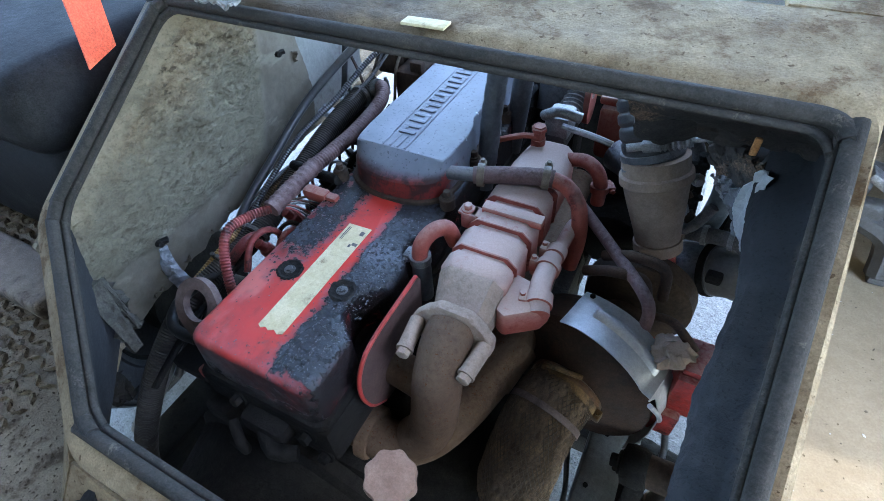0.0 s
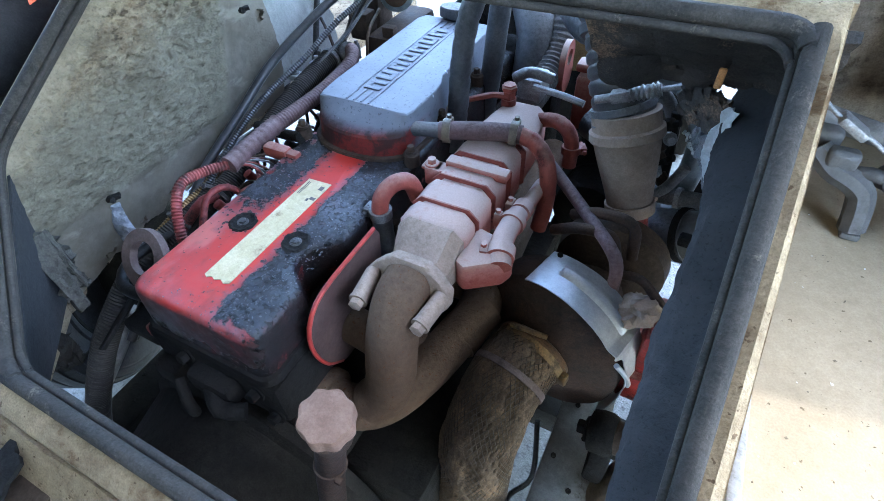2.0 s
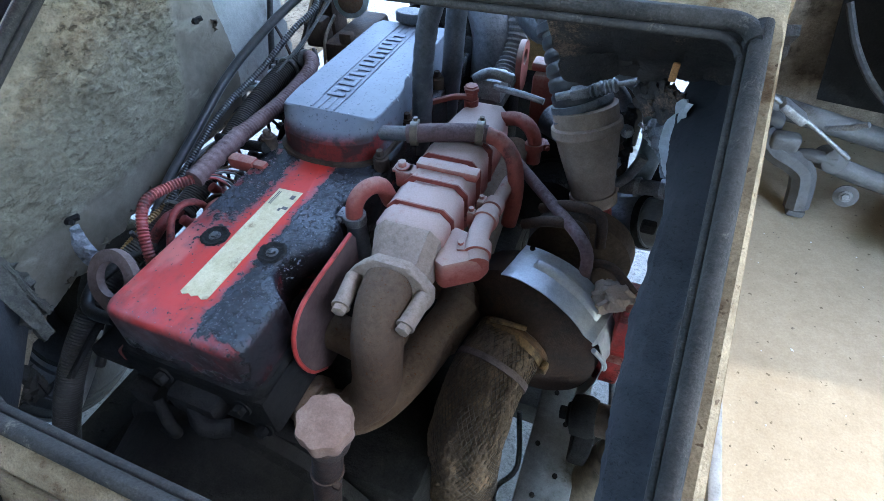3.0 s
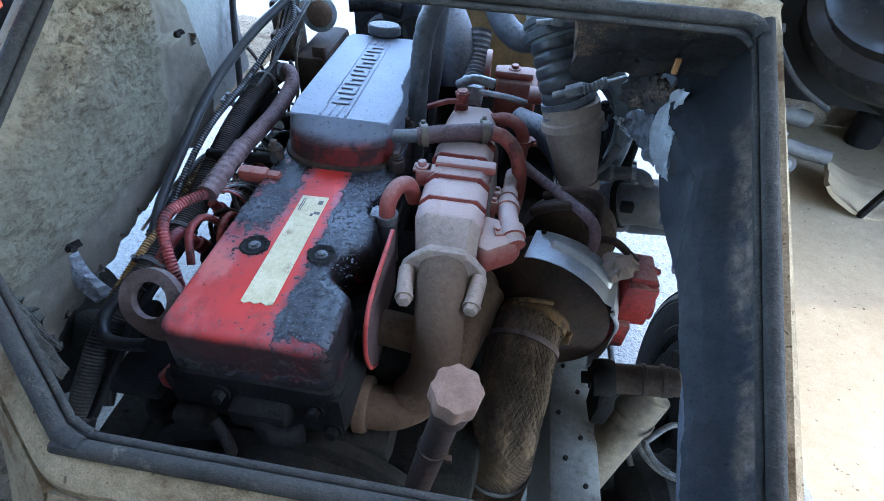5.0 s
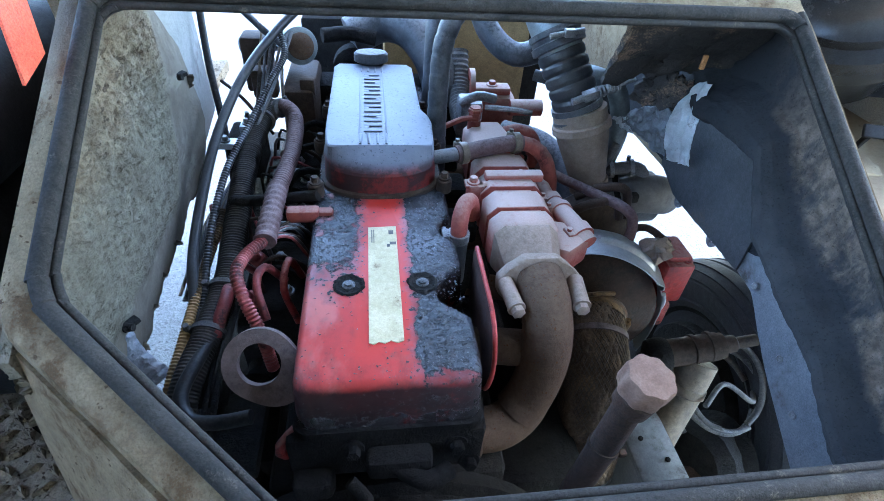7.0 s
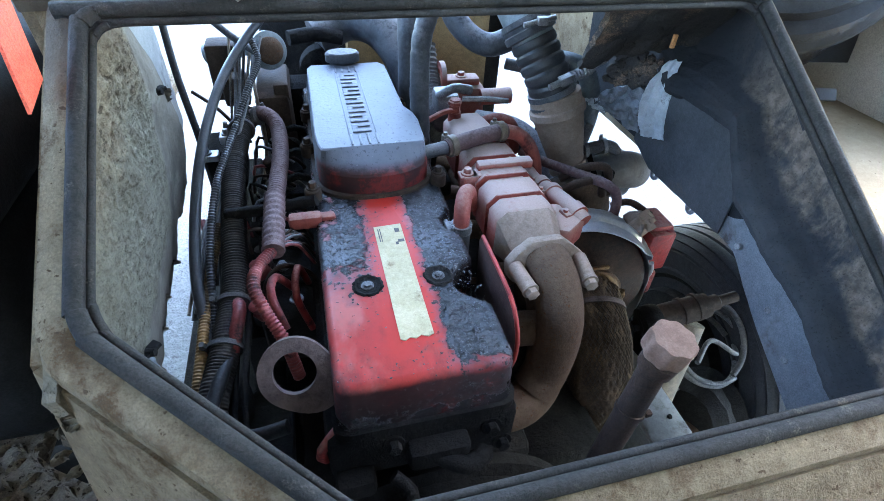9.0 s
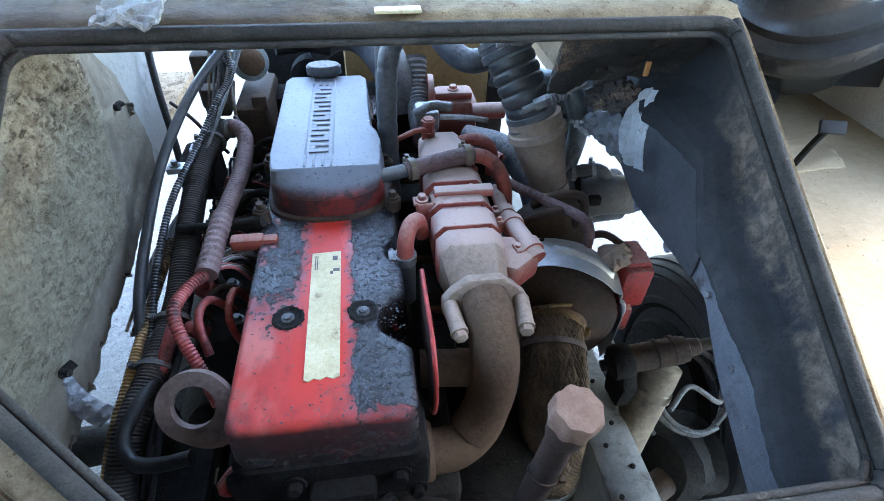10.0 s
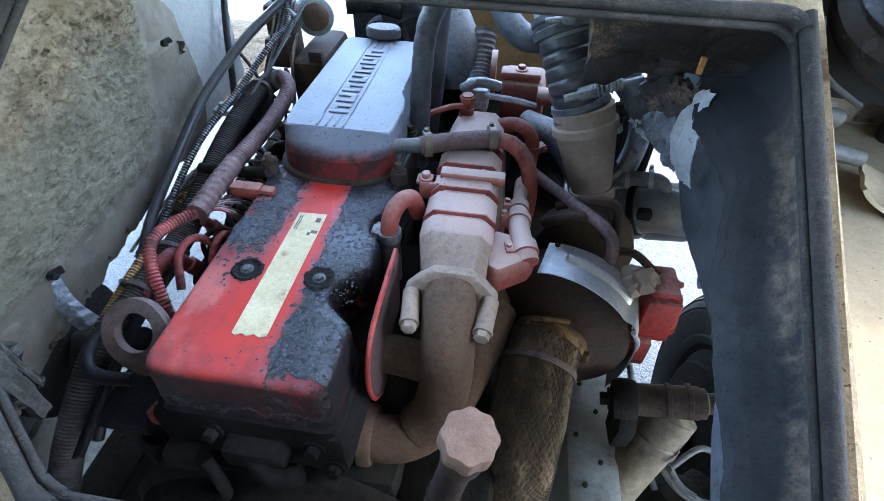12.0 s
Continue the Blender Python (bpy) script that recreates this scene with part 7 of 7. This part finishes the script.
tube(bm, [(0.735, 0.38, 1.35), (0.78, 0.373, 1.342), (0.83, 0.37, 1.334)], 0.013, 18)
solo("cross_tube", bm, "cast", (0.95, 0.37, 1.32), "lower grey tube ending at the pedal pivot", "tube", "footwell tubes")
bm = nb()
tube(bm, [(0.69, 0.5, 1.52), (0.72, 0.47, 1.47), (0.77, 0.46, 1.42), (0.84, 0.46, 1.38)], 0.005, 8)
solo("thin_cable", bm, "hose", (0.75, 0.47, 1.45), "thin black cable crossing the footwell", "cable")
mp = thing("small_pedal", (0.87, 0.25, FLOOR_R), "small dark pedal pad on a stalk", "pedal")
bm = nb()
box(bm, (-0.022, -0.012, 0), (0.022, 0.012, 0.008), 0.003, axis_pose((0.868, 0.24, 1.398), (-0.2, -0.7, 0.6)))
part("pad", bm, "vinyl", mp)
bm = nb()
tube(bm, [(0.87, 0.245, 1.395), (0.872, 0.262, 1.35), (0.874, 0.28, 1.285)], 0.006, 8)
part("stalk", bm, "oil", mp)
bm = nb()
sheet(bm, lambda u, v: (0.8 + 0.2 * u + 0.05 * v, 0.28 + 0.12 * v, 1.286 + 0.05 * max(0.0, 0.5 - u) ** 2 * 4 * (1 - 0.4 * v) + fuzz((u * 3, v * 3, 6), 1, 0.006)), 20, 14, 0.006)
solo("floor_mat", bm, "floor", (0.92, 0.34, FLOOR_R), "pale dusty floor mat with a curled corner", "mat")
cw = thing("steering_cowl", (0.9, 0.47, FLOOR_R), "glossy black ribbed steering column cowl", "cowl")
bm = nb()
lathe(bm, [(0.03, -0.28), (0.1, -0.26), (0.13, -0.08), (0.155, -0.06), (0.165, -0.02), (0.155, 0.012), (0.135, 0.02), (0.135, 0.045), (0.115, 0.055), (0.105, 0.07), (0.1, 0.1), (0.06, 0.13)], axis_pose((0.91, 0.46, 1.6), (-0.55, -0.45, 0.7)) @ Matrix.Diagonal((1.2, 1.2, 1, 1)), 56)
part("cowl", bm, "gloss", cw)
bm = nb()
tube(bm, [(0.94, 0.5, 1.53), (0.97, 0.53, 1.4), (0.99, 0.55, 1.285)], 0.03, 16)
part("column", bm, "vinyl", cw)
bm = nb()
sheet(bm, lambda u, v: (0.722 + 0.443 * u - 0.077 * (1 - u) * (1 - v), 0.55 - 0.08 * u + 0.02 * math.sin(4 * v), 1.8 - 0.43 * v), 12, 12, 0.01)
solo("rubber_mat", bm, "vinyl", (0.9, 0.6, FLOOR_R), "black rubber sheet hanging under the dash", "mat")

alt = thing("alternator", (0.34, 0.58, 0.95), "oil-black alternator and belt brackets", "alternator")
bm = nb()
lathe(bm, [(0.05, 0), (0.068, 0.012), (0.07, 0.03), (0.066, 0.034), (0.066, 0.09), (0.07, 0.094), (0.068, 0.12), (0.04, 0.14)], axis_pose((0.34, 0.5, 1.05), (0, 1, 0)), 32)
part("case", bm, "oil", alt)
bm = nb()
box(bm, (0.28, 0.6, 0.88), (0.42, 0.72, 1.16), 0.02)
box(bm, (0.27, 0.44, 0.95), (0.31, 0.7, 1.0), 0.01)
part("bracket", bm, "oil", alt)
ecu = thing("control_unit", (-0.235, 0.45, 1.05), "finned black engine control unit", "control unit")
bm = nb()
box(bm, (-0.262, 0.28, 1.06), (-0.212, 0.6, 1.17), 0.008)
part("case", bm, "oil", ecu)
for k in range(8):
    bm = nb()
    box(bm, (-0.268, 0.3 + 0.036 * k, 1.07), (-0.262, 0.306 + 0.036 * k, 1.16))
    part("fin", bm, "oil", ecu)
rnd = random.Random(5)
for k in range(8):
    y = 0.2 + 0.045 * k
    hose_thing("wire", [(-0.215, y, 1.215), (-0.2 - 0.02 * rnd.random(), y + 0.01, 1.24 + 0.02 * rnd.random()), (-0.17, y + 0.03 * rnd.random(), 1.235), (-0.14, y + 0.02, 1.21)], 0.0032, ("rust", "redloom", "hose", "oil")[k % 4], "small sensor wire between loom and head", category="wire", n=6)


def litter(name, mat_name, area, z, n, size, seed, label, tilt=25):
    """Loose crumbs, flakes and leaf bits lying on a floor."""
    r = random.Random(seed)
    verts, faces = [], []
    for _ in range(n):
        x, y = area[0] + (area[2] - area[0]) * r.random(), area[1] + (area[3] - area[1]) * r.random()
        s = size * (0.4 + 1.4 * r.random() ** 2)
        m = pose(x, y, z + s * 0.18, r.uniform(-tilt, tilt), r.uniform(-tilt, tilt), r.uniform(0, 360))
        w, h = s * r.uniform(0.3, 0.8), s * r.uniform(0.08, 0.25)
        i = len(verts)
        for px, py, pz in ((-s, 0, 0), (0, -w, 0), (s, 0, h), (0, w, 0), (0, 0, h + s * 0.2)):
            verts.append(m @ Vector((px, py, pz)))
        faces += [(i, i + 1, i + 4), (i + 1, i + 2, i + 4), (i + 2, i + 3, i + 4), (i + 3, i, i + 4), (i + 3, i + 2, i + 1, i)]
    me = bpy.data.meshes.new(name)
    c = Vector(((area[0] + area[2]) / 2, (area[1] + area[3]) / 2, z))
    me.from_pydata([v - c for v in verts], [], faces)
    me.materials.append(M[mat_name])
    ob = new(name, me)
    ob.location = c
    return tagged(ob, label, "litter", kind="stuff")


litter("leaf_litter", "crumb", (-0.85, -0.75, -0.44, 0.1), FLOOR_L, 900, 0.007, 3, "dry leaf bits and dirt crumbs on the floor")
litter("leaf_litter", "crumb", (-0.43, -0.75, -0.1, -0.4), FLOOR_L, 350, 0.006, 4, "dry leaf bits and dirt crumbs behind the hatch")
litter("grit", "crumb", (0.62, -0.35, 1.15, 0.55), FLOOR_R, 500, 0.0014, 7, "dark grit scattered over the footwell floor")
litter("paint_flakes", "chip", (0.62, -0.3, 1.15, 0.55), FLOOR_R, 140, 0.0014, 8, "pale paint flakes on the footwell floor")
for k, (area, n, size) in enumerate((((0.032, -0.14, 0.096, -0.05), 420, 0.0017), ((0.03, -0.05, 0.1, 0.19), 520, 0.0015), ((-0.1, 0.03, -0.028, 0.19), 460, 0.0016), ((-0.1, -0.15, 0.096, -0.128), 110, 0.0013), ((-0.098, -0.13, 0.09, 0.1), 60, 0.0012))):
    litter("oily_grit", "grit", area, 1.2996, n, size, 20 + k, "black oily grit stuck to the valve cover")
bm = nb()
box(bm, (0.483, 0.23, 1.505), (0.491, 0.236, 1.527), 0.002)
solo("rust_fleck", bm, "orange_rust", (0.487, 0.233, 1.51), "orange rusty metal tab on the felt", "tab")

sm = thing("starter_motor", (-0.24, 0.2, 0.88), "oil-black starter motor low beside the block", "starter")
bm = nb()
lathe(bm, [(0.04, 0), (0.062, 0.01), (0.065, 0.2), (0.05, 0.22), (0.05, 0.3), (0.03, 0.31)], axis_pose((-0.25, 0.06, 0.93), (0, 1, 0)), 28)
part("case", bm, "oil", sm)
bm = nb()
lathe(bm, [(0.03, 0), (0.032, 0.14), (0.02, 0.15)], axis_pose((-0.21, 0.08, 1.01), (0, 1, 0)), 20)
part("solenoid", bm, "oil", sm)
em = thing("engine_mount", (-0.27, 0.55, 0.9), "oil-caked engine mount bracket", "bracket")
bm = nb()
box(bm, (-0.36, 0.42, 0.95), (-0.17, 0.74, 0.99), 0.01)
box(bm, (-0.2, 0.45, 0.85), (-0.17, 0.7, 1.1), 0.008)
part("bracket", bm, "oil", em)

hose_thing("intercooler_hose", [(0.36, 0.53, 1.395), (0.4, 0.505, 1.4), (0.436, 0.5, 1.384), (0.472, 0.5, 1.35), (0.504, 0.5, 1.305), (0.515, 0.51, 1.24), (0.51, 0.53, 1.16)], 0.0155, "dusty_hose", "grey hose arching behind the funnel")
hose_thing("intercooler_hose", [(0.33, 0.545, 1.375), (0.38, 0.52, 1.368), (0.43, 0.512, 1.34), (0.455, 0.52, 1.29), (0.46, 0.53, 1.2)], 0.012, "dusty_hose", "slim grey hose curving behind the funnel")
ltr = thing("bracket_links", (0.44, 0.45, 1.27), "cluster of grimy linkage blocks behind the funnel", "linkage")
for k, q in enumerate(((0.452, 0.44, 1.335), (0.458, 0.44, 1.31), (0.447, 0.435, 1.29), (0.46, 0.44, 1.272), (0.452, 0.43, 1.25), (0.468, 0.43, 1.235))):
    bm = nb()
    lathe(bm, [(0.004, -0.016), (0.011, -0.014), (0.011, 0.004), (0.006, 0.006), (0.006, 0.016)], axis_pose(q, ((0.8, -0.3, 0.5), (0.2, -0.9, 0.3), (0.6, -0.4, -0.6))[k % 3]), 8)
    part("link", bm, ("oil", "dull_steel", "grimy")[k % 3], ltr)
bm = nb()
tube(bm, [(0.455, 0.455, 1.35), (0.462, 0.455, 1.29), (0.47, 0.45, 1.2)], 0.008, 8)
part("stem", bm, "oil", ltr)
bm = nb()
tube(bm, [(0.43, 0.42, 1.235), (0.455, 0.41, 1.222), (0.475, 0.412, 1.235), (0.495, 0.42, 1.28)], 0.009, 10)
part("elbow", bm, "dusty_hose", ltr)
hose_thing("radiator_hose", [(0.3, 0.62, 1.2), (0.38, 0.56, 1.2), (0.43, 0.5, 1.16), (0.45, 0.44, 1.1)], 0.034, "hose", "black hose low beside the intake")
bm = nb()
box(bm, (0.602, -0.42, FLOOR_R + 0.003), (0.615, 0.042, FLOOR_R + 0.014), 0.003)
solo("floor_trim", bm, "painted", (0.608, -0.2, FLOOR_R), "pale plastic trim strip along the tunnel's foot", "trim")
bm = nb()
box(bm, (-0.78, -0.2, FLOOR_L + 0.002), (-0.5, -0.1, FLOOR_L + 0.05), 0.012, None, 3)
solo("seat_rail", bm, "bulkhead", (-0.64, -0.15, FLOOR_L), "brown dirt-covered rail in front of the seat", "rail")

hose_thing("drain_pipe", [(-0.34, -0.1, 1.05), (-0.36, -0.16, 0.98), (-0.38, -0.24, 0.9)], 0.018, "painted", "pale plastic pipe low by the hatch corner", category="pipe")

hub = thing("hub_casting", (0.68, -0.02, 0.7), "dirt-caked steering knuckle casting by the wheel", "casting")
bm = nb()
lathe(bm, [(0.03, 0), (0.07, 0.01), (0.085, 0.04), (0.075, 0.08), (0.09, 0.1), (0.06, 0.13)], axis_pose((0.6, -0.04, 0.8), (1, 0.2, -0.1)), 30)
for v in bm.verts:
    v.co += Vector((0, fuzz(v.co, 16, 0.012, 2), fuzz(v.co, 16, 0.012, 6)))
part("knuckle", bm, "oil", hub)
bm = nb()
tube(bm, [(0.5, -0.12, 0.74), (0.58, -0.08, 0.78), (0.66, -0.05, 0.8)], 0.028, 16)
part("arm", bm, "rust", hub)
for k in range(7):
    o = rnd.random()
    hose_thing("wire", [(-0.17 - 0.01 * k, 0.62, 1.42 + 0.01 * o), (-0.2 - 0.008 * k, 0.5, 1.36 - 0.012 * k), (-0.235 - 0.006 * k, 0.36 + 0.02 * o, 1.3 - 0.01 * k), (-0.265 - 0.004 * k, 0.22, 1.24), (-0.28 - 0.003 * k, 0.08, 1.2 + 0.015 * o)], 0.0028, ("dusty_hose", "hose", "tan", "plastic")[k % 4], "thin loose wire in the harness run", category="wire", n=6)
